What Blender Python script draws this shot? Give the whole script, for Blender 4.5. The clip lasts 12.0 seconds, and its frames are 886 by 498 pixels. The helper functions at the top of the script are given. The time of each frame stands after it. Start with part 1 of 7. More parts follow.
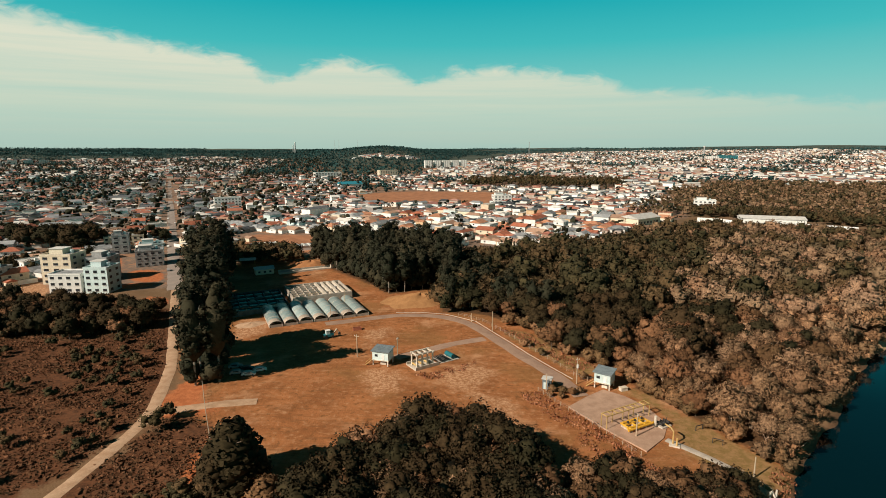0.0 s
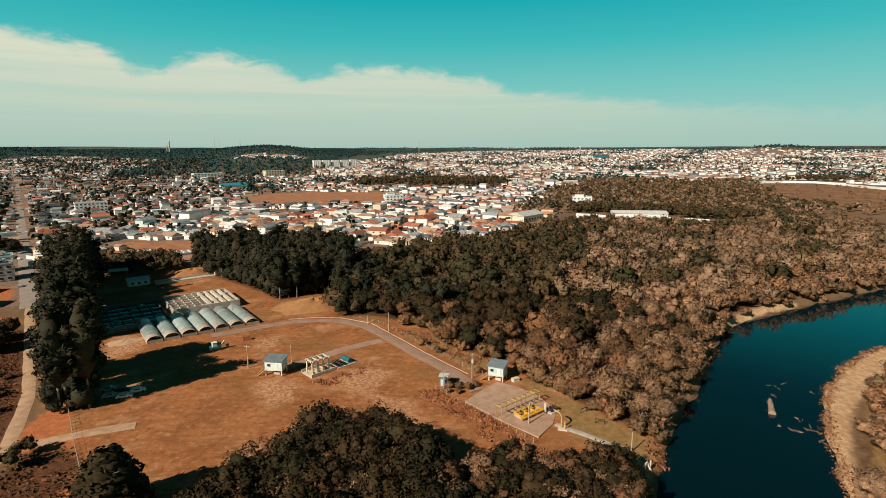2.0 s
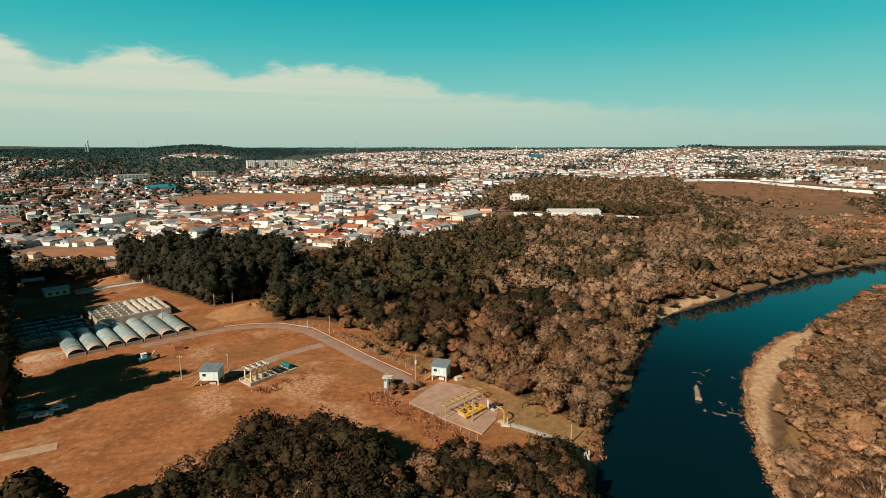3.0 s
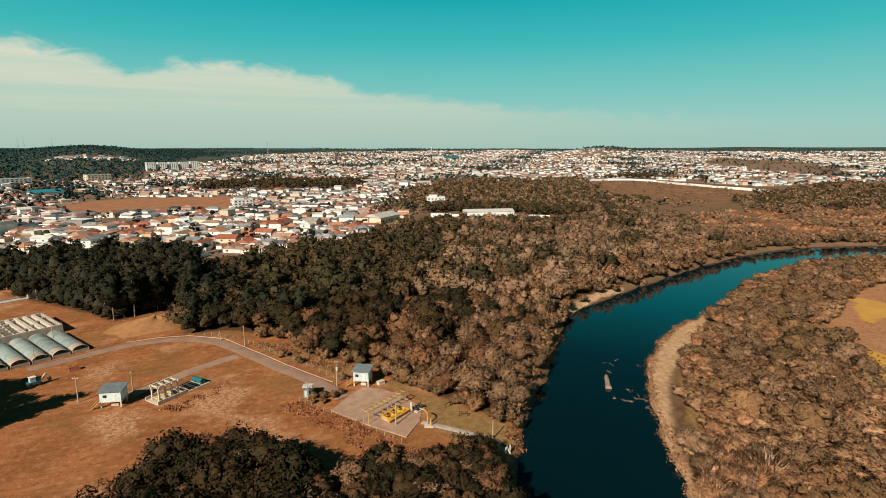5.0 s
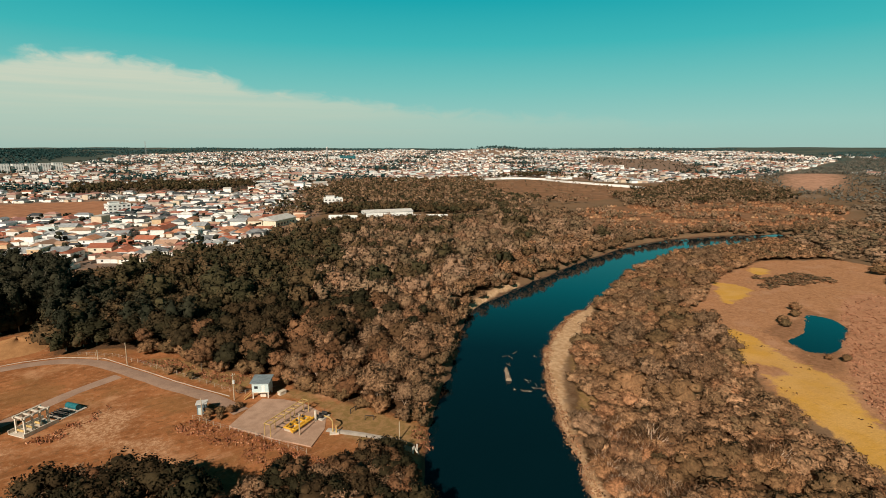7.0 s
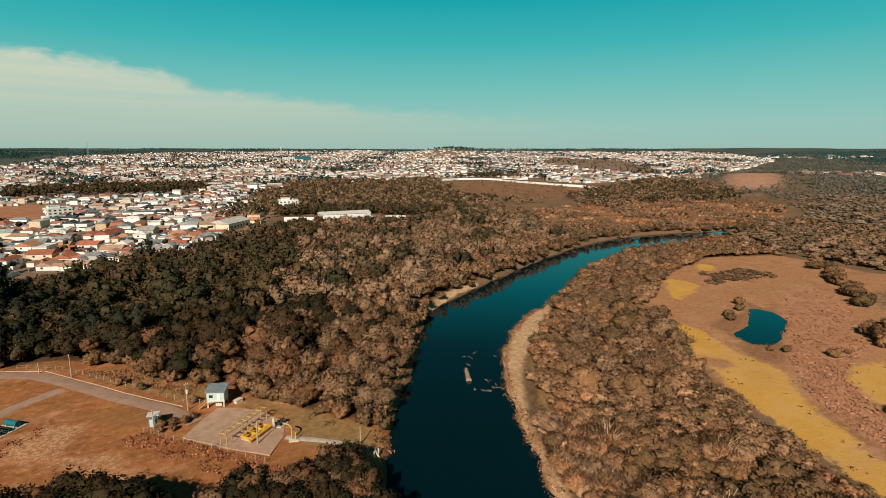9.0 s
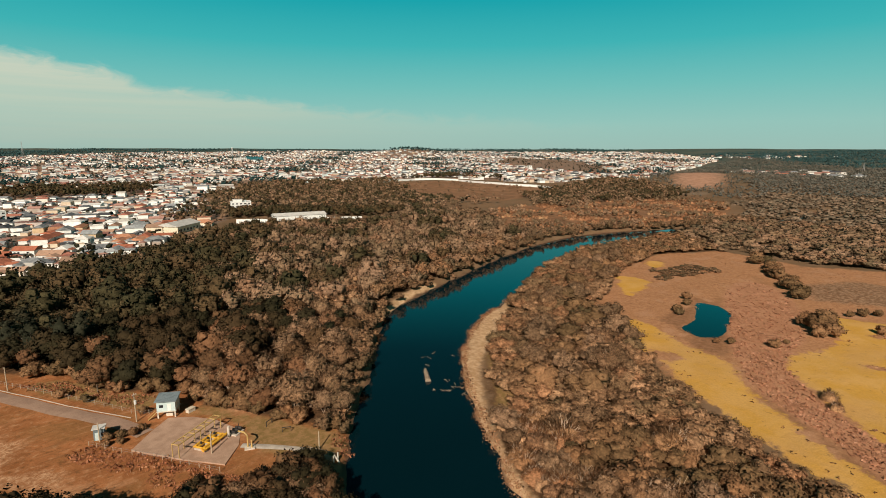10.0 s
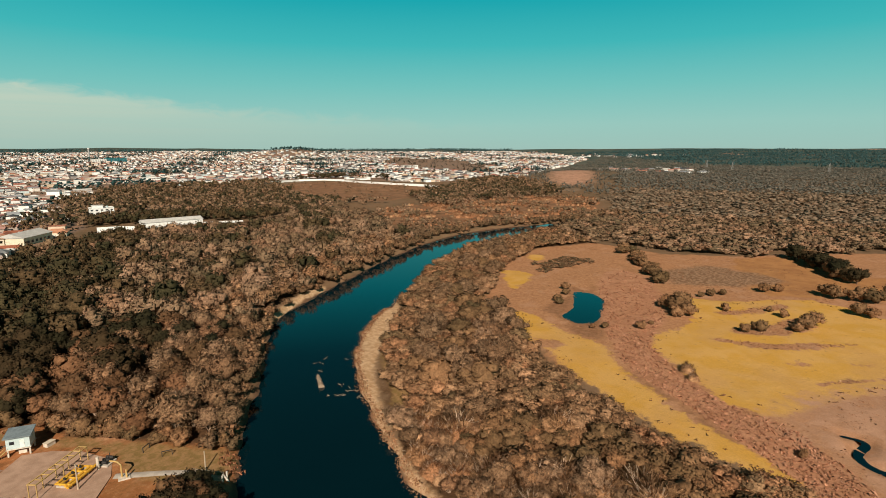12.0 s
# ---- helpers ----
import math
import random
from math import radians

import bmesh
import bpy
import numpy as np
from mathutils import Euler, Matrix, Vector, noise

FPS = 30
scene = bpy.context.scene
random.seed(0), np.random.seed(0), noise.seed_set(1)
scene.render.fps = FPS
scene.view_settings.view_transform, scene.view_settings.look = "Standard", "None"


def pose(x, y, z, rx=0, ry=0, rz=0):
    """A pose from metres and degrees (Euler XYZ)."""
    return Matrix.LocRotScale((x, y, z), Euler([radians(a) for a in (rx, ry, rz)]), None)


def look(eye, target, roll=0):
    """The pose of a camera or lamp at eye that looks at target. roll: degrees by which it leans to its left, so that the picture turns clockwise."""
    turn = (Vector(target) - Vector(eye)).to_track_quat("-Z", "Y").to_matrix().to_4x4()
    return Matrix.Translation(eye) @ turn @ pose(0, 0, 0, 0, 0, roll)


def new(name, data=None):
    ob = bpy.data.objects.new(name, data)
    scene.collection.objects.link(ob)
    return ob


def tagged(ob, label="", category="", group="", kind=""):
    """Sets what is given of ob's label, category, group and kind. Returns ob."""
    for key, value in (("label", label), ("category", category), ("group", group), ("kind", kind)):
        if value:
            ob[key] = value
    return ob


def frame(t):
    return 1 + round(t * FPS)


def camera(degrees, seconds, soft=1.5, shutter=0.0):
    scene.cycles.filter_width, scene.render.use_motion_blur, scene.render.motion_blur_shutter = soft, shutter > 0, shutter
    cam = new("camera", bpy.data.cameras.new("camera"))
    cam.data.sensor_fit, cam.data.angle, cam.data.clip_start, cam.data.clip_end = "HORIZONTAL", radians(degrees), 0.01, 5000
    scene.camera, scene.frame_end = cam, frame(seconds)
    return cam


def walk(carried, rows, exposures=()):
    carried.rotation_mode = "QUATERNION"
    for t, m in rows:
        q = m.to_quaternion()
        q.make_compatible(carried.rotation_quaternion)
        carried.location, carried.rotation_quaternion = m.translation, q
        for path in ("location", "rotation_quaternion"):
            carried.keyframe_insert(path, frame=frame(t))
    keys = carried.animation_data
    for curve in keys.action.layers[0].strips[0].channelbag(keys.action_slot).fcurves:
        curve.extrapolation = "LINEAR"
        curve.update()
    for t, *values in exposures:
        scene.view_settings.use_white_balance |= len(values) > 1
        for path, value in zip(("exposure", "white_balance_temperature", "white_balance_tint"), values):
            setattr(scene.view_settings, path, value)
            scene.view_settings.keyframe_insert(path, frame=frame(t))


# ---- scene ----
import colorsys

cam = camera(78.3, 12.0, soft=0.9)
# seconds, eye x y z, heading to the left, tilt, lean
PATH = [
    (0, -0.00, -0.00, 70.00, 2.18, -10.50, -0.22),
    (0.5, 0.00, -0.11, 70.18, 0.30, -10.54, -0.20),
    (1, -0.00, -0.21, 70.36, -2.47, -10.57, -0.18),
    (1.5, -0.03, -0.31, 70.55, -5.51, -10.58, -0.12),
    (2, -0.10, -0.42, 70.75, -9.20, -10.59, -0.08),
    (2.5, -0.20, -0.54, 70.97, -12.32, -10.60, -0.10),
    (3, -0.30, -0.65, 71.19, -15.57, -10.62, -0.05),
    (3.5, -0.39, -0.73, 71.40, -18.50, -10.58, -0.03),
    (5.5, -0.72, -0.98, 72.11, -26.34, -10.55, -0.01),
    (6, -0.79, -1.04, 72.28, -28.94, -10.57, -0.02),
    (6.5, -0.86, -1.10, 72.44, -32.12, -10.56, 0.01),
    (7, -0.93, -1.15, 72.59, -35.01, -10.56, 0.05),
    (9, -1.11, -1.23, 73.07, -39.47, -10.50, 0.04),
    (9.5, -1.15, -1.25, 73.17, -41.15, -10.51, 0.06),
    (10, -1.18, -1.29, 73.25, -44.03, -10.47, 0.08),
    (10.5, -1.22, -1.33, 73.32, -47.47, -10.48, 0.03),
    (11, -1.28, -1.37, 73.37, -51.16, -10.47, -0.03),
    (11.5, -1.34, -1.41, 73.41, -53.70, -10.48, -0.05),
    (12, -1.41, -1.45, 73.46, -55.82, -10.49, -0.04),
]
def aim(x, y, z, yaw, tilt, lean):
    a, b = radians(yaw), radians(tilt)
    way = Vector((-math.sin(a) * math.cos(b), math.cos(a) * math.cos(b), math.sin(b)))
    eye = Vector((x, y, z))
    return look(eye, eye + way, lean)


walk(cam, [(row[0], aim(*row[1:])) for row in PATH], [(0.0, 0.04), (3.5, 0.0), (5.5, 0.0), (7.0, -0.06), (9.0, -0.10), (11.0, -0.10), (12.0, -0.04)])

# ---- light ----
SUN_AZ, SUN_EL = 233.0, 34.0       # compass from +y, clockwise
sun_dir = Vector((math.sin(radians(SUN_AZ)) * math.cos(radians(SUN_EL)), math.cos(radians(SUN_AZ)) * math.cos(radians(SUN_EL)), math.sin(radians(SUN_EL))))
sun_data = bpy.data.lights.new("sun", "SUN")
sun_data.energy, sun_data.angle, sun_data.color = 5.75, radians(0.5), (1.0, 0.885, 0.755)
sun = new("sun", sun_data)
sun.matrix_world = look(sun_dir * 300, (0, 0, 0))


def nd(nt, kind, **ins):
    """A node with some of its inputs set or linked."""
    n = nt.nodes.new(kind)
    for key, value in ins.items():
        sock = n.inputs[int(key[1:])] if key[0] == "i" and key[1:].isdigit() else n.inputs[key]
        if isinstance(value, bpy.types.NodeSocket):
            nt.links.new(value, sock)
        else:
            sock.default_value = value
    return n


def ramp(nt, fac, stops, interp="LINEAR"):
    n = nt.nodes.new("ShaderNodeValToRGB")
    n.color_ramp.interpolation = interp
    while len(n.color_ramp.elements) < len(stops):
        n.color_ramp.elements.new(0.5)
    for e, (p, c) in zip(n.color_ramp.elements, stops):
        e.position, e.color = p, (*c[:3], 1)
    nt.links.new(fac, n.inputs[0])
    return n.outputs[0]


def mathn(nt, op, a, b=0.0, c=None):
    n = nt.nodes.new("ShaderNodeMath")
    n.operation = op
    for i, v in enumerate((a, b, c)):
        if v is None:
            continue
        if isinstance(v, bpy.types.NodeSocket):
            nt.links.new(v, n.inputs[i])
        else:
            n.inputs[i].default_value = v
    return n.outputs[0]


def mix(nt, fac, a, b, blend="MIX"):
    n = nt.nodes.new("ShaderNodeMix")
    n.data_type, n.blend_type = "RGBA", blend
    for i, v in ((0, fac), (6, a), (7, b)):
        if isinstance(v, bpy.types.NodeSocket):
            nt.links.new(v, n.inputs[i])
        else:
            n.inputs[i].default_value = v if i == 0 else (*v[:3], 1)
    return n.outputs[2]


def step(nt, v, lo, hi):
    """0 below lo, 1 above hi, smooth between; lo may be above hi."""
    n = nt.nodes.new("ShaderNodeMapRange")
    n.interpolation_type = "SMOOTHSTEP"
    nt.links.new(v, n.inputs[0])
    n.inputs[1].default_value, n.inputs[2].default_value = (lo, hi) if lo < hi else (hi, lo)
    n.inputs[3].default_value, n.inputs[4].default_value = (0, 1) if lo < hi else (1, 0)
    return n.outputs[0]


def lin(r, g, b):
    """Linear colour from the usual 0 to 255 values."""
    return tuple((v / 255 / 12.92) if v < 11 else ((v / 255 + 0.055) / 1.055) ** 2.4 for v in (r, g, b))


# sky: a clear teal sky with a bank of pale cloud low in one quarter
world = bpy.data.worlds.new("world")
scene.world = world
world.use_nodes = True
wt = world.node_tree
wt.nodes.clear()
sky = wt.nodes.new("ShaderNodeTexSky")
sky.sky_type, sky.sun_disc = "NISHITA", False
sky.sun_elevation, sky.sun_rotation = radians(SUN_EL), radians(SUN_AZ)
sky.air_density, sky.dust_density, sky.ozone_density = 1.0, 1.0, 3.0
tc = wt.nodes.new("ShaderNodeTexCoord")
sep = nd(wt, "ShaderNodeSeparateXYZ", i0=tc.outputs["Generated"])
el = mathn(wt, "MULTIPLY", mathn(wt, "ARCSINE", sep.outputs[2]), 57.2958)
az = mathn(wt, "MULTIPLY", mathn(wt, "ARCTAN2", sep.outputs[0], sep.outputs[1]), 57.2958)
clear = ramp(wt, mathn(wt, "DIVIDE", el, 40.0), [(0.0, lin(166, 202, 192)), (0.06, lin(158, 206, 196)), (0.15, lin(120, 200, 193)), (0.25, lin(64, 188, 188)), (0.36, lin(6, 170, 178)), (0.52, lin(3, 82, 94)), (0.75, lin(2, 40, 50)), (1.0, lin(1, 26, 35))])
blue = nd(wt, "ShaderNodeVectorMath", i0=sky.outputs[0], i1=(0.03, 0.055, 0.055))
blue.operation = "MULTIPLY"
base_sky = mix(wt, 0.9, blue.outputs[0], clear)
cvec = nd(wt, "ShaderNodeCombineXYZ", i0=mathn(wt, "MULTIPLY", az, 0.085), i1=mathn(wt, "MULTIPLY", el, 0.26), i2=3.1)
cn = nd(wt, "ShaderNodeTexNoise", Vector=cvec.outputs[0], Scale=1.0, Detail=7.0, Roughness=0.52, Distortion=0.35)
cn2 = nd(wt, "ShaderNodeTexNoise", Vector=nd(wt, "ShaderNodeCombineXYZ", i0=mathn(wt, "MULTIPLY", az, 0.03), i1=mathn(wt, "MULTIPLY", el, 0.9), i2=7.7).outputs[0], Scale=1.0, Detail=5.0, Roughness=0.6)
# height of the bank's top: high in the west, low in the east
BANK_TOP = [(-80, 9.0), (-60, 12.5), (-40, 11.4), (-34, 10.4), (-26, 9.1), (-21.5, 8.7), (-19.5, 7.2), (-17, 7.3), (-15.6, 8.2), (-12, 8.8), (-7, 7.9), (-4.8, 6.6), (-2.4, 7.5), (1.9, 8.1), (8, 7.6), (13.3, 6.9), (17, 5.6), (23, 5.2), (28, 4.6), (34, 3.9), (45, 3.2), (60, 2.5)]
top = ramp(wt, mathn(wt, "DIVIDE", mathn(wt, "ADD", az, 90.0), 180.0), [((a + 90) / 180, (e / 16, e / 16, e / 16)) for a, e in BANK_TOP])
top = mathn(wt, "MULTIPLY", top, 16.0)
cn3 = nd(wt, "ShaderNodeTexNoise", Vector=nd(wt, "ShaderNodeCombineXYZ", i0=mathn(wt, "MULTIPLY", az, 0.35), i1=mathn(wt, "MULTIPLY", el, 0.9), i2=1.7).outputs[0], Scale=1.0, Detail=6.0, Roughness=0.6, Distortion=0.6)
ragged_edge = mathn(wt, "MULTIPLY", mathn(wt, "SUBTRACT", cn3.outputs[0], 0.5), 2.6)
edge = mathn(wt, "SUBTRACT", mathn(wt, "ADD", top, ragged_edge), el)
cover = mathn(wt, "MULTIPLY", step(wt, edge, -0.35, 1.1), step(wt, az, 75.0, 2.0))
cover = mathn(wt, "MULTIPLY", cover, step(wt, az, -120.0, -80.0))
cover = mathn(wt, "MULTIPLY", cover, mathn(wt, "MULTIPLY_ADD", cn2.outputs[0], 0.9, 0.45))
cloud = ramp(wt, mathn(wt, "DIVIDE", el, 16.0), [(0.0, lin(168, 194, 182)), (0.25, lin(196, 210, 191)), (0.55, lin(217, 220, 199)), (1.0, lin(222, 224, 204))])
full = mix(wt, mathn(wt, "MINIMUM", cover, 1.0), base_sky, cloud)
bg = nd(wt, "ShaderNodeBackground", Color=full, Strength=1.0)
wo = wt.nodes.new("ShaderNodeOutputWorld")
wt.links.new(bg.outputs[0], wo.inputs[0])


# ---- materials ----
def blank(name, rough=0.9, spec=0.2):
    m = bpy.data.materials.new(name)
    m.use_nodes = True
    nt = m.node_tree
    b = nt.nodes["Principled BSDF"]
    b.inputs["Roughness"].default_value = rough
    b.inputs["Specular IOR Level"].default_value = spec
    return m, nt, b


def surface(name, a, b, size=1.0, rough=0.85, metal=0.0, bump=0.15, vary=0.12, spec=0.25):
    """A plain surface: two tones in patches and fine grain, a little different on each object. size: metres of the patches."""
    m, nt, bs = blank(name, rough, spec)
    bs.inputs["Metallic"].default_value = metal
    pos = nt.nodes.new("ShaderNodeNewGeometry").outputs["Position"]
    n1 = nd(nt, "ShaderNodeTexNoise", Vector=pos, Scale=1.0 / size, Detail=4.0, Roughness=0.6)
    n2 = nd(nt, "ShaderNodeTexNoise", Vector=pos, Scale=9.0 / size, Detail=3.0)
    col = mix(nt, step(nt, n1.outputs[0], 0.35, 0.68), a, b)
    grain = mathn(nt, "MULTIPLY_ADD", n2.outputs[0], 0.5, 0.75)
    rnd = nt.nodes.new("ShaderNodeObjectInfo").outputs["Random"]
    grain = mathn(nt, "MULTIPLY", grain, mathn(nt, "MULTIPLY_ADD", rnd, vary * 2, 1 - vary))
    col = mix(nt, 1.0, col, nd(nt, "ShaderNodeCombineColor", i0=grain, i1=grain, i2=grain).outputs[0], "MULTIPLY")
    nt.links.new(col, bs.inputs["Base Color"])
    if bump:
        bp = nd(nt, "ShaderNodeBump", Strength=bump, Distance=0.05, Height=n2.outputs[0])
        nt.links.new(bp.outputs[0], bs.inputs["Normal"])
    return m


def leafage(name, tones, by_tree=False, rough=0.85, grain=0.9, amp=0.5, spread_=0.42):
    """Foliage: one of several tones for each tree, each leaf mass and clump a little lighter or darker, and broad mottling."""
    m, nt, bs = blank(name, rough, 0.08)
    if by_tree:
        pick = nd(nt, "ShaderNodeAttribute")
        pick.attribute_name = "tint"
        pick = pick.outputs["Fac"]
    else:
        pick = nt.nodes.new("ShaderNodeObjectInfo").outputs["Random"]
    geo = nt.nodes.new("ShaderNodeNewGeometry")
    col = ramp(nt, pick, [(i / max(1, len(tones) - 1), c) for i, c in enumerate(tones)])
    k = mathn(nt, "MULTIPLY_ADD", mathn(nt, "POWER", geo.outputs["Random Per Island"], 1.3), spread_, 0.99 - spread_ * 0.5)
    n = nd(nt, "ShaderNodeTexNoise", Vector=geo.outputs["Position"], Scale=grain, Detail=4.0, Roughness=0.7)
    k = mathn(nt, "MULTIPLY", k, mathn(nt, "MULTIPLY_ADD", step(nt, n.outputs[0], 0.34, 0.68), amp, 1.0 - amp / 2))
    col = mix(nt, 1.0, col, nd(nt, "ShaderNodeCombineColor", i0=k, i1=k, i2=k).outputs[0], "MULTIPLY")
    nt.links.new(col, bs.inputs["Base Color"])
    return m


GREEN = [(0.036, 0.036, 0.017), (0.052, 0.045, 0.021), (0.092, 0.062, 0.030), (0.045, 0.042, 0.021)]
OLIVE = [(0.150, 0.086, 0.046), (0.095, 0.062, 0.032), (0.190, 0.106, 0.056), (0.066, 0.048, 0.025), (0.160, 0.085, 0.044), (0.215, 0.124, 0.068)]
TWIGS = [(0.325, 0.176, 0.088), (0.255, 0.136, 0.067), (0.370, 0.212, 0.115), (0.200, 0.108, 0.052), (0.320, 0.150, 0.073)]
EUCA = [(0.022, 0.023, 0.013), (0.032, 0.031, 0.018), (0.044, 0.037, 0.020)]
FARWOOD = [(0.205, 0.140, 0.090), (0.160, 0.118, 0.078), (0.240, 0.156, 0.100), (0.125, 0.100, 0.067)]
# far woods: teal of the distance haze mixed into the leaf tones
TEALHAZEWOOD = [(0.016, 0.046, 0.044), (0.026, 0.060, 0.056), (0.020, 0.052, 0.049)]
THINWOOD = [(0.235, 0.142, 0.080), (0.170, 0.110, 0.061), (0.275, 0.165, 0.097), (0.120, 0.086, 0.048), (0.245, 0.134, 0.075), (0.310, 0.190, 0.116)]
M_GREEN, M_OLIVE, M_TWIG, M_EUCA = leafage("leaves_green", [(c[0] * 0.60, c[1] * 0.54, c[2] * 0.52) for c in GREEN]), leafage("leaves_olive", [(c[0] * 1.0, c[1] * 0.86, c[2] * 0.78) for c in OLIVE]), leafage("twigs", [(c[0] * 0.92, c[1] * 0.92, c[2] * 0.90) for c in TWIGS], grain=1.2, amp=0.7, spread_=0.95), leafage("leaves_eucalyptus", EUCA)
S_GREEN, S_OLIVE, S_TWIG, S_EUCA = leafage("wood_green", [(c[0] * 1.15, c[1] * 1.02, c[2]) for c in GREEN], True, grain=1.7, amp=0.8), leafage("wood_olive", THINWOOD, True, grain=1.7, amp=0.8), leafage("wood_twigs", [(c[0] * 1.3, c[1] * 1.28, c[2] * 1.24) for c in TWIGS], True, grain=1.2, amp=0.7, spread_=0.95), leafage("wood_eucalyptus", EUCA, True)
M_PALE = leafage("pale_twigs", [(0.235, 0.132, 0.070), (0.185, 0.106, 0.056), (0.270, 0.158, 0.090), (0.150, 0.090, 0.048), (0.240, 0.122, 0.063)], grain=1.6, amp=0.7, spread_=0.7)
S_PALE = leafage("wood_pale", [(0.300, 0.164, 0.083), (0.240, 0.132, 0.067), (0.345, 0.192, 0.102), (0.190, 0.114, 0.058), (0.310, 0.150, 0.074), (0.170, 0.106, 0.053)], True, grain=1.6, amp=0.7, spread_=0.7)
M_BUSH = leafage("leaves_bush", [(c[0] * 1.3, c[1] * 1.22, c[2] * 1.1) for c in OLIVE], grain=1.6, amp=0.6)
S_BROWN = leafage("wood_brown", [tuple(v * 1.15 for v in c) for c in OLIVE], True, grain=1.7, amp=0.8)
# horizon woods: bluish haze is part of the foliage colour
S_HAZERIM = leafage("wood_haze_rim", [(0.034, 0.078, 0.078), (0.046, 0.092, 0.090), (0.040, 0.084, 0.082)], True, grain=0.2, amp=0.3)
# greyer leaf tones for the far plain: distance haze put into the colour
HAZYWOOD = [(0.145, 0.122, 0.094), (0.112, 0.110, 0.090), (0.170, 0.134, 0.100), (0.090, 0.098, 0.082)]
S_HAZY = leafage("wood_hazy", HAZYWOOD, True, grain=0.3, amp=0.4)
S_FAR, S_TEALHAZE = leafage("wood_far", FARWOOD, True, grain=0.3), leafage("wood_teal_haze", TEALHAZEWOOD, True, grain=0.2, amp=0.3)
M_REED = leafage("pink_reeds", [(0.47, 0.228, 0.13), (0.41, 0.188, 0.105), (0.34, 0.148, 0.081), (0.50, 0.258, 0.158)], True)
M_BARK = surface("bark", (0.12, 0.085, 0.06), (0.20, 0.15, 0.11), 0.6)
M_PALEBARK = surface("pale_bark", (0.30, 0.25, 0.20), (0.20, 0.165, 0.13), 0.8)
M_STEM = surface("pale_stems", (0.50, 0.36, 0.25), (0.38, 0.26, 0.175), 0.8, bump=0)
M_GRASS = leafage("dry_grass", [(0.38, 0.19, 0.095), (0.31, 0.15, 0.075), (0.26, 0.115, 0.055), (0.42, 0.25, 0.13)], True)
M_WEED = leafage("red_weeds", [(0.46, 0.19, 0.095), (0.36, 0.14, 0.07), (0.28, 0.10, 0.05), (0.52, 0.26, 0.14)], True)
M_SCRUB = leafage("dry_scrub", [(0.125, 0.060, 0.029), (0.175, 0.077, 0.037), (0.070, 0.040, 0.021), (0.215, 0.098, 0.049)], True)
M_CONCRETE = surface("concrete", (0.50, 0.43, 0.35), (0.38, 0.32, 0.26), 2.0)
M_PALECONC = surface("pale_concrete", (0.66, 0.58, 0.47), (0.52, 0.45, 0.36), 1.5)
M_ASPHALT = surface("asphalt", (0.38, 0.245, 0.17), (0.31, 0.195, 0.135), 4.0, bump=0.05)
M_STREET = surface("town_asphalt", (0.27, 0.22, 0.185), (0.33, 0.265, 0.22), 6.0, bump=0.0)
M_DIRT = surface("pale_dirt", (0.58, 0.375, 0.235), (0.45, 0.27, 0.155), 3.0)
M_REDDIRT = surface("red_dirt", (0.50, 0.16, 0.06), (0.40, 0.11, 0.04), 3.0)
M_WHITE = surface("white_paint", (0.80, 0.78, 0.73), (0.70, 0.675, 0.62), 1.5, rough=0.6)
M_CREAM = surface("cream_paint", (0.72, 0.62, 0.47), (0.62, 0.52, 0.38), 1.5, rough=0.7)
M_GREY = surface("grey_render", (0.38, 0.37, 0.355), (0.28, 0.275, 0.265), 1.5)
M_REDTILE = surface("red_roof_tile", (0.40, 0.135, 0.075), (0.30, 0.10, 0.055), 2.0, vary=0.3)
M_ORANGETILE = surface("orange_roof_tile", (0.48, 0.23, 0.13), (0.38, 0.17, 0.095), 2.0, vary=0.25)
M_FIBRE = surface("grey_fibre_roof", (0.31, 0.315, 0.31), (0.19, 0.195, 0.195), 3.0, vary=0.3)
M_PALEROOF = surface("pale_roof_sheet", (0.67, 0.64, 0.585), (0.55, 0.52, 0.47), 3.0, vary=0.2)
M_BLUEROOF = surface("teal_roof_sheet", (0.02, 0.22, 0.28), (0.03, 0.17, 0.22), 3.0)
M_PALEBLUE = surface("pale_blue_paint", (0.58, 0.68, 0.66), (0.50, 0.60, 0.58), 1.0, rough=0.6)
M_SLATE = surface("blue_grey_roof", (0.19, 0.225, 0.235), (0.13, 0.16, 0.17), 1.0)
M_DARK = surface("dark_opening", (0.02, 0.022, 0.025), (0.03, 0.03, 0.034), 1.0, rough=0.4, bump=0)
M_STEEL = surface("painted_steel", (0.56, 0.37, 0.135), (0.42, 0.27, 0.10), 0.7, rough=0.5)
M_YELLOW = surface("yellow_paint", (0.72, 0.40, 0.045), (0.60, 0.30, 0.03), 0.7, rough=0.5)
M_BLACK = surface("black_iron", (0.030, 0.028, 0.026), (0.05, 0.044, 0.04), 0.6, rough=0.5)
M_TEALTANK = surface("teal_tank", (0.03, 0.18, 0.20), (0.02, 0.12, 0.14), 0.8, rough=0.35)
M_TIMBER = surface("weathered_timber", (0.46, 0.36, 0.25), (0.36, 0.27, 0.18), 0.5)
M_GLASSY = surface("vault_sheet", (0.33, 0.38, 0.35), (0.22, 0.28, 0.265), 2.5, rough=0.35, spec=0.5, vary=0.25)
M_DRIFT = surface("bleached_driftwood", (0.36, 0.26, 0.18), (0.27, 0.185, 0.12), 0.5)
M_DUSTY = surface("dusty_sheet", (0.42, 0.34, 0.27), (0.33, 0.27, 0.21), 1.5)


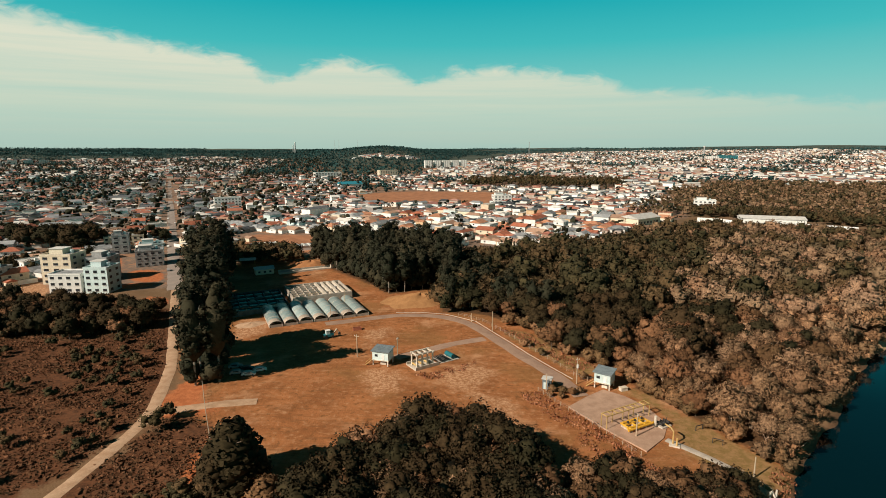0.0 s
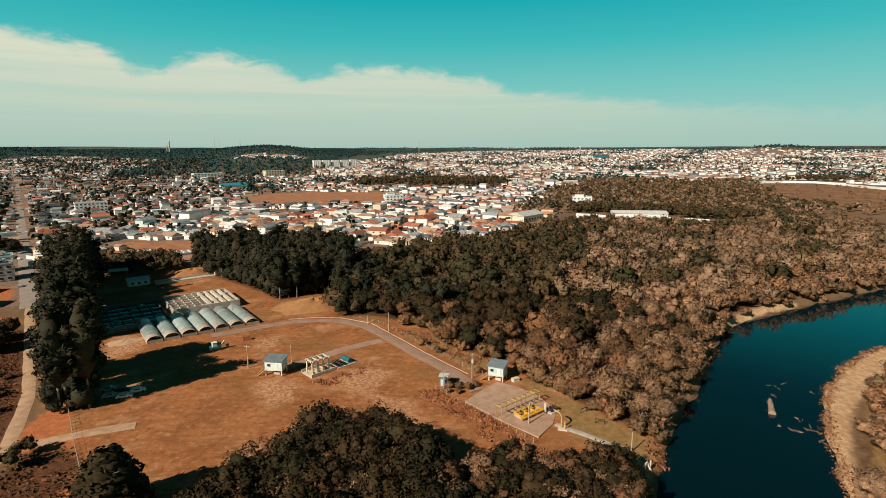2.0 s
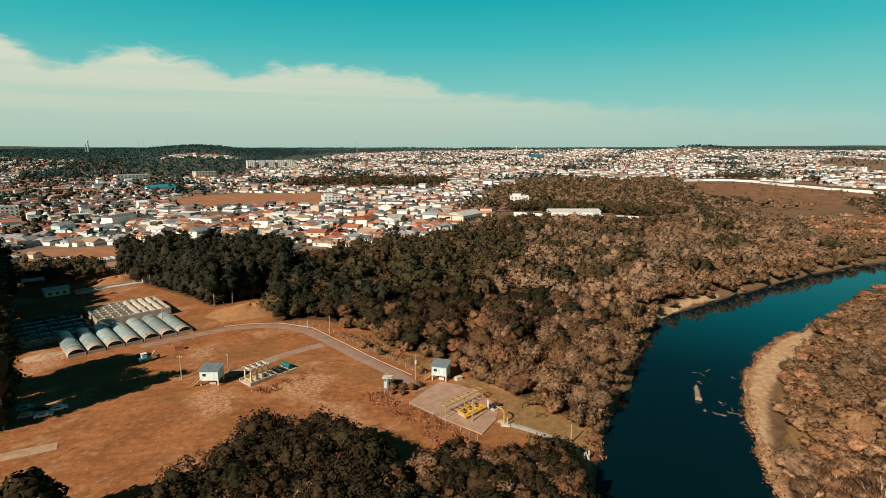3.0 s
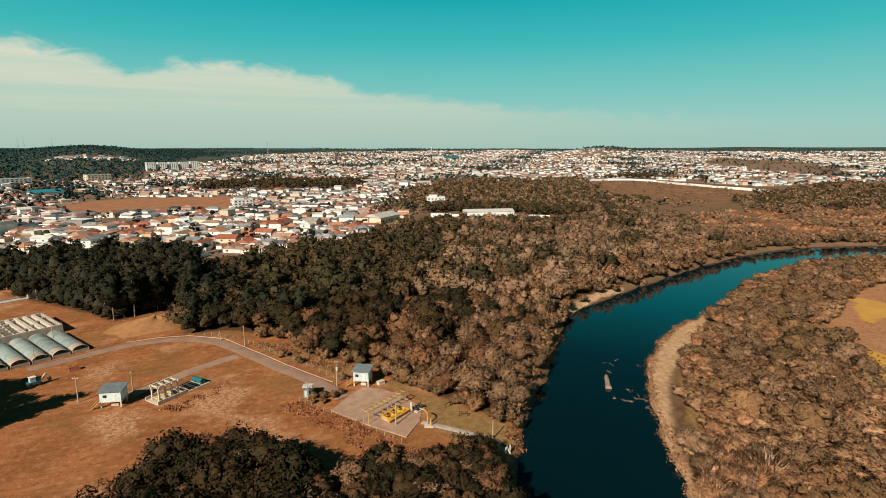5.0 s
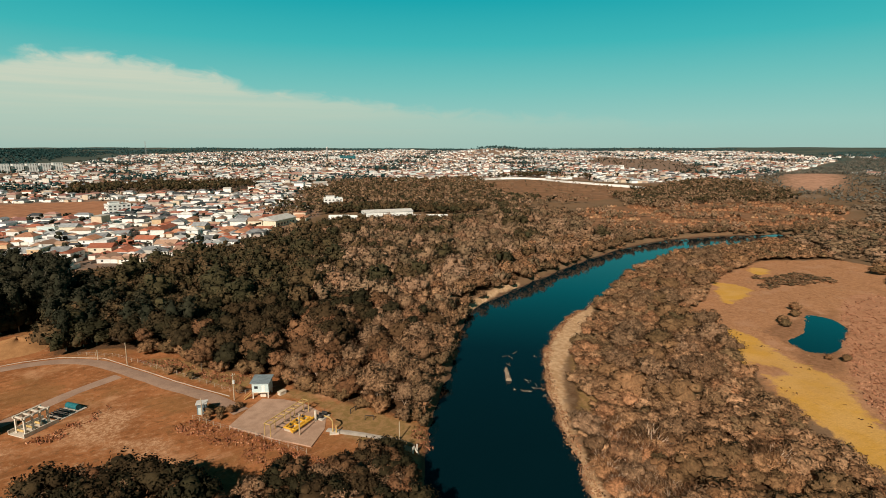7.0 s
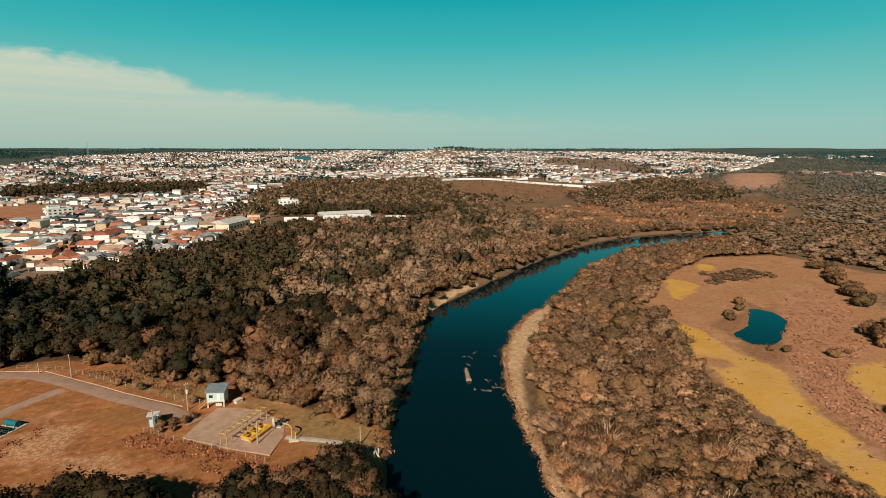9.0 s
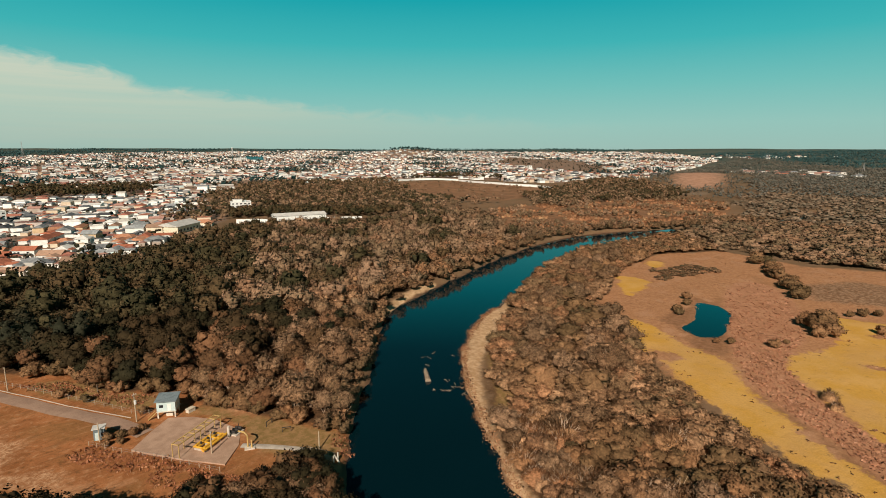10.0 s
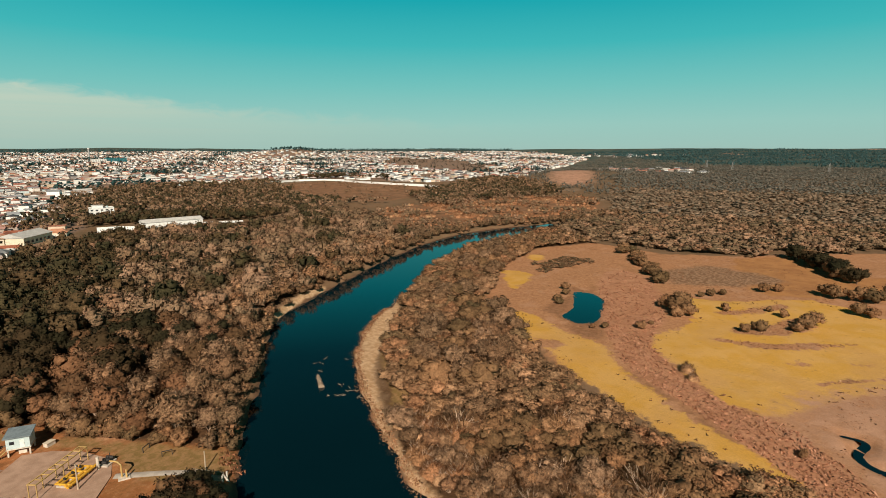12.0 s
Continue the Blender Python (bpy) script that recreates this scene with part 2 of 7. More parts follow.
def water_material():
    m, nt, bs = blank("river_water", 0.05, 0.5)
    bs.inputs["IOR"].default_value = 1.33
    pos = nt.nodes.new("ShaderNodeNewGeometry").outputs["Position"]
    n1 = nd(nt, "ShaderNodeTexNoise", Vector=pos, Scale=0.02, Detail=3.0)
    n2 = nd(nt, "ShaderNodeTexNoise", Vector=pos, Scale=1.4, Detail=4.0)
    nt.links.new(mix(nt, n1.outputs[0], (0.0008, 0.010, 0.0135), (0.0012, 0.014, 0.019)), bs.inputs["Base Color"])
    bp = nd(nt, "ShaderNodeBump", Strength=0.12, Distance=0.04, Height=n2.outputs[0])
    nt.links.new(bp.outputs[0], bs.inputs["Normal"])
    return m


M_WATER = water_material()


# ---- plan: outlines in metres ----
BANK_L = [(20, -260), (34, -60), (46, 30), (56, 76), (61.5, 98), (70, 105), (77, 116), (88, 127), (103, 141), (132, 175), (150, 191), (178, 204), (217, 216), (246, 226), (300, 243), (382, 259), (451, 249), (517, 212), (640, 165), (820, 150)]
BANK_R = [(820, 140), (640, 154), (489, 204), (434, 211), (376, 217), (323, 210), (267, 194), (207, 168), (171, 156), (142, 138), (120, 116), (106, 97), (92, 76), (83, 64), (72, 20), (62, -60), (50, -260)]
RIVER = BANK_L + BANK_R
EAST = [(1500, 600), (1500, -700), (50, -700)] + BANK_R[::-1]
POND = [(271, 98), (269, 85), (248, 77), (230, 73), (222, 76), (224, 87), (238, 86), (258, 92)]
CHANNEL = [(170.0, -13.8), (170.6, -16.8), (169.7, -19.9), (166.5, -20.7), (162.2, -18.8), (158.7, -18.7), (156.5, -20.0), (155.1, -22.8), (153.5, -29.8), (151.3, -29.3), (152.9, -22.1), (154.8, -18.5), (158.1, -16.4), (162.8, -16.5), (167.0, -18.5), (168.5, -18.5), (169.2, -16.7), (169.0, -13.9)]
ALGAE = [[(211, 121), (222, 113), (219, 94), (204, 75), (199, 57), (181, 49), (169, 35), (152, 16), (138, -6), (132, -6), (135, 4), (141, 21), (152, 39), (159, 50), (184, 78), (198, 100)],
         [(300, 158), (297, 133), (274, 129), (253, 127), (274, 142)],
         [(352, 164), (356, 151), (334, 147), (333, 155)],
         [(292, 47), (292, 35), (299, 18), (317, 2), (318, -18), (304, -26), (300, -40), (292, -73), (223, -59), (205, -25), (188, -11), (170, -3), (170, 11), (182, 22), (197, 37), (209, 44), (223, 48), (241, 38), (252, 36), (272, 42)]]
ISLANDS = [[(270, 33), (267, 27), (275, 19), (296, 2), (306, 5), (287, 17)], [(246, 22), (242, 18), (249, 4), (264, -6), (281, -10), (286, -5), (276, 3), (258, 11), (262, 15)], [(230, 30), (229, 18), (229, 5), (241, -9), (258, -26), (248, -9), (237, 5), (235, 18)], [(201, -8), (207, -15), (220, -27), (222, -32), (210, -14)], [(216, 2), (220, -3), (222, -8), (217, -3)], [(225, -16), (232, -22), (235, -29), (229, -22)], [(184, 85), (193, 86), (196, 75), (187, 73)]]
RIDGE = [(335, 107), (336, 76), (257, 47), (219, 47), (204, 42), (178, 22), (169, 11), (166, -3), (153, -12), (143, -20), (133, -20), (133, -9), (144, 2), (166, 26), (183, 48), (210, 61), (230, 72)]
SILT = [(186, -5), (199, -16), (226, -50), (240, -110), (130, -60), (130, -30), (139, -14), (157, -8), (168, 0)]
MEADOW = [(412, 42), (452, 0), (385, -23), (441, -80), (343, -65), (335, -21), (318, 12), (330, 22)]
STUBBLE = [(349, 71), (382, 52), (372, 22), (358, 4), (329, 29), (315, 62)]
SAND = [(77, 25), (85, 56), (90.5, 69), (102, 86), (122, 108), (140, 124), (162, 136), (185, 147), (207, 168), (171, 157), (142, 139), (120, 117), (106, 98), (92, 77), (82, 63), (71, 22)]
SAND_W = [(150, 190), (160, 195), (180, 204), (200, 210), (198, 216), (178, 210), (152, 197)]
MARSH = [(211, 124), (265, 146), (312, 164), (378, 168), (424, 140), (414, 111), (407, 81), (425, 40), (455, 7), (505, -60), (520, -220), (120, -220), (128, -12), (150, 36), (175, 72), (200, 100)]
EGROVE = [(84, 62), (104, 88), (128, 112), (164, 140), (200, 160), (273, 193), (317, 205), (362, 210), (417, 203), (470, 196), (425, 142), (378, 168), (312, 162), (265, 144), (218, 128), (203, 104), (171, 75), (152, 49), (139, 29), (130, 6), (122, -30), (80, -40)]
FOREST = [(-10, 227), (10, 222), (27, 208), (30, 184), (50, 166), (52, 153), (57, 142), (61, 133), (65, 125), (68, 119), (73, 116), (80, 122), (94, 142), (126, 180), (146, 200), (176, 211), (217, 224), (246, 234), (300, 252), (345, 262), (340, 300), (400, 330), (440, 410), (400, 470), (300, 480), (240, 490), (170, 440), (85, 375), (30, 340), (-10, 330)]
EUCA_GROVE = [(-96, 337), (-76, 308), (-54, 282), (-36, 256), (-26, 260), (-14, 274), (-4, 262), (0, 300), (-14, 335), (-60, 347)]
TREE_ROW = [(-74, 153), (-84, 180), (-103, 219), (-128, 278), (-137, 314), (-151, 314), (-142, 278), (-116, 223), (-98, 187), (-89, 166), (-82, 150)]
LEFT_HEDGE = [(-300, 180), (-174, 188), (-146, 189), (-122, 196), (-130, 222), (-160, 228), (-215, 232), (-320, 235)]
SCRUB = [(-300, 240), (-122, 226), (-110, 190), (-93, 160), (-85, 135), (-86, 110), (-95, 85), (-110, 20), (-300, 0)]
SCRUB2 = [(-78, 136), (-60, 122), (-50, 95), (-48, 60), (-95, 60), (-84, 98), (-80, 112)]
PLANT_FIELD = [(-84, 150), (-128, 228), (-155, 290), (-120, 350), (-40, 330), (-10, 300), (20, 240), (50, 210), (60, 180), (75, 150), (84, 125), (80, 106), (60, 97), (40, 20), (-55, 30), (-70, 110)]
WORN = [[(-9, 162), (-3, 149), (5, 150), (12, 162), (4, 173)], [(-32, 162), (-22, 164), (-16, 150), (-26, 146)], [(-39, 199), (-27, 206), (-27, 193), (-35, 190)], [(-93, 212), (-83, 216), (-75, 197), (-86, 191)], [(-244, 269), (-223, 276), (-197, 243), (-219, 241)], [(-2, 150), (8, 138), (16, 136), (10, 148)]]
GRASSY = [[(44, 153), (50, 151), (55, 140), (61, 130), (67, 118), (71, 110), (66, 103), (59, 104), (54, 112), (52, 120), (55, 131), (51, 143)], [(100, 84), (124, 104), (142, 121), (149, 115), (132, 97), (111, 79)], [(46, 151), (52, 144), (57, 126), (62, 112), (66, 103), (73, 108), (66, 122), (59, 135), (52, 151)], [(13, 207), (27, 202), (30, 184), (46, 167), (37, 160), (22, 186)], [(142, 124), (164, 136), (184, 146), (200, 158), (192, 150), (170, 130), (146, 116), (126, 100), (120, 102)]]
REEDBED = [(325, 148), (356, 134), (350, 116), (322, 118), (304, 132)]
MUD = [[(226, 92), (236, 100), (262, 100), (278, 104), (280, 92), (262, 78), (232, 68), (206, 62), (204, 72), (218, 84)], [(182, 49), (180, 40), (167, 26), (157, 15), (146, 6), (139, -4), (133, -9), (131, -6), (140, 4), (152, 18), (163, 29), (173, 40)]]
LOT = [(-175, 438), (-100, 440), (-92, 362), (-135, 358), (-165, 395)]
SOIL = [[(-172, 432), (-122, 434), (-112, 392), (-135, 386), (-160, 400)], [(-198, 307), (-177, 307), (-160, 277), (-180, 277)], [(-245, 359), (-235, 359), (-192, 290), (-196, 289)], [(-156, 249), (-142, 249), (-132, 231), (-145, 230)], [(-89, 172), (-84, 172), (-79, 152), (-74, 140), (-66, 138), (-66, 133), (-84, 130), (-87, 140), (-84, 152)], [(-180, 262), (-165, 262), (-160, 274), (-178, 276)], [(-63, 128), (-58, 124), (-56, 100), (-62, 100)]]
BARE = [(-150, 890), (70, 900), (60, 790), (45, 690), (-110, 700), (-160, 780)]
RED_SLOPE = [(403, 364), (470, 425), (565, 432), (700, 392), (820, 345), (811, 266), (628, 204), (463, 240), (396, 323)]
BROWN_SLOPE = [(768, 950), (890, 815), (900, 593), (676, 507), (553, 485), (560, 655)]
TOWN_MEADOW = [(1311, 678), (1400, 960), (1640, 1400), (2244, 1823), (2050, 1300), (1681, 981)]
PALE_STRIPS = [[(4075, 583), (3468, 352), (3600, 300), (4200, 500)], [(3887, 229), (3533, 13), (3650, -20), (3980, 180)], [(1775, -50), (1680, -110), (1740, -130), (1830, -70)], [(5100, -269), (4660, -353), (4760, -420), (5150, -330)]]
BARE_HILL = [(1060, 455), (1290, 545), (1420, 560), (1350, 462), (1120, 380), (975, 372)]
TOWN = [(-700, 250), (-300, 245), (-215, 250), (-140, 268), (-150, 330), (-105, 350), (-60, 372), (60, 392), (110, 430), (175, 500), (230, 560), (330, 900), (470, 1040), (700, 1000), (850, 980), (940, 850), (950, 700), (1060, 520), (1500, 640), (2600, 900), (3600, 1600), (3000, 3400), (1200, 3900), (300, 3300), (0, 2100), (-300, 1250), (-600, 2300), (-1300, 2700), (-1900, 2200), (-1700, 1500), (-900, 500)]


def rounded(poly, rounds=2):
    """The closed outline with its corners cut round."""
    for _ in range(rounds):
        poly = [(a[0] * f + b[0] * (1 - f), a[1] * f + b[1] * (1 - f)) for a, b in zip(poly, poly[1:] + poly[:1]) for f in (0.75, 0.25)]
    return poly


RIVER, POND, RIDGE, CHANNEL = rounded(RIVER), rounded(POND), rounded(RIDGE), rounded(CHANNEL)
MUD, WORN, SILT = [rounded(p) for p in MUD], [rounded(p) for p in WORN], rounded(SILT)
ALGAE, ISLANDS, SOIL, GRASSY = [rounded(p) for p in ALGAE], [rounded(p) for p in ISLANDS], [rounded(p) for p in SOIL], [rounded(p) for p in GRASSY]
BARE, RED_SLOPE, BROWN_SLOPE, BARE_HILL = rounded(BARE), rounded(RED_SLOPE), rounded(BROWN_SLOPE), rounded(BARE_HILL)


def sdist(px, py, poly):
    """Signed distance to a closed outline, below zero inside."""
    best, inside = np.full(px.shape, 1e18), np.zeros(px.shape, bool)
    for (ax, ay), (bx, by) in zip(poly, poly[1:] + poly[:1]):
        ex, ey = bx - ax, by - ay
        t = np.clip(((px - ax) * ex + (py - ay) * ey) / (ex * ex + ey * ey + 1e-9), 0, 1)
        best = np.minimum(best, (px - ax - t * ex) ** 2 + (py - ay - t * ey) ** 2)
        cross = ((ay > py) != (by > py)) & (px < (bx - ax) * (py - ay) / (by - ay + 1e-12) + ax)
        inside ^= cross
    return np.where(inside, -1, 1) * np.sqrt(best)


def smooth(v, lo, hi):
    t = np.clip((v - lo) / (hi - lo), 0, 1)
    return t * t * (3 - 2 * t)


def ripple(x, y, s, seed=0):
    """Cheap smooth variation about -1 to 1, s metres across."""
    a = np.sin(x / s * 2.1 + seed) * np.cos(y / s * 1.7 + 1.3 * seed) + 0.6 * np.sin((x + y) / s * 3.3 + 2 * seed) * np.cos((x - 0.6 * y) / s * 2.9)
    return a / 1.6


def height(x, y):
    x, y = np.asarray(x, float), np.asarray(y, float)
    r, a = np.hypot(x, y), np.degrees(np.arctan2(x, y))
    z = 58 * np.clip((r - 1000) / 3800, 0, 1.3) ** 1.15
    z = z + 46 * np.exp(-((a + 8.5) / 5.2) ** 2 - ((r - 3000) / 900) ** 2) + 41 * np.exp(-((a - 40.5) / 4.6) ** 2 - ((r - 3200) / 350) ** 2)
    z = z + 16 * np.exp(-(((x - 1260) / 210) ** 2 + ((y - 490) / 120) ** 2))
    z = z + (5 * ripple(x, y, 420, 4) + 4 * ripple(x, y, 900, 7)) * smooth(r, 2200, 3600)
    z = z + ripple(x, y, 160, 1) * 2.5 * smooth(r, 450, 900)
    z = z + ripple(x, y, 23, 2) * 0.25 + ripple(x, y, 7, 3) * 0.07
    z = z - 1.6 * smooth(-sdist(x, y, EAST), -6, 10) * smooth(900 - r, 0, 300)
    shore = 1.3 * ripple(x, y, 11, 5) + 0.7 * ripple(x, y, 4.5, 2)
    sr = sdist(x, y, RIVER) + shore
    z = z + (-4.2 - z) * smooth(-sr, -3.5, 2.5)
    for basin, lo, hi in ((POND, -2.0, 2.0), (CHANNEL, -1.3, 0.7)):
        z = z + (-3.6 - z) * smooth(-sdist(x, y, basin) - shore * (0.9 if basin is POND else 0.2), lo, hi)
    return z


# ---- ground ----
def axis(lo, hi, cell, far_lo, far_hi):
    mid = list(np.arange(lo, hi + 0.1, cell))
    up, d = [hi], cell
    while up[-1] < far_hi:
        d *= 1.09
        up.append(up[-1] + d)
    down, d = [lo], cell
    while down[-1] > far_lo:
        d *= 1.09
        down.append(down[-1] - d)
    return np.array(down[:0:-1] + mid + up[1:])


def sheet_mesh(name, verts, quads, mats, slots=None, floats=()):
    """A mesh from arrays: vertices n x 3, quads m x 4, a material slot for each quad, and named numbers for each vertex."""
    me = bpy.data.meshes.new(name)
    verts, quads = np.asarray(verts, np.float32), np.asarray(quads, np.int32)
    me.vertices.add(len(verts))
    me.vertices.foreach_set("co", verts.ravel())
    me.loops.add(quads.size)
    me.loops.foreach_set("vertex_index", quads.ravel())
    me.polygons.add(len(quads))
    me.polygons.foreach_set("loop_start", np.arange(0, quads.size, quads.shape[1], dtype=np.int32))
    for m in mats:
        me.materials.append(m)
    if slots is not None:
        me.polygons.foreach_set("material_index", np.asarray(slots, np.int32))
    for key, values in floats:
        at = me.attributes.new(key, "FLOAT", "POINT")
        at.data.foreach_set("value", np.asarray(values, np.float32))
    me.update(calc_edges=True)
    me.validate()
    return me


def ground_material():
    m, nt, bs = blank("earth_and_grass", 0.95, 0.1)
    pos = nt.nodes.new("ShaderNodeNewGeometry").outputs["Position"]

    def tex(scale, detail=5.0, rough=0.6):
        return nd(nt, "ShaderNodeTexNoise", Vector=pos, Scale=scale, Detail=detail, Roughness=rough).outputs[0]

    def zone(name, soft=1.2, wob=5.0):
        at = nd(nt, "ShaderNodeAttribute")
        at.attribute_name = name
        v = mathn(nt, "ADD", at.outputs["Fac"], mathn(nt, "MULTIPLY", mathn(nt, "SUBTRACT", mathn(nt, "ADD", edge_noise, midn), 1.0), wob * 1.25))
        return step(nt, v, soft, -soft)

    big, midn, fine, tiny = tex(0.012), tex(0.09), tex(0.55), tex(2.6, 4.0)
    edge_noise = tex(0.3, 6.0, 0.7)

    def two(a, b, n, lo=0.38, hi=0.62):
        return mix(nt, step(nt, n, lo, hi), a, b)

    plain = two((0.205, 0.118, 0.062), (0.150, 0.094, 0.050), big)
    plain = mix(nt, mathn(nt, "MULTIPLY", step(nt, midn, 0.45, 0.65), 0.7), plain, (0.21, 0.13, 0.075))
    plain = mix(nt, mathn(nt, "MULTIPLY", step(nt, tex(0.0045, 3.0), 0.55, 0.62), 0.6), plain, (0.26, 0.18, 0.12))
    # ground beyond 900 m shifts to grey-green: aerial haze painted by distance
    haze_dist = nd(nt, "ShaderNodeAttribute")
    haze_dist.attribute_name = "z_haze"
    plain = mix(nt, step(nt, haze_dist.outputs["Fac"], 900.0, 2300.0), plain, two((0.050, 0.072, 0.058), (0.095, 0.098, 0.074), tex(0.004, 4.0)))
    field = two((0.39, 0.152, 0.057), (0.285, 0.107, 0.038), midn)
    field = mix(nt, mathn(nt, "MULTIPLY", step(nt, fine, 0.52, 0.72), 0.7), field, (0.50, 0.265, 0.130))
    field = mix(nt, mathn(nt, "MULTIPLY", step(nt, fine, 0.47, 0.32), 0.7), field, (0.16, 0.075, 0.027))
    field = mix(nt, mathn(nt, "MULTIPLY", step(nt, tex(0.035), 0.50, 0.64), 0.6), field, (0.25, 0.125, 0.045))
    field = mix(nt, mathn(nt, "MULTIPLY", step(nt, tex(0.022, 6.0, 0.7), 0.53, 0.66), 0.8), field, (0.56, 0.30, 0.155))
    field = mix(nt, mathn(nt, "MULTIPLY", step(nt, tiny, 0.58, 0.7), 0.45), field, (0.16, 0.075, 0.028))
    comb = nd(nt, "ShaderNodeVectorMath", i0=pos, i1=(0.10, 0.42, 0.2))
    comb.operation = "MULTIPLY"
    comb = nd(nt, "ShaderNodeTexNoise", Vector=comb.outputs[0], Scale=1.0, Detail=6.0, Roughness=0.7).outputs[0]
    field = mix(nt, mathn(nt, "MULTIPLY", step(nt, comb, 0.52, 0.64), 0.55), field, (0.20, 0.088, 0.034))
    field = mix(nt, mathn(nt, "MULTIPLY", step(nt, comb, 0.44, 0.34), 0.5), field, (0.46, 0.225, 0.105))
    worn = two((0.60, 0.345, 0.19), (0.34, 0.155, 0.070), tex(0.9, 5.0, 0.7), 0.40, 0.58)
    col = mix(nt, zone("z_town", 4.0, 10.0), plain, mix(nt, mathn(nt, "MULTIPLY", step(nt, midn, 0.5, 0.6), 0.7), two((0.17, 0.125, 0.095), (0.25, 0.165, 0.115), fine), (0.38, 0.19, 0.10)))
    col = mix(nt, zone("z_field", 2.0), col, field)
    col = mix(nt, mathn(nt, "MULTIPLY", zone("z_worn", 3.0, 12.0), 0.85), col, worn)
    scrub = two((0.145, 0.060, 0.028), (0.085, 0.038, 0.019), fine)
    col = mix(nt, zone("z_scrub", 2.0, 9.0), col, mix(nt, mathn(nt, "MULTIPLY", step(nt, midn, 0.50, 0.66), 0.6), scrub, (0.190, 0.082, 0.040)))
    litter = two((0.125, 0.064, 0.030), (0.080, 0.043, 0.021), fine)
    col = mix(nt, zone("z_forest", 2.0, 8.0), col, litter)
    grass = two((0.225, 0.140, 0.050), (0.32, 0.185, 0.080), fine)
    col = mix(nt, zone("z_grass", 1.5, 5.0), col, grass)
    soil = two((0.50, 0.17, 0.065), (0.40, 0.125, 0.048), fine)
    col = mix(nt, zone("z_soil", 1.2, 6.0), col, soil)
    red = two((0.43, 0.195, 0.100), (0.32, 0.145, 0.076), midn)
    col = mix(nt, zone("z_red", 5.0, 26.0), col, red)
    col = mix(nt, zone("z_hill", 26.0, 60.0), col, two((0.46, 0.25, 0.16), (0.36, 0.195, 0.12), midn))
    slope = two((0.27, 0.135, 0.068), (0.18, 0.095, 0.05), midn)
    slope = mix(nt, mathn(nt, "MULTIPLY", step(nt, tex(0.03), 0.5, 0.62), 0.5), slope, (0.34, 0.18, 0.095))
    col = mix(nt, zone("z_slope", 8.0, 20.0), col, slope)
    marsh = two((0.44, 0.218, 0.105), (0.35, 0.165, 0.077), fine)
    marsh = mix(nt, mathn(nt, "MULTIPLY", step(nt, midn, 0.52, 0.66), 0.75), marsh, (0.44, 0.232, 0.127))
    marsh = mix(nt, mathn(nt, "MULTIPLY", step(nt, tex(0.05), 0.56, 0.68), 0.7), marsh, (0.28, 0.135, 0.062))
    marsh = mix(nt, mathn(nt, "MULTIPLY", step(nt, tiny, 0.56, 0.70), 0.5), marsh, (0.48, 0.29, 0.18))
    col = mix(nt, zone("z_marsh", 2.5, 9.0), col, marsh)
    col = mix(nt, zone("z_mud", 3.0, 15.0), col, two((0.24, 0.115, 0.055), (0.31, 0.155, 0.080), fine))
    col = mix(nt, zone("z_meadow", 3.0, 8.0), col, two((0.42, 0.20, 0.075), (0.34, 0.155, 0.060), midn))
    col = mix(nt, zone("z_stubble", 4.0, 10.0), col, two((0.34, 0.20, 0.115), (0.20, 0.105, 0.055), fine, 0.42, 0.56))
    speck = tex(1.5, 5.0, 0.75)
    reed = mix(nt, step(nt, speck, 0.50, 0.34), two((0.47, 0.233, 0.127), (0.40, 0.190, 0.100), midn), (0.31, 0.147, 0.074))
    col = mix(nt, zone("z_ridge", 2.0, 6.0), col, reed)
    alg = two((0.56, 0.298, 0.057), (0.59, 0.330, 0.094), midn)
    alg = mix(nt, mathn(nt, "MULTIPLY", step(nt, fine, 0.58, 0.74), 0.35), alg, (0.42, 0.24, 0.06))
    alg = mix(nt, mathn(nt, "MULTIPLY", step(nt, tex(0.028, 5.0), 0.48, 0.66), 0.7), alg, (0.52, 0.29, 0.10))
    alg = mix(nt, mathn(nt, "MULTIPLY", step(nt, tex(0.42, 4.0, 0.65), 0.63, 0.69), 0.65), alg, (0.30, 0.165, 0.055))
    col = mix(nt, zone("z_algae", 1.2, 8.0), col, alg)
    silt = two((0.46, 0.255, 0.155), (0.38, 0.205, 0.12), midn)
    col = mix(nt, zone("z_silt", 9.0, 24.0), col, silt)
    sand = two((0.58, 0.38, 0.22), (0.44, 0.265, 0.135), fine)
    col = mix(nt, zone("z_sand", 1.5, 4.0), col, sand)
    mud = nd(nt, "ShaderNodeAttribute")
    mud.attribute_name = "z_river"
    col = mix(nt, step(nt, mud.outputs["Fac"], 1.5, 0.2), col, (0.15, 0.082, 0.046))
    g = mathn(nt, "MULTIPLY_ADD", tiny, 0.55, 0.72)
    col = mix(nt, 1.0, col, nd(nt, "ShaderNodeCombineColor", i0=g, i1=g, i2=g).outputs[0], "MULTIPLY")
    nt.links.new(col, bs.inputs["Base Color"])
    bp = nd(nt, "ShaderNodeBump", Strength=0.42, Distance=0.4, Height=mathn(nt, "ADD", mathn(nt, "MULTIPLY", fine, 1.2), mathn(nt, "MULTIPLY", tiny, 0.5)))
    nt.links.new(bp.outputs[0], bs.inputs["Normal"])
    return m


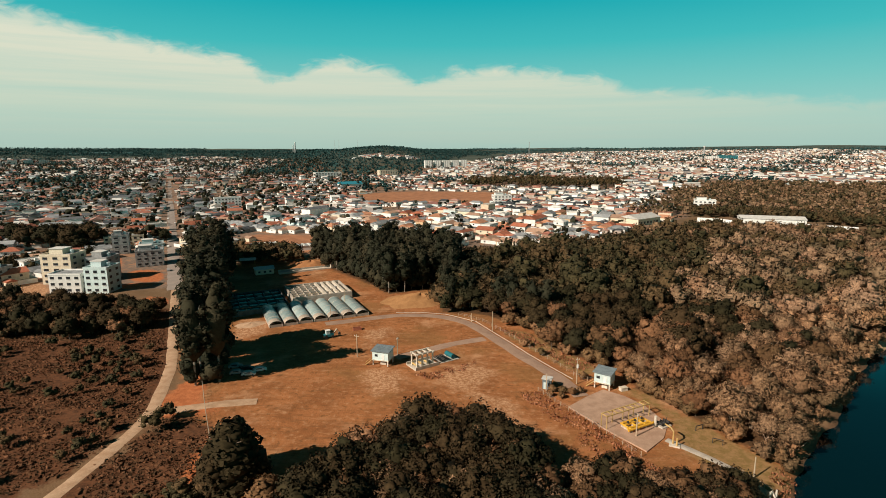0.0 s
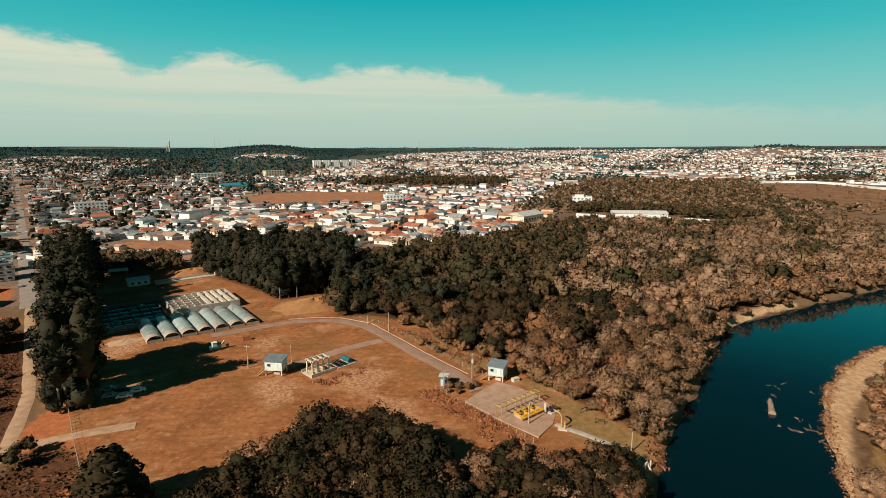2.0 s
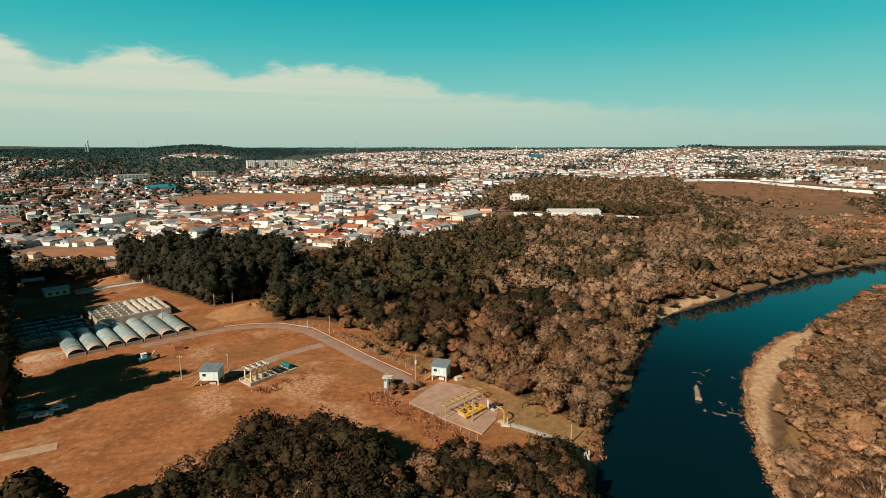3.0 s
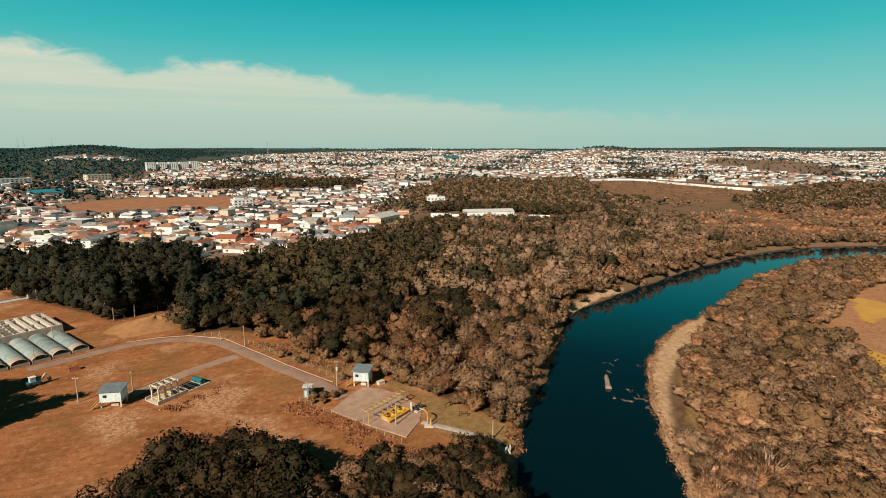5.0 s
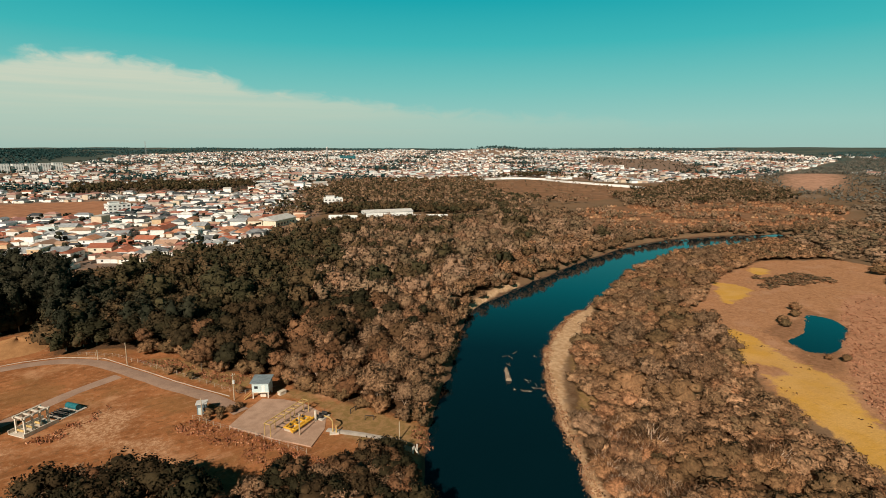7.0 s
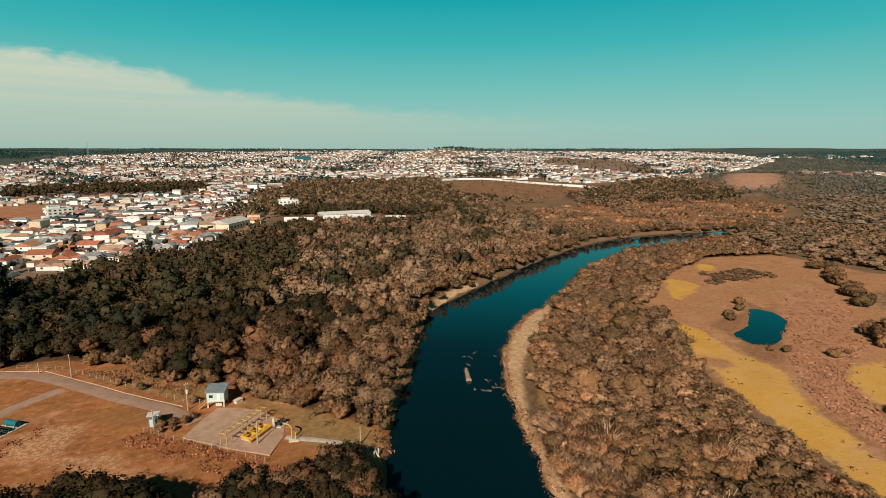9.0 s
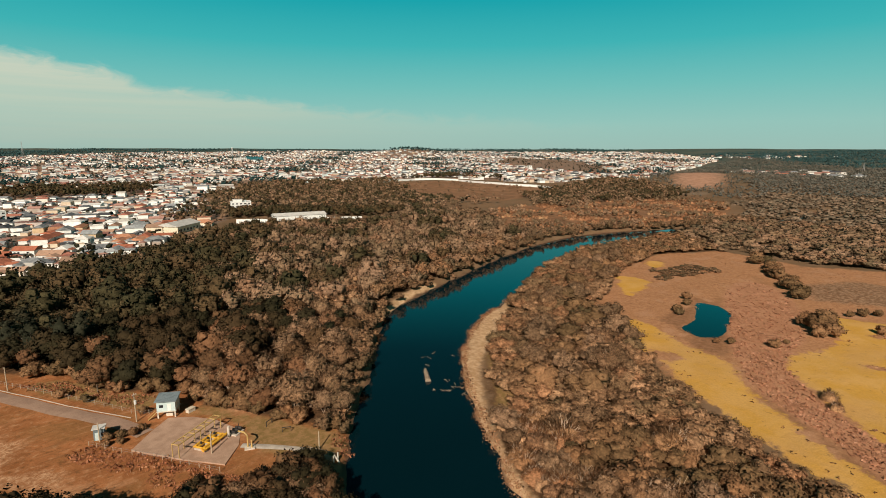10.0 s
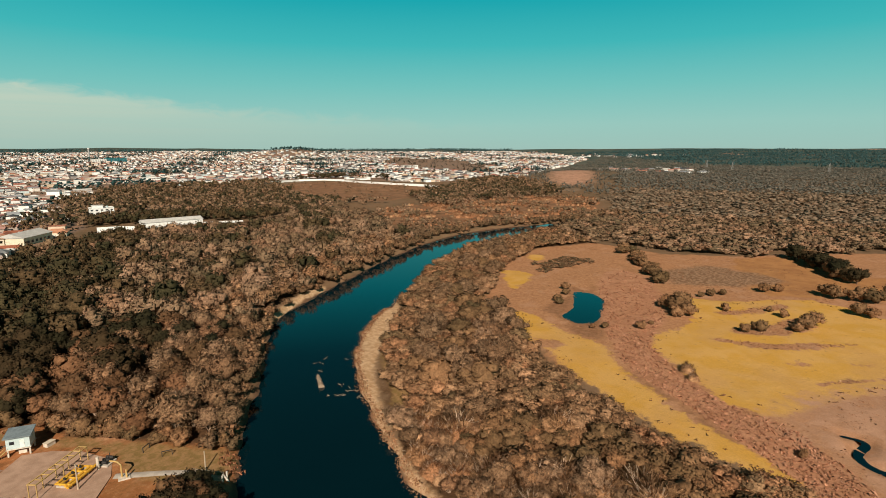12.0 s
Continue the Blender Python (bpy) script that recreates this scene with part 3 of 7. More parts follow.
def build_ground():
    xs, ys = axis(-210, 340, 2.4, -5200, 5200), axis(-60, 300, 2.4, -900, 5200)
    gx, gy = np.meshgrid(xs, ys)
    x, y = gx.ravel(), gy.ravel()
    nx, ny = len(xs), len(ys)
    i = np.arange(nx * ny).reshape(ny, nx)
    quads = np.stack([i[:-1, :-1], i[:-1, 1:], i[1:, 1:], i[1:, :-1]], -1).reshape(-1, 4)
    alg = np.min([sdist(x, y, p) for p in ALGAE], axis=0)
    alg = np.maximum(alg, -np.min([sdist(x, y, p) for p in ISLANDS], axis=0))
    floats = [("z_haze", np.hypot(x, y)), ("z_river", sdist(x, y, RIVER)), ("z_town", sdist(x, y, TOWN)), ("z_field", sdist(x, y, PLANT_FIELD)), ("z_algae", alg),
              ("z_scrub", np.minimum(sdist(x, y, SCRUB), sdist(x, y, SCRUB2))), ("z_marsh", sdist(x, y, MARSH)),
              ("z_forest", np.min([sdist(x, y, p) for p in (FOREST, EUCA_GROVE, TREE_ROW, LEFT_HEDGE, EGROVE)], axis=0)),
              ("z_red", np.min([sdist(x, y, p) for p in (BARE, LOT)], axis=0)), ("z_hill", np.min([sdist(x, y, p) for p in [BARE_HILL] + PALE_STRIPS], axis=0)), ("z_slope", np.min([sdist(x, y, p) for p in (BROWN_SLOPE, RED_SLOPE)], axis=0)), ("z_grass", np.min([sdist(x, y, p) for p in GRASSY], axis=0)), ("z_worn", np.min([sdist(x, y, p) for p in WORN], axis=0)), ("z_meadow", sdist(x, y, MEADOW)), ("z_stubble", sdist(x, y, STUBBLE)), ("z_ridge", sdist(x, y, RIDGE)), ("z_silt", np.maximum(sdist(x, y, SILT), -np.minimum(sdist(x, y, CHANNEL), sdist(x, y, RIDGE)))), ("z_mud", np.min([sdist(x, y, p) for p in MUD], axis=0)), ("z_soil", np.min([sdist(x, y, p) for p in SOIL], axis=0)),
              ("z_sand", np.minimum(sdist(x, y, SAND), sdist(x, y, SAND_W)))]
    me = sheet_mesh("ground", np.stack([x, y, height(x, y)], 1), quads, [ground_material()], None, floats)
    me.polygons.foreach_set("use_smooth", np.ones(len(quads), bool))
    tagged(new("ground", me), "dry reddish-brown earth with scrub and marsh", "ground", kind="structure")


build_ground()


def outline_mesh(name, poly, z, mat):
    bm = bmesh.new()
    f = bm.faces.new([bm.verts.new((x, y, z)) for x, y in poly])
    f.normal_update()
    if f.normal.z < 0:
        f.normal_flip()
    bmesh.ops.triangulate(bm, faces=bm.faces[:])
    me = bpy.data.meshes.new(name)
    bm.to_mesh(me)
    bm.free()
    me.materials.append(mat)
    return new(name, me)


WATER_Z = -2.2
def grown(poly, d):
    """The outline pushed outwards by about d metres."""
    area = sum(a[0] * b[1] - b[0] * a[1] for a, b in zip(poly, poly[1:] + poly[:1]))
    sgn, out = (1 if area > 0 else -1), []
    for p, q, r in zip(poly[-1:] + poly[:-1], poly, poly[1:] + poly[:1]):
        n = Vector((r[1] - p[1], p[0] - r[0])).normalized() * d * sgn
        out.append((q[0] + n.x, q[1] + n.y))
    return out


tagged(outline_mesh("water_river", grown(RIVER, 4.0), WATER_Z, M_WATER), "calm dark teal river between wooded banks", "river", kind="structure")
tagged(outline_mesh("water_pond", grown(POND, 2.6), -1.85, M_WATER), "small dark teal pond in the marsh", "pond", kind="structure")
tagged(outline_mesh("water_channel", grown(CHANNEL, 0.0), -2.5, M_WATER), "narrow dark water channel in the marsh", "water", kind="structure")

# ---- plants ----
def leaf_quads(rng, centres, normals, size, aspect=1.0, along=None):
    """Small four-cornered leaf clumps: n x 4 x 3."""
    n = len(centres)
    up = rng.normal(size=(n, 3)) if along is None else along + rng.normal(size=(n, 3)) * 0.25
    t = np.cross(normals, up)
    t /= np.linalg.norm(t, axis=1, keepdims=True) + 1e-9
    b = np.cross(normals, t)
    s = size * rng.uniform(0.6, 1.35, (n, 1))
    t, b = t * s * 0.5 / math.sqrt(aspect), b * s * 0.5 * math.sqrt(aspect)
    k = rng.uniform(0.55, 1.0, (4, n, 1))
    return np.stack([centres - t * k[0] - b * k[1], centres + t * k[1] - b * k[2], centres + t * k[2] + b * k[3], centres - t * k[3] + b * k[0]], 1)


def cube_sphere(n):
    """A round shell of 6 n n quads with shared corners."""
    index, vs, qs = {}, [], []
    for axis_ in range(3):
        for sign in (-1, 1):
            grid = {}
            for i in range(n + 1):
                for j in range(n + 1):
                    p = [0.0, 0.0, 0.0]
                    p[axis_], p[(axis_ + 1) % 3], p[(axis_ + 2) % 3] = sign, math.tan((2 * i / n - 1) * math.pi / 4), math.tan((2 * j / n - 1) * math.pi / 4)
                    key = tuple(round(c, 4) for c in p)
                    if key not in index:
                        index[key] = len(vs)
                        vs.append(Vector(p).normalized()[:])
                    grid[i, j] = index[key]
            for i in range(n):
                for j in range(n):
                    q = (grid[i, j], grid[i + 1, j], grid[i + 1, j + 1], grid[i, j + 1])
                    qs.append(q if sign > 0 else q[::-1])
    return np.array(vs), np.array(qs)


SHELLS = {n: cube_sphere(n) for n in (1, 2, 3)}


def unit(v):
    return v / (np.linalg.norm(v, axis=-1, keepdims=True) + 1e-9)


def joined(parts):
    """Meshes of (vertices, quads, normals) put into one."""
    vs, qs, ns, base = [], [], [], 0
    for v, q, n in parts:
        vs.append(v), qs.append(q + base), ns.append(n)
        base += len(v)
    return np.concatenate(vs), np.concatenate(qs), np.concatenate(ns)


def soup(quads, nrm=None, wound=False):
    """Loose quads. nrm: a normal for each; else the faces' own, turned upwards and softened unless they are wound outwards."""
    if nrm is None:
        nrm = unit(np.cross(quads[:, 2] - quads[:, 0], quads[:, 3] - quads[:, 1]))
        if not wound:
            nrm = unit(nrm * np.where(nrm[:, 2:] < 0, -1, 1) + (0, 0, 0.5))
    return quads.reshape(-1, 3), np.arange(len(quads) * 4).reshape(-1, 4), np.repeat(nrm, 4, axis=0)


def crown(rng, n, rx, rz, zc, puffs, size, aspect=1.0, wild=0.5, flat_below=0.6, shell=2, ragged=0.2, small=1.0, core=0.78):
    """Many small ragged leaf masses round an egg of half-axes rx, rz about height zc, with loose leaf clumps or twigs all over them."""
    d = unit(rng.normal(size=(puffs, 3)))
    d[:, 2] = np.where(d[:, 2] < 0, d[:, 2] * flat_below, d[:, 2])
    mid = d * rng.uniform(0.52, 0.86, (puffs, 1)) * (rx, rx, rz) + (0, 0, zc)
    rad = rng.uniform(0.24, 0.44, puffs) * min(rx, rz * 1.2) * small
    sv, sq = SHELLS[shell]
    body, bq = SHELLS[shell]
    egg = body * (rx * 0.66, rx * 0.66, rz * 0.66) * rng.uniform(0.82, 1.06, (len(body), 1)) + (0, 0, zc)
    out = [(egg, bq, unit(body + (0, 0, 0.1)))] if puffs > 5 else []
    for c, r, dd in zip(mid, rad, d):
        v = sv * (core * r * rng.uniform(1 - ragged * 1.4, 1 + ragged, (len(sv), 1))) * (1, 1, rng.uniform(0.75, 1.05)) + c
        out.append((v, sq, unit(sv * 0.8 + dd * 0.35 + rng.normal(size=sv.shape) * 0.28)))
    which = rng.integers(0, puffs, n)
    v = unit(rng.normal(size=(n, 3)) + d[which] * 0.7)
    v[:, 2] = np.where(v[:, 2] < -0.45, -v[:, 2], v[:, 2])
    c = mid[which] + v * rad[which, None] * rng.uniform(0.72, 1.08, (n, 1))
    soft = unit(v * 0.75 + d[which] * 0.35 + rng.normal(size=(n, 3)) * 0.16)
    out.append(soup(leaf_quads(rng, c, unit(v + rng.normal(size=(n, 3)) * wild), size, aspect), soft))
    return joined(out)


def twig_dome(rng, n, rx, h, width, shell):
    """A leafless crown: thin twigs fanned from the foot out to a domed outline, forked near the tips, over a low mass of inner twigs."""
    d = rng.normal(size=(n, 3))
    d[:, 2] = np.abs(d[:, 2]) * 1.1 + 0.15
    d = unit(d)
    a = np.arctan2(d[:, 1], d[:, 0])
    lobe = 1 + 0.13 * np.sin(a * 3 + rng.uniform(0, 6)) + 0.10 * np.sin(a * 7 + d[:, 2] * 6 + rng.uniform(0, 6))
    tip = d * (rx, rx, h) * (lobe * rng.uniform(0.84, 1.03, n))[:, None]
    foot = tip * rng.uniform(0.70, 0.90, (n, 1)) * (0.92, 0.92, 1.0) + rng.normal(size=(n, 3)) * 0.15
    k = rng.integers(0, n, n)
    p = foot[k] + (tip - foot)[k] * rng.uniform(0.3, 0.9, (n, 1))
    q = p + (tip - foot)[k] * 0.5 + rng.normal(size=(n, 3)) * 0.055 * h
    quads, norms = [], []
    for lo, hi, dd, w in ((foot, tip, d, width), (p, q, d[k], width * 0.85)):
        way = unit(hi - lo)
        face = dd * 0.5 + (0, 0, 0.6) + rng.normal(size=(n, 3)) * 0.3
        side = np.cross(unit(face - way * (face * way).sum(1, keepdims=True)), way) * w
        quads.append(np.stack([lo + side, lo - side, hi - side * 0.4, hi + side * 0.4], 1))
        norms.append(unit(dd * 0.6 + (0, 0, 0.45) + rng.normal(size=(n, 3)) * 0.22))
    sv, sq = SHELLS[shell + 1]
    ang = np.arctan2(sv[:, 1], sv[:, 0])
    body = sv * (rx * 0.80, rx * 0.80, h * 0.80) * (rng.uniform(0.9, 1.06, len(sv)) + 0.08 * np.sin(ang * 3))[:, None]
    return joined([(body, sq, unit(sv + (0, 0, 0.25))), soup(np.concatenate(quads), np.concatenate(norms))])


def tube(path, radii, n=6):
    """Side quads of a tapering limb along a path: vertices as quads n x 4 x 3."""
    out = []
    for (p, q), (r0, r1) in zip(zip(path, path[1:]), zip(radii, radii[1:])):
        p, q = np.array(p, float), np.array(q, float)
        w = q - p
        w /= np.linalg.norm(w) + 1e-9
        u = np.cross(w, (0.3, 0.9, 0.1))
        u /= np.linalg.norm(u)
        v = np.cross(w, u)
        a = np.arange(n + 1) / n * 2 * np.pi
        ring = np.cos(a)[:, None] * u + np.sin(a)[:, None] * v
        out.append(np.stack([p + ring[:-1] * r0, p + ring[1:] * r0, q + ring[1:] * r1, q + ring[:-1] * r1], 1))
    return np.concatenate(out)


def leafy_mesh(name, mesh, mat, floats=()):
    v, q, n = mesh
    me = sheet_mesh(name, v, q, [mat], None, floats)
    me.polygons.foreach_set("use_smooth", np.ones(len(q), bool))
    at_ = me.attributes.new("custom_normal", "FLOAT_VECTOR", "POINT")
    at_.data.foreach_set("vector", np.ascontiguousarray(n, np.float32).ravel())
    return me


def trunk_quads(rng, h, r, spread, limbs):
    lean = rng.normal(size=2) * 0.04 * h
    top = (lean[0], lean[1], h)
    q = [tube([(0, 0, -0.4), (lean[0] * 0.3, lean[1] * 0.3, h * 0.5), top], [r, r * 0.75, r * 0.35])]
    for k in range(limbs):
        a, z = rng.uniform(0, 6.28), h * rng.uniform(0.35, 0.8)
        e = spread * rng.uniform(0.5, 0.9)
        q.append(tube([(lean[0] * z / h, lean[1] * z / h, z), (math.cos(a) * e, math.sin(a) * e, z + h * rng.uniform(0.15, 0.4))], [r * 0.5, r * 0.15], 4))
    return np.concatenate(q)


def fan_limbs(rng, rx, h, n=13):
    """Pale stems that fan out from one foot and fork, up to a domed outline."""
    q = []
    for k in range(n):
        a, e = rng.uniform(0, 6.28), rng.uniform(0.25, 1.0)
        tip = np.array([math.cos(a) * e * rx * 0.92, math.sin(a) * e * rx * 0.92, h * 0.93 * math.sqrt(max(0.12, 1.04 - e * e * 0.8))])
        knee = tip * (0.5, 0.5, 0.52) + rng.normal(size=3) * 0.15
        q.append(tube([(0, 0, -0.3), knee, tip], [0.11, 0.075, 0.03], 4))
        for j in range(2):
            q.append(tube([knee + (tip - knee) * 0.25 * (j + 1), tip + rng.normal(size=3) * 0.14 * rx], [0.05, 0.02], 3))
    return np.concatenate(q)


# kind: (loose leaves, half width, half height, centre height, leaf masses, leaf size, aspect, trunk height, trunk radius)
KINDS = {
    "broadleaf": (680, 4.2, 3.6, 4.9, 24, 0.46, 1.5, 5.2, 0.2),
    "grove": (1400, 4.3, 3.9, 5.0, 34, 0.34, 1.5, 5.2, 0.2),
    "semibare": (620, 3.9, 3.0, 4.5, 24, 0.40, 2.2, 4.6, 0.14),
    "bare": (800, 3.7, 2.3, 2.2, 8, 0.55, 5.5, 2.6, 0.09),
    "palewood": (1300, 3.7, 3.0, 3.9, 22, 0.33, 3.2, 4.6, 0.12),
    "underwood": (260, 3.6, 4.0, 3.6, 14, 0.55, 1.5, 2.6, 0.12),
    "bush": (460, 3.5, 3.0, 2.7, 18, 0.42, 1.6, 2.4, 0.12),
    "eucalyptus": (1000, 3.4, 13.0, 13.2, 32, 0.58, 1.7, 20.0, 0.24),
    "conifer": (1900, 4.4, 7.0, 8.0, 20, 0.62, 1.3, 14.0, 0.3),
}


def tree_parts(kind, seed, share=1.0, grow=1.0, shell=2):
    """Trunk and crown of one plant, with fewer leaf masses and leaves where share is low."""
    n, rx, rz, zc, puffs, size, aspect, th, tr = KINDS[kind]
    rng = np.random.default_rng(seed)
    if kind == "bare":
        return fan_limbs(rng, rx, rz + zc), twig_dome(rng, int(n * share), rx, rz + zc, 0.046 * grow ** 1.4, shell)
    if kind == "conifer":
        m = int(n * share)
        z = 14.0 * (1 - rng.uniform(0.0, 1.0, m) ** 0.62)
        a = rng.uniform(0, 6.283, m)
        rad = 4.7 * np.sqrt(np.clip(1 - (z / 14.4) ** 1.5, 0, 1)) * (0.88 + 0.1 * np.sin(3 * a + z * 0.9) + 0.08 * np.sin(5 * a - z * 1.7)) * np.sqrt(rng.uniform(0.5, 1.05, m))
        c = np.stack([np.cos(a) * rad, np.sin(a) * rad, z + 1.0], 1)
        out_ = unit(np.stack([np.cos(a), np.sin(a), np.full(m, 0.6)], 1))
        nrm = unit(out_ + rng.normal(size=(m, 3)) * 0.5)
        body = []
        sv, sq = SHELLS[3]
        for k in range(26):
            zz, aa = 1.2 + 11.6 * (k / 25), k * 2.4
            r = 2.7 * math.sqrt(1 - (zz / 14.4) ** 1.5) + 0.25
            body.append((sv * (r * rng.uniform(0.65, 1.15, (len(sv), 1))) * (1, 1, 0.95) + (math.cos(aa) * r * 0.5, math.sin(aa) * r * 0.5, zz), sq, sv))
        top = joined(body + [soup(leaf_quads(rng, c, nrm, size * grow, 1.4), unit(out_ + rng.normal(size=(m, 3)) * 0.25))])
    else:
        top = crown(rng, int(n * share), rx, rz, zc, max(4, round(puffs * (share ** 0.5))), size * grow, aspect, shell=shell, small=1.12 + 0.35 * (share < 0.5), core=0.6 if kind in ("eucalyptus", "grove", "palewood") else 0.74)
    if kind == "palewood":
        return np.concatenate([trunk_quads(rng, th * 0.7, tr, rx * 0.5, 3), fan_limbs(rng, rx * 0.9, (rz + zc) * 0.98, 8)]), top
    return trunk_quads(rng, th, tr, rx, 5 if kind != "eucalyptus" else 3), top


LEAF = {"broadleaf": M_GREEN, "grove": M_GREEN, "semibare": M_OLIVE, "bush": M_BUSH, "underwood": M_EUCA, "bare": M_TWIG, "palewood": M_PALE, "eucalyptus": M_EUCA, "conifer": M_GREEN}
TREE_TAGS = {
    "grove": ("grove_tree", "rounded dark green tree with dense small leaves", "tree"),
    "broadleaf": ("broad_tree", "dark green leafy tree standing in the woodland", "tree"),
    "semibare": ("woodland_tree", "brownish olive tree with thin winter foliage", "tree"),
    "palewood": ("thin_tree", "pale brown leafless tree with dense fine twigs", "tree"),
    "bush": ("round_bush", "dense brown-olive bush rounded to the ground", "bush"),
    "underwood": ("dark_shrub", "dense dark evergreen shrub below tall trees", "shrub"),
    "bare": ("bare_shrub", "leafless pinkish-brown shrub with fanned twigs", "shrub"),
    "eucalyptus": ("eucalyptus_tree", "tall dark eucalyptus with a pale slender trunk", "tree"),
    "conifer": ("conifer_tree", "dark green conical tree on dry ground", "tree"),
}
MODELS = {}


def model(kind, v):
    """The thing that the copies of a kind are made from; the first call places it."""
    if (kind, v) not in MODELS:
        stem, top = tree_parts(kind, 17 * v + len(kind))
        MODELS[kind, v] = (leafy_mesh("trunk", soup(stem, wound=True), M_PALEBARK if kind == "eucalyptus" else M_STEM if kind in ("bare", "palewood") else M_BARK), leafy_mesh("crown", top, LEAF[kind]))
    return MODELS[kind, v]


def plant(kind, v, x, y, s, turn, wide=1.0, group=""):
    trunk, leaves = model(kind, v)
    name, label, cat = TREE_TAGS[kind]
    whole = kind in ("bush", "underwood")          # leafy down to the ground: no stem shows
    root = tagged(new(name, leaves if whole else None), label, cat, group or f"{cat}s of the {kind} kind")
    root.matrix_world = Matrix.LocRotScale((x, y, float(height(x, y)) - 0.1), Euler((0, 0, turn)), (s * wide, s * wide, s))
    for nm, me in () if whole else (("trunk", trunk), ("crown", leaves)):
        ob = new(nm, me)
        ob.parent = root
    return root


def spread(poly, gap, seed, jitter=0.42, keep=None, feather=0.0):
    """Places about gap metres apart inside an outline."""
    rng = np.random.default_rng(seed)
    p = np.array(poly)
    xs, ys = np.arange(p[:, 0].min(), p[:, 0].max(), gap), np.arange(p[:, 1].min(), p[:, 1].max(), gap)
    gx, gy = np.meshgrid(xs, ys)
    gx = gx + (np.arange(len(ys)) % 2)[:, None] * gap * 0.5
    x, y = (gx + rng.uniform(-jitter, jitter, gx.shape) * gap).ravel(), (gy + rng.uniform(-jitter, jitter, gy.shape) * gap).ravel()
    ok = sdist(x, y, poly) < feather * ripple(x, y, 2.2 * feather + 1, seed)
    x, y = x[ok], y[ok]
    if keep is not None:
        ok = keep(x, y, rng)
        x, y = x[ok], y[ok]
    return x, y


def woods(name, label, mat, protos, x, y, scale, seed, cat="woodland", sink=0.2, tint=None):
    """Many plants joined into one mesh."""
    rng = np.random.default_rng(seed)
    n = len(x)
    if not n:
        return
    which = rng.integers(0, len(protos), n)
    turn, s = rng.uniform(0, 6.283, n), scale * rng.uniform(0.72, 1.28, n)
    z, tone = height(x, y) - sink, (rng.uniform(0, 1, n) if tint is None else tint)
    vs, qs, ns, tones, base = [], [], [], [], 0
    for k, (pv, pq, pn) in enumerate(protos):
        i = np.where(which == k)[0]
        if not len(i):
            continue
        c, sn = np.cos(turn[i])[:, None], np.sin(turn[i])[:, None]
        v = pv[None] * s[i, None, None]
        w = np.stack([v[..., 0] * c - v[..., 1] * sn + x[i, None], v[..., 0] * sn + v[..., 1] * c + y[i, None], v[..., 2] + z[i, None]], -1)
        m = np.stack([pn[None, :, 0] * c - pn[None, :, 1] * sn, pn[None, :, 0] * sn + pn[None, :, 1] * c, np.broadcast_to(pn[None, :, 2], w.shape[:2])], -1)
        vs.append(w.reshape(-1, 3)), ns.append(m.reshape(-1, 3))
        qs.append((pq[None] + (np.arange(len(i)) * len(pv))[:, None, None]).reshape(-1, 4) + base)
        tones.append(np.repeat(tone[i], len(pv)))
        base += len(i) * len(pv)
    ob = new(name, leafy_mesh(name, (np.concatenate(vs), np.concatenate(qs), np.concatenate(ns)), mat, [("tint", np.concatenate(tones))]))
    tagged(ob, label, cat, kind="stuff")


def protos(kind, count, share, grow, shell=1):
    return [tree_parts(kind, 100 + 31 * v, share, grow, shell)[1] for v in range(count)]


def far_clump(seed, n=2, wide=5.5, tall=7.5, puffs=4):
    """A far tree: a few ragged leaf masses with an uneven outline."""
    return crown(np.random.default_rng(seed), n, wide, tall * 0.5, tall * 0.5, puffs, wide * 0.4, 1.0, 0.5, 0.9, shell=1, ragged=0.28, small=1.3)


rng0 = np.random.default_rng(5)
# woodland between the plant and the river: the nearest trees one by one
fx, fy = spread(FOREST, 5.8, 1)
YARD = [(222, 521), (240, 510), (254, 494), (295, 484), (327, 458), (345, 470), (320, 520), (260, 550)]      # warehouse yard inside its wall
yard = sdist(fx, fy, YARD)
fx, fy = fx[yard > 5], fy[yard > 5]
yard = yard[yard > 5]
near = np.argsort(np.hypot(fx - 40, fy - 120))
first, rest = near[:215], near[215:]
fa = np.degrees(np.arctan2(fx, fy))
green_patch = 0.6 * ripple(fx, fy, 30, 4) + rng0.normal(0, 0.27, len(fx)) + 1.15 * smooth(-fa, -32, -10) * smooth(np.hypot(fx, fy), 165, 200)
riverside = sdist(fx, fy, RIVER)
for i in first:
    kind = "broadleaf" if green_patch[i] > 0.55 else "semibare"
    if kind == "semibare" and rng0.uniform() < 0.9 - max(riverside[i], 0) * 0.010:
        kind = "palewood"
    plant(kind, int(rng0.integers(0, 4)), fx[i], fy[i], (1.08 if kind == "palewood" else 1.0) * (rng0.uniform(0.6, 0.85) if rng0.uniform() < 0.3 else rng0.uniform(0.85, 1.5)) * (0.8 if sdist(np.array([fx[i]]), np.array([fy[i]]), FOREST)[0] > -3 else 1), rng0.uniform(0, 6.28), group="woodland trees by the river")
twiggy = (riverside[rest] < 34) & (rng0.uniform(0, 1, len(rest)) < 0.5)
i = rest[twiggy]
woods("thicket", "leafless brown trees along the west bank", S_PALE, protos("palewood", 6, 0.2, 1.6), fx[i], fy[i], rng0.uniform(0.8, 1.35, len(i)), 7)
rest = rest[~twiggy]
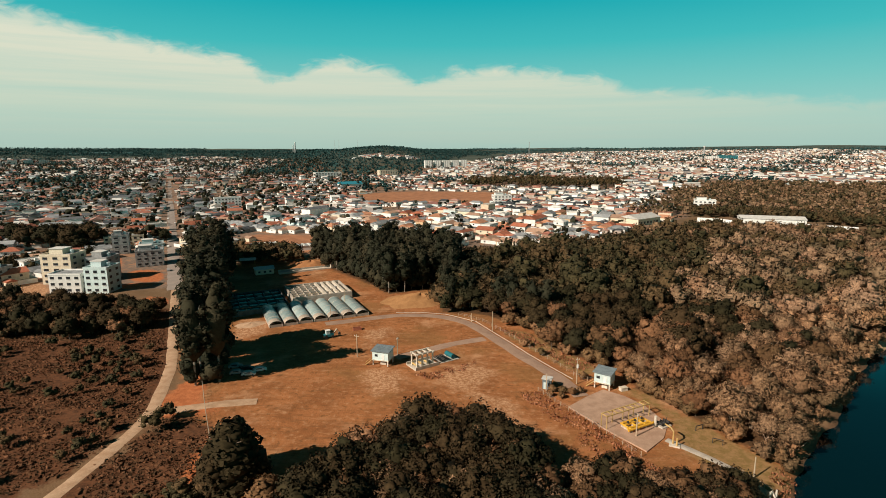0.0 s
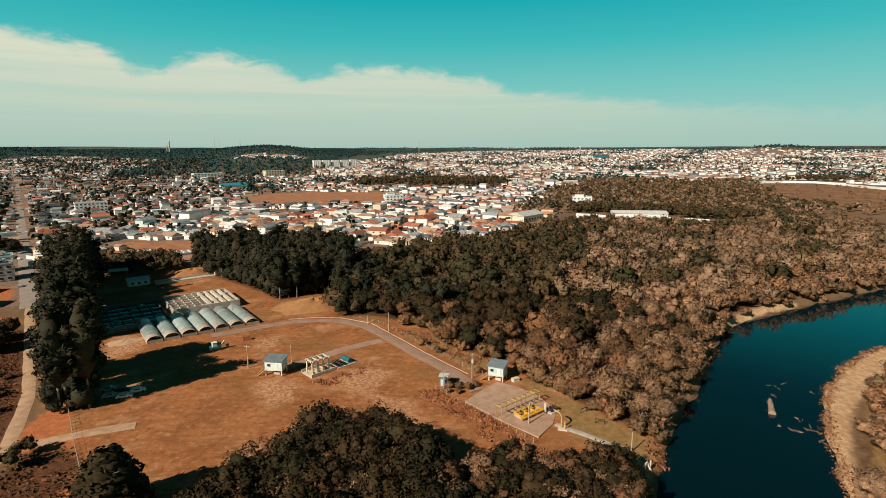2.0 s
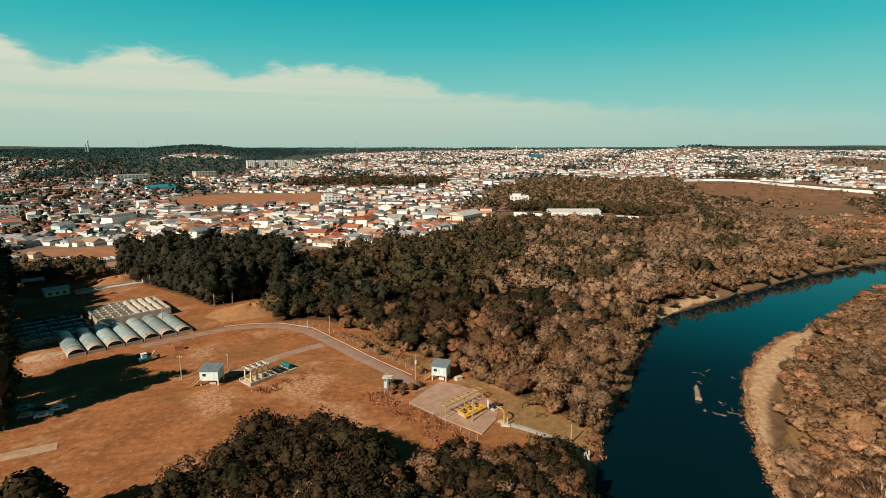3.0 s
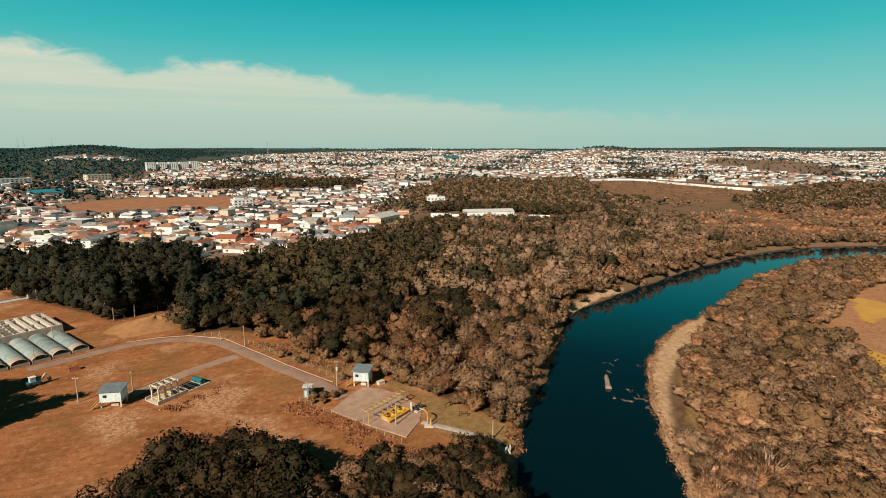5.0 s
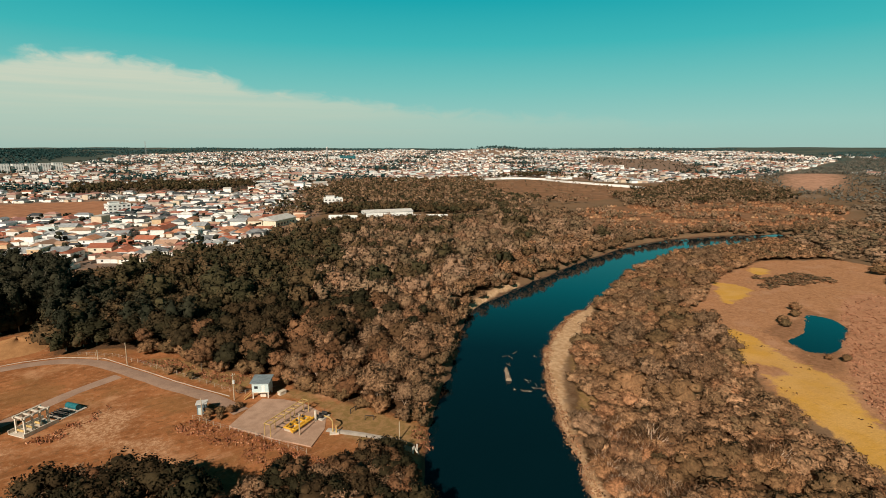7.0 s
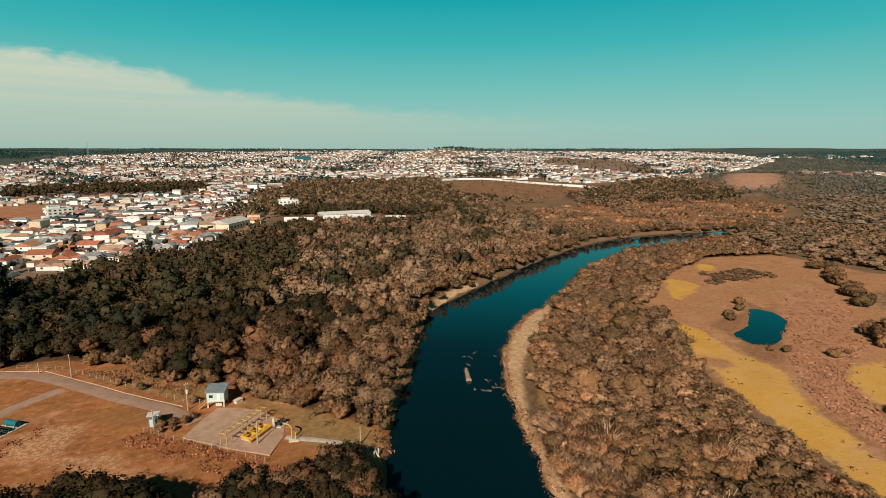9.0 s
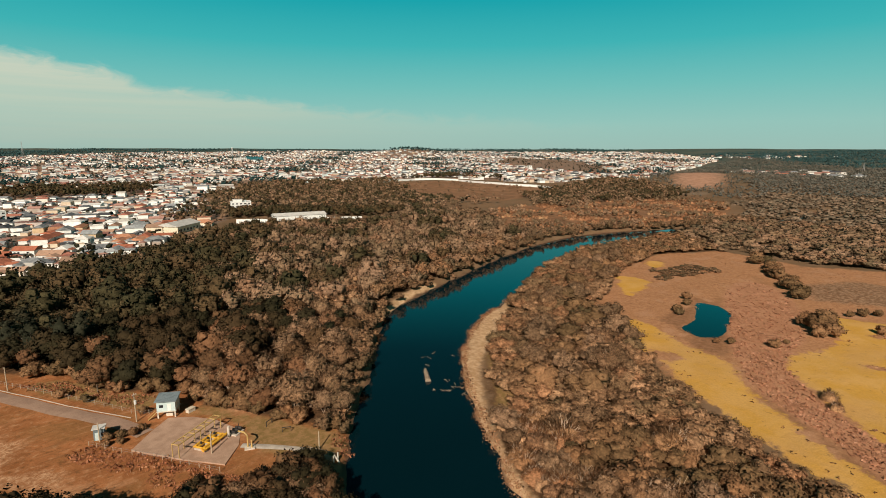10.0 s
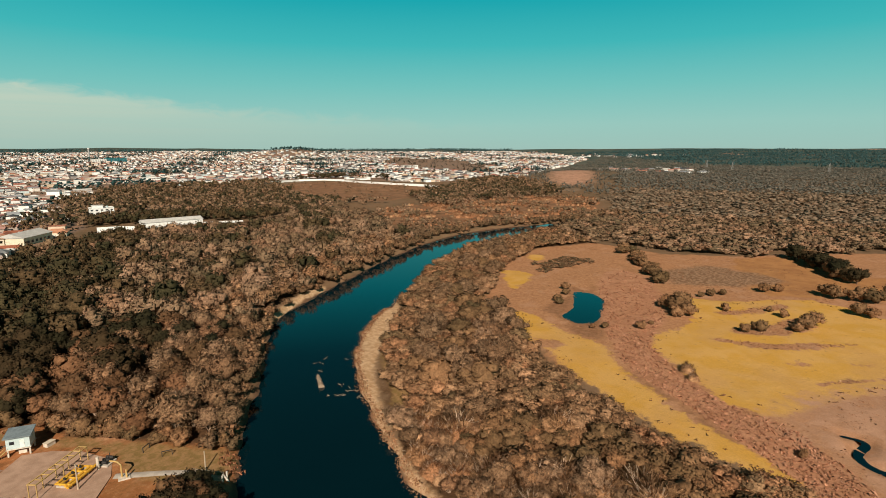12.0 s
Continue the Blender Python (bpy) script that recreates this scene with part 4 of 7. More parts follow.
for kindname, mat, pick in (("broadleaf", S_GREEN, green_patch[rest] > 0.35), ("semibare", S_OLIVE, green_patch[rest] <= 0.35)):
    i = rest[pick]
    woods("woodland", "dense brown-green woodland beside the river", mat, protos(kindname, 7, 0.26, 1.42), fx[i], fy[i], rng0.choice([0.7, 1.0, 1.2, 1.5], len(i), p=[0.25, 0.3, 0.3, 0.15]) * (0.42 + 0.58 * smooth(yard[i], 5, 75)), 8)

# shrubs of the east bank
ex, ey = spread(EGROVE, 3.9, 2)
ok = np.minimum(np.abs(sdist(ex, ey, SAND)), 99) * np.sign(sdist(ex, ey, SAND)) > 1.0
ok &= (sdist(ex, ey, RIVER) > np.where(ey > 88, 12, 4.5)) | (np.hypot(ex, ey) > 215) | ((sdist(ex, ey, RIVER) > 5) & (rng0.uniform(0, 1, len(ex)) < 0.12))
ex, ey = ex[ok], ey[ok]
near = np.argsort(np.hypot(ex - 60, ey - 40))
tallness = (0.75 + 0.45 * smooth(sdist(ex, ey, BANK_R), 4, 30)) * (1 + 0.34 * ripple(ex, ey, 13, 5) + 0.16 * ripple(ex, ey, 5, 2))
for i in near[:250]:
    kind = "bush" if ripple(ex[i], ey[i], 13, 9) > (-0.15 if ey[i] > 100 else 0.18 if ey[i] > 62 or ex[i] < 108 else -0.35) else str(rng0.choice(["bare", "palewood"], p=[0.55, 0.45]))
    plant(kind, int(rng0.integers(0, 4)), ex[i], ey[i], {"bush": 1.0, "bare": 1.08, "palewood": 0.82}[kind] * tallness[i] * rng0.choice([0.9, 1.05, 1.2, 1.45]) * rng0.uniform(0.92, 1.08), rng0.uniform(0, 6.28), 1.2, group="shrubs on the east bank")
tone_ = np.clip(0.45 + 0.55 * ripple(ex, ey, 22, 9) + 0.25 * ripple(ex, ey, 7, 3) + 0.2 * (ey > 110) + rng0.normal(0, 0.12, len(ex)), 0, 1)
i, far_i = near[250:1150], near[1150:]
dome = lambda ps: [(v * (1.22, 1.22, 0.82), q, n) for v, q, n in ps]
woods("thicket", "leafless brown thicket of rounded crowns on the river bank", S_PALE, dome(protos("palewood", 7, 0.26, 1.45, 2)), ex[i], ey[i], 1.0 * tallness[i], 9, tint=tone_[i])
woods("thicket", "brown thicket farther along the river bank", S_PALE, dome(protos("palewood", 6, 0.1, 1.9)), ex[far_i], ey[far_i], 1.05 * tallness[far_i], 10, tint=tone_[far_i])

# larger rounded trees standing out of the thicket
big = near[80:1150]
big = big[(ey[big] > 78) & (sdist(ex[big], ey[big], RIVER) > 19) & (sdist(ex[big], ey[big], SAND) > 8)]
for i in rng0.choice(big, min(46, len(big)), replace=False):
    kind = str(rng0.choice(["palewood", "bush"], p=[0.72, 0.28]))
    plant(kind, int(rng0.integers(0, 4)), ex[i], ey[i], rng0.uniform(1.1, 1.45) * (1.15 if kind == "bush" else 1.0), rng0.uniform(0, 6.28), 1.2, group="large trees on the east bank")

# bushes hanging over the west bank
wbx, wby = [], []
for (ax, ay), (bx, by) in zip(BANK_L[4:-2], BANK_L[5:-1]):
    n = int(math.hypot(bx - ax, by - ay) / 1.6)
    t, off = rng0.uniform(0, 1, n), rng0.uniform(0.6, 8.0, n)
    L = math.hypot(bx - ax, by - ay)
    wbx.append(ax + (bx - ax) * t - (by - ay) / L * off), wby.append(ay + (by - ay) * t + (bx - ax) / L * off)
wbx, wby = np.concatenate(wbx), np.concatenate(wby)
ok = (wby > 112) & ~((wbx > 148) & (wbx < 205) & (rng0.uniform(0, 1, len(wbx)) < 0.75))
wbx, wby = wbx[ok], wby[ok]
half = rng0.uniform(0, 1, len(wbx)) < 0.6
woods("bank_bushes", "brown and olive bushes overhanging the water", S_BROWN, protos("semibare", 5, 0.25, 1.4), wbx[half], wby[half], 0.72, 85, "bushes")
woods("bank_bushes", "leafless bushes along the water's edge", S_PALE, protos("palewood", 5, 0.2, 1.6), wbx[~half], wby[~half], 0.6, 86, "bushes", 0.8)

# eucalyptus grove and the tall row beside the plant
ux, uy = spread(EUCA_GROVE, 5.4, 3)
for k in range(len(ux)):
    plant("eucalyptus", k % 4, ux[k], uy[k], rng0.uniform(0.75, 1.12), rng0.uniform(0, 6.28), rng0.uniform(1.0, 1.35), "eucalyptus grove")
beside_gap = lambda x, y: (x * 0.60 - y * 0.80 > -199) | (x * 0.60 - y * 0.80 < -227)
ux, uy = spread(TREE_ROW, 4.9, 4, keep=lambda x, y, r: beside_gap(x, y))
for k in range(len(ux)):
    plant("eucalyptus", k % 4, ux[k], uy[k], rng0.uniform(0.85, 1.12) * (1.27 - 0.07 * float(smooth(np.array(uy[k]), 168, 260))), rng0.uniform(0, 6.28), rng0.uniform(1.0, 1.35), "tall row of trees")
# trees at the forest's western edge are taller and darker
wx, wy = spread([(-10, 232), (12, 224), (30, 210), (36, 222), (20, 245), (10, 300), (-10, 300)], 6.5, 6)
for k in range(len(wx)):
    plant("eucalyptus" if k % 3 else "broadleaf", k % 4, wx[k], wy[k], rng0.uniform(0.55, 0.8) if k % 3 else 1.3, rng0.uniform(0, 6.28), 1.3, "tall trees at the forest edge")
# leafy growth at the foot of the tall trees
for poly, gap, seed in ((TREE_ROW, 6.5, 61), (EUCA_GROVE, 4.6, 62)):
    vx, vy = spread(poly, gap, seed)
    edge_ = (sdist(vx, vy, poly) > -7) & beside_gap(vx, vy)
    for k in np.where(edge_)[0]:
        plant("underwood", int(k) % 4, vx[k], vy[k], rng0.uniform(0.85, 1.6), rng0.uniform(0, 6.28), 1.0, "growth below the tall trees")
for k, (x, y, s) in enumerate(((-293, 375, 1.7), (-305, 385, 1.8), (-318, 380, 1.7), (-330, 392, 1.8), (-300, 400, 1.7), (-285, 388, 1.5), (-345, 398, 1.6), (-280, 372, 1.3), (-312, 402, 1.7), (-270, 368, 1.1), (-262, 400, 1.2), (-255, 408, 1.2), (-246, 402, 1.1), (-238, 412, 1.2), (-228, 404, 1.1), (-262, 300, 0.8), (-270, 318, 0.9), (-240, 318, 0.8), (-256, 330, 0.9))):
    plant("broadleaf", k % 4, x, y, s, k * 1.7, 1.1, "dark trees between the town's houses")
for k, (x, y) in enumerate(((-82, 152), (-79, 157), (-76, 153), (-86, 160), (-80, 163), (-84, 167))):
    plant("underwood", k % 4, x, y, 1.1, k * 1.3, 1.0, "growth below the tall trees")
# nearest clumps below the camera
FRONT = [(-34, 80), (-29, 92), (-23, 104), (-18, 114), (-11, 120), (-1, 121), (6, 116), (12, 110), (15, 102), (16, 92), (16, 70), (-30, 66)]
FRONT2 = [(20, 98), (28, 102), (37, 102), (46, 103), (52, 99), (51, 88), (48, 74), (20, 76)]
for poly, gap, seed, s in ((FRONT, 4.2, 7, 1.28), (FRONT2, 4.2, 8, 1.0)):
    ax, ay = spread(poly, gap, seed)
    for k in range(len(ax)):
        kind = str(rng0.choice(["grove", "semibare", "palewood"], p=[0.66, 0.19, 0.15] if s > 1.1 else [0.4, 0.4, 0.2]))
        plant(kind, k % 4, ax[k], ay[k], s * rng0.uniform(0.92, 1.14) * (1.08 if kind == "palewood" else 1.0), rng0.uniform(0, 6.28), group="grove below the drone's path")
plant("grove", 1, 33.3, 109.0, 0.62, 0.3, 1.1)
plant("conifer", 0, -48.5, 103, 1.0, 0.4, 1.7)
plant("conifer", 1, -51, 99, 0.6, 2.4, 1.6)
plant("bush", 2, -40, 97, 0.9, 1.4, 1.3)
for k, (x, y, s) in enumerate(((26, 150, 0.36), (29, 148.8, 0.42), (31.5, 148, 0.42), (28, 146, 0.3), (34, 149.5, 0.34), (25, 147, 0.3), (37, 159, 0.4), (22, 186, 0.5), (27, 178, 0.45))):
    plant("bush", k % 4, x, y, s, k * 1.9, 1.1, "bushes beside the lane")
EDGE_PATH = [(16, 212), (27, 206), (31, 186), (50, 166), (52, 153), (57, 142), (61, 133), (65, 125), (69, 118), (75, 114)]
for (ax, ay), (bx, by) in zip(EDGE_PATH, EDGE_PATH[1:]):
    for k in range(max(2, int(math.hypot(bx - ax, by - ay) / 3.0))):
        f = rng0.uniform(0, 1)
        plant("bush", int(rng0.integers(0, 4)), ax + (bx - ax) * f + rng0.uniform(-1.2, 1.6), ay + (by - ay) * f + rng0.uniform(-1.2, 1.6), rng0.uniform(0.5, 0.95), rng0.uniform(0, 6.28), 1.05, "bushes along the forest edge")
for k, (x, y, s) in enumerate(((53, 97, 0.9), (55, 100.5, 0.8), (50, 101, 0.95), (52.5, 93, 0.9))):
    plant("grove" if k % 2 else "bush", k, x, y, s, k * 2.1, 1.1, "grove below the drone's path")
# hedge wood and scrub west of the dirt road
hx, hy = spread(LEFT_HEDGE, 5.5, 11)
for k in range(len(hx)):
    plant("broadleaf" if k % 3 else "semibare", k % 4, hx[k], hy[k], rng0.uniform(0.8, 1.15), rng0.uniform(0, 6.28), group="thicket west of the dirt road")
sx, sy = np.concatenate([spread(SCRUB, 2.0, 12), spread(SCRUB2, 1.8, 13)], axis=1)
lane_ = np.min([np.hypot(sx - ax - (bx - ax) * f, sy - ay - (by - ay) * f) for (ax, ay), (bx, by) in (((-88, 60), (-84, 97)), ((-84, 97), (-83, 131)), ((-83, 131), (-95, 164)), ((-95, 164), (-123, 218)), ((-123, 218), (-146, 262)), ((-84, 133), (-58, 141))) for f in np.linspace(0, 1, 30)], axis=0)
dense = (ripple(sx, sy, 14, 5) + ripple(sx, sy, 5, 2) * 0.6 > -0.5) & (lane_ > 3.2)
tuft = [soup(leaf_quads(np.random.default_rng(200 + v), np.random.default_rng(300 + v).normal(size=(14, 3)) * (0.75, 0.75, 0.14) + (0, 0, 0.22), np.random.default_rng(400 + v).normal(size=(14, 3)) * 0.6 + (0, 0, 0.8), 0.40, 1.5)) for v in range(5)]
woods("scrub", "low reddish-brown scrub and weeds", M_SCRUB, tuft, sx[dense], sy[dense], 1.25, 14, "scrub", 0.1)
bx, by = np.concatenate([spread(SCRUB, 6.8, 15), spread(SCRUB2, 4.2, 16)], axis=1)
sel = (ripple(bx, by, 19, 8) + 0.5 * ripple(bx, by, 8, 3) > np.where(sdist(bx, by, SCRUB2) < 0, 0.5, -0.05)) & (np.min([np.hypot(bx - ax - (cx - ax) * f, by - ay - (cy - ay) * f) for (ax, ay), (cx, cy) in (((-88, 60), (-84, 97)), ((-84, 97), (-83, 131)), ((-83, 131), (-95, 164)), ((-84, 133), (-58, 141))) for f in np.linspace(0, 1, 20)], axis=0) > 4.5)
woods("bushes", "dark olive bushes in the scrub", S_GREEN, protos("semibare", 4, 0.2, 1.6), bx[sel], by[sel], np.where(sdist(bx, by, SCRUB2) < 0, 0.58, 0.45)[sel], 17, "bushes")

# marsh bushes, a hedge line and clumps on the islands
BUSHES = [(254, 44, 0.8), (262, 46, 1.25), (270, 45, 1.2), (258, 40, 0.9), (266, 52, 0.9), (190, 28, 0.62), (184, 25, 0.5), (247, 16, 0.55), (252, 11, 0.75), (260, -2, 0.6), (267, -5, 0.95), (273, -7, 0.9), (280, 4, 0.6), (302, 37, 0.6), (306, 32, 0.5), (325, 15, 0.75), (331, 9, 0.6), (236, 51, 0.3), (329, -16, 1.1), (334, -12, 0.9), (331, -25, 1.1), (330, -32, 1.2), (303, -24, 0.9), (300, -29, 0.7), (276, 27, 0.6), (228, 53, 0.55), (217, 70, 0.35), (220, 66, 0.4), (243, 96, 0.5), (248, 99, 0.55), (262, 100, 0.5), (272, 104, 0.6), (150, -6, 0.35), (297, 41, 0.45), (286, 10, 0.4), (340, -40, 1.2)]
for k, (x, y, s) in enumerate(BUSHES):
    plant("bare" if (x, y) in ((190, 28), (184, 25)) else "bush", k % 4, x, y, s * 1.2, k * 1.1, 1.05, "bushes in the marsh")
for k in range(20):
    t = k / 19
    plant("bush", k % 4, 314 + 88 * t + rng0.uniform(-4, 4), 63 + 46 * t + rng0.uniform(-4, 4), rng0.uniform(0.7, 1.25), k, 1.2, "hedge across the marsh")
for k in range(26):
    t = k / 25
    plant("broadleaf" if k % 2 else "bush", k % 4, 440 - 64 * t + rng0.uniform(-3, 3), 3 - 28 * t + rng0.uniform(-4, 4), rng0.uniform(0.9, 1.3) * (1 if k % 2 else 1.3), k, 1.15, "dark hedge in the meadow")
rx_, ry_ = spread(RIDGE, 1.05, 93, keep=lambda x, y, r: r.uniform(0, 1, x.shape) < np.clip(1.4 - np.hypot(x, y) / 260, 0.12, 0.8))
reed = [soup(leaf_quads(np.random.default_rng(500 + v), np.random.default_rng(520 + v).normal(size=(5, 3)) * (0.35, 0.35, 0.12) + (0, 0, 0.25), np.random.default_rng(540 + v).normal(size=(5, 3)) * 0.6 + (0, 0, 0.8), 0.42, 1.6)) for v in range(5)]
woods("reeds", "pinkish dry reed clumps on the marsh ridge", M_REED, reed, rx_, ry_, 1.0, 94, "reeds", 0.1)
for p, k in zip(ISLANDS, range(4)):
    rx_, ry_ = spread(p, 1.5, 95 + k)
    woods("reeds", "dry brown reeds on a narrow marsh islet", M_GRASS, reed, rx_, ry_, 0.75, 96, "reeds", 0.1)

rx_, ry_ = spread(REEDBED, 2.2, 101, feather=9, keep=lambda x, y, r: r.uniform(0, 1, x.shape) < 0.75)
woods("reeds", "low brown reeds on the marsh beside the pond", S_BROWN, [(v * (0.42, 0.42, 0.16), q, n) for v, q, n in protos("semibare", 4, 0.06, 1.8)], rx_, ry_, 1.0, 102, "reeds", 0.1)
for poly, k in ((ALGAE[0], 0), (ALGAE[3], 1)):
    rx_, ry_ = spread(poly, 2.6, 103 + k, feather=3, keep=lambda x, y, r: (sdist(x, y, poly) > -5) & (ripple(x, y, 8, 4) + 0.6 * ripple(x, y, 3, 1) > 0.2))
    woods("reeds", "dark dry tufts along the edge of the algae", M_SCRUB, reed, rx_, ry_, 0.9, 105 + k, "reeds", 0.1)

# brown plain of thin woodland, reaching far to the east
PLAIN = [(424, 142), (418, 111), (412, 81), (428, 42), (458, 9), (510, -60), (560, -260), (1900, -500), (2100, 300), (1700, 470), (1300, 390), (1000, 290), (820, 262), (640, 190), (500, 205)]
lone = lambda x, y, r: ripple(x, y, 60, 2) + 0.8 * ripple(x, y, 21, 7) + 0.5 > r.uniform(-0.9, 0.3, x.shape)
px, py = spread(PLAIN, 7.2, 21, keep=lone, feather=14)
cl = [far_clump(v) for v in range(8)]
ok = (np.hypot(px, py) < 640) | (np.arange(len(px)) % 2 == 0)
px, py = px[ok], py[ok]
nearp = np.hypot(px, py) < 640
woods("plain_woodland", "thin brown woodland covering the river plain", S_OLIVE, [(v * (1.3, 1.3, 0.68), q, n) for v, q, n in protos("semibare", 6, 0.09, 1.9)], px[nearp], py[nearp], rng0.choice([0.8, 1.1, 1.35], int(nearp.sum())), 22, sink=1.0)
far_ = np.hypot(px, py) > 1050
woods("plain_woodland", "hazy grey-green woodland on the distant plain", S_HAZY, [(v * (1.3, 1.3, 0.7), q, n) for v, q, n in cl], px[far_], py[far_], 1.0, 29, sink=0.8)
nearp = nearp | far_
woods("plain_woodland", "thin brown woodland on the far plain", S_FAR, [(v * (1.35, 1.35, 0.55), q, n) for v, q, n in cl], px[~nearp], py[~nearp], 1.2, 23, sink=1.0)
MIDPLAIN = [(820, 262), (1000, 290), (1300, 390), (1700, 470), (2100, 300), (3300, 1200), (2700, 880), (1500, 610), (1090, 616), (1000, 450), (860, 330)]
px, py = spread(MIDPLAIN, 15, 26, keep=lambda x, y, r: (ripple(x, y, 70, 3) > -0.35) & (sdist(x, y, BARE_HILL) > 5), feather=30)
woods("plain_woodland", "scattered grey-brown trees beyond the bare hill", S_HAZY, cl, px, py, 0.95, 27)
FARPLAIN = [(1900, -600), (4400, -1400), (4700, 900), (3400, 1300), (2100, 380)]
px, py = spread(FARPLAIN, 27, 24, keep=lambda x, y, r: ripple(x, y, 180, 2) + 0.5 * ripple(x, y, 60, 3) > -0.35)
woods("distant_woodland", "dark distant woodland on the plain", S_HAZERIM, cl, px, py, 1.5, 25)
# woods north of the river, town parks, dark forest on the hill
NORTHBANK = [(345, 262), (400, 268), (460, 255), (520, 222), (640, 175), (640, 205), (480, 245), (430, 300), (400, 330), (345, 300)]
BELT = [(573, 407), (690, 380), (860, 340), (1000, 450), (1090, 616), (960, 600), (900, 590), (774, 545), (640, 500)]
PARK = [(0, 960), (84, 990), (242, 960), (330, 1120), (150, 1150), (15, 1120)]
WOODEAST = [(170, 560), (240, 570), (345, 540), (425, 480), (560, 480), (560, 660), (760, 960), (700, 1010), (470, 1030), (330, 890), (230, 640)]
FENCEWOOD = [(800, 985), (930, 990), (1010, 860), (1000, 820), (930, 900), (830, 940)]
for poly, gap, mat, s, seed in ((NORTHBANK, 6.5, S_OLIVE, 0.62, 31), (BELT, 10, S_OLIVE, 1.1, 32), (BELT, 12, S_GREEN, 1.15, 30), (PARK, 11, S_GREEN, 1.6, 33), (WOODEAST, 14, S_OLIVE, 1.15, 34), (WOODEAST, 15, S_GREEN, 1.15, 36), (FENCEWOOD, 11, S_GREEN, 1.5, 35)):
    px, py = spread(poly, gap, seed, feather=gap * 2.5)
    ok = sdist(px, py, YARD) > 6
    px, py = px[ok], py[ok]
    woods("woodland", "brown-green trees between meadow and town", mat, protos("semibare", 4, 0.04, 2.4), px, py, s, seed)
px, py = spread([(232, 562), (262, 553), (324, 522), (350, 478), (372, 470), (400, 500), (330, 575), (250, 610)], 7.5, 46)
woods("woodland", "dark trees behind the warehouse yard", S_GREEN, protos("broadleaf", 4, 0.1, 1.9), px, py, 1.0, 49)
px, py = spread(RED_SLOPE, 4.4, 36, keep=lambda x, y, r: ripple(x, y, 25, 3) > 0.1)
woods("thicket", "reddish dry thicket above the river", M_GRASS, protos("bare", 4, 0.04, 3.2, 1), px, py, 0.7, 37)
px, py = spread(RED_SLOPE, 8.5, 64, keep=lambda x, y, r: ripple(x, y, 38, 6) + 0.5 * ripple(x, y, 14, 2) > 0.15)
woods("woodland", "brown brush in belts above the river", S_OLIVE, protos("semibare", 4, 0.06, 2.2), px, py, 0.7, 65)
cw = [far_clump(60 + v, 1, 9.0, 6.5, 2) for v in range(8)]
HILLWOOD = [(-560, 1330), (-300, 1330), (-110, 1300), (-60, 1900), (-20, 2600), (300, 3700), (0, 4600), (-900, 4700), (-2900, 3900), (-2400, 3000), (-1300, 2800), (-800, 2450), (-640, 1900)]
HAMLET = [(-450, 2110), (-170, 2150), (-160, 2290), (-450, 2260)]
px, py = spread(HILLWOOD, 19, 38, feather=90, keep=lambda x, y, r: ripple(x, y, 150, 5) > -0.75)
ok = sdist(px, py, HAMLET) > 0
woods("hill_forest", "dark forest on the far hill, tinted teal as by haze", S_TEALHAZE, cw, px[ok], py[ok], 1.55, 39)
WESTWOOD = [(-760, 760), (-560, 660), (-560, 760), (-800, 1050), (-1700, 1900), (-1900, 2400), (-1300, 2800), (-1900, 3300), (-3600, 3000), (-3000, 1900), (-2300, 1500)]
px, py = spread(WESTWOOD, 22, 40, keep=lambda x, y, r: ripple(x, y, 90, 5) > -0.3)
woods("town_wood", "dark trees among the town's houses", S_TEALHAZE, cw, px, py, 1.2, 41)
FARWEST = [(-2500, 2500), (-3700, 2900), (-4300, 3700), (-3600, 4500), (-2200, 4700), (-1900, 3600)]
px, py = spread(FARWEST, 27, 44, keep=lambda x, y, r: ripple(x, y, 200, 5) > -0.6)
woods("distant_woodland", "dark wooded rim west of the town", S_TEALHAZE, cw, px, py, 2.0, 45)
FARRIM = [(300, 3300), (1200, 3700), (3000, 3300), (3700, 1900), (4500, 2300), (3600, 3400), (1500, 4700), (0, 4800)]
px, py = spread(FARRIM, 28, 42, keep=lambda x, y, r: ripple(x, y, 260, 6) + 0.5 * ripple(x, y, 90, 2) > 0.0)
woods("distant_woodland", "dark belts of wood beyond the town", S_HAZERIM, cl, px, py, 1.7, 43)

CREST = [(1880, 2420), (1990, 2330), (2160, 2330), (2330, 2200), (2480, 2240), (2300, 2420), (2080, 2560)]
px, py = spread(CREST, 24, 57)
woods("hill_forest", "dark crest of trees behind the town", S_TEALHAZE, cw, px, py, 2.2, 58)
px, py = spread(BROWN_SLOPE, 13, 47, keep=lambda x, y, r: (ripple(x, y, 40, 3) + 0.6 * ripple(x, y, 15, 5) > 0.25))
woods("woodland", "scattered bushes on the brown slope", S_OLIVE, protos("semibare", 4, 0.04, 2.4), px, py, 0.6, 48)

# ---- town ----
TURN = radians(28.6)        # streets run along this heading, left of +y
UX, UY = (math.cos(TURN), math.sin(TURN)), (-math.sin(TURN), math.cos(TURN))


DISTRICTS = [(-400, 700, 28.6), (60, 560, -31.0), (350, 1500, -8.0), (1000, 1700, 38.0), (1500, 1100, -25.0), (2300, 1500, 12.0), (-1100, 1700, 8.0), (600, 2700, 55.0)]


def heading(x, y):
    """The street heading of the district that a place lies in."""
    d = np.stack([(x - a) ** 2 + (y - b) ** 2 for a, b, _ in DISTRICTS])
    return np.argmin(d, axis=0)


def glades(x, y):
    """Above about 0.5 where the far town gives way to trees."""
    return ripple(x, y, 210, 3) + 0.55 * ripple(x, y, 90, 8)


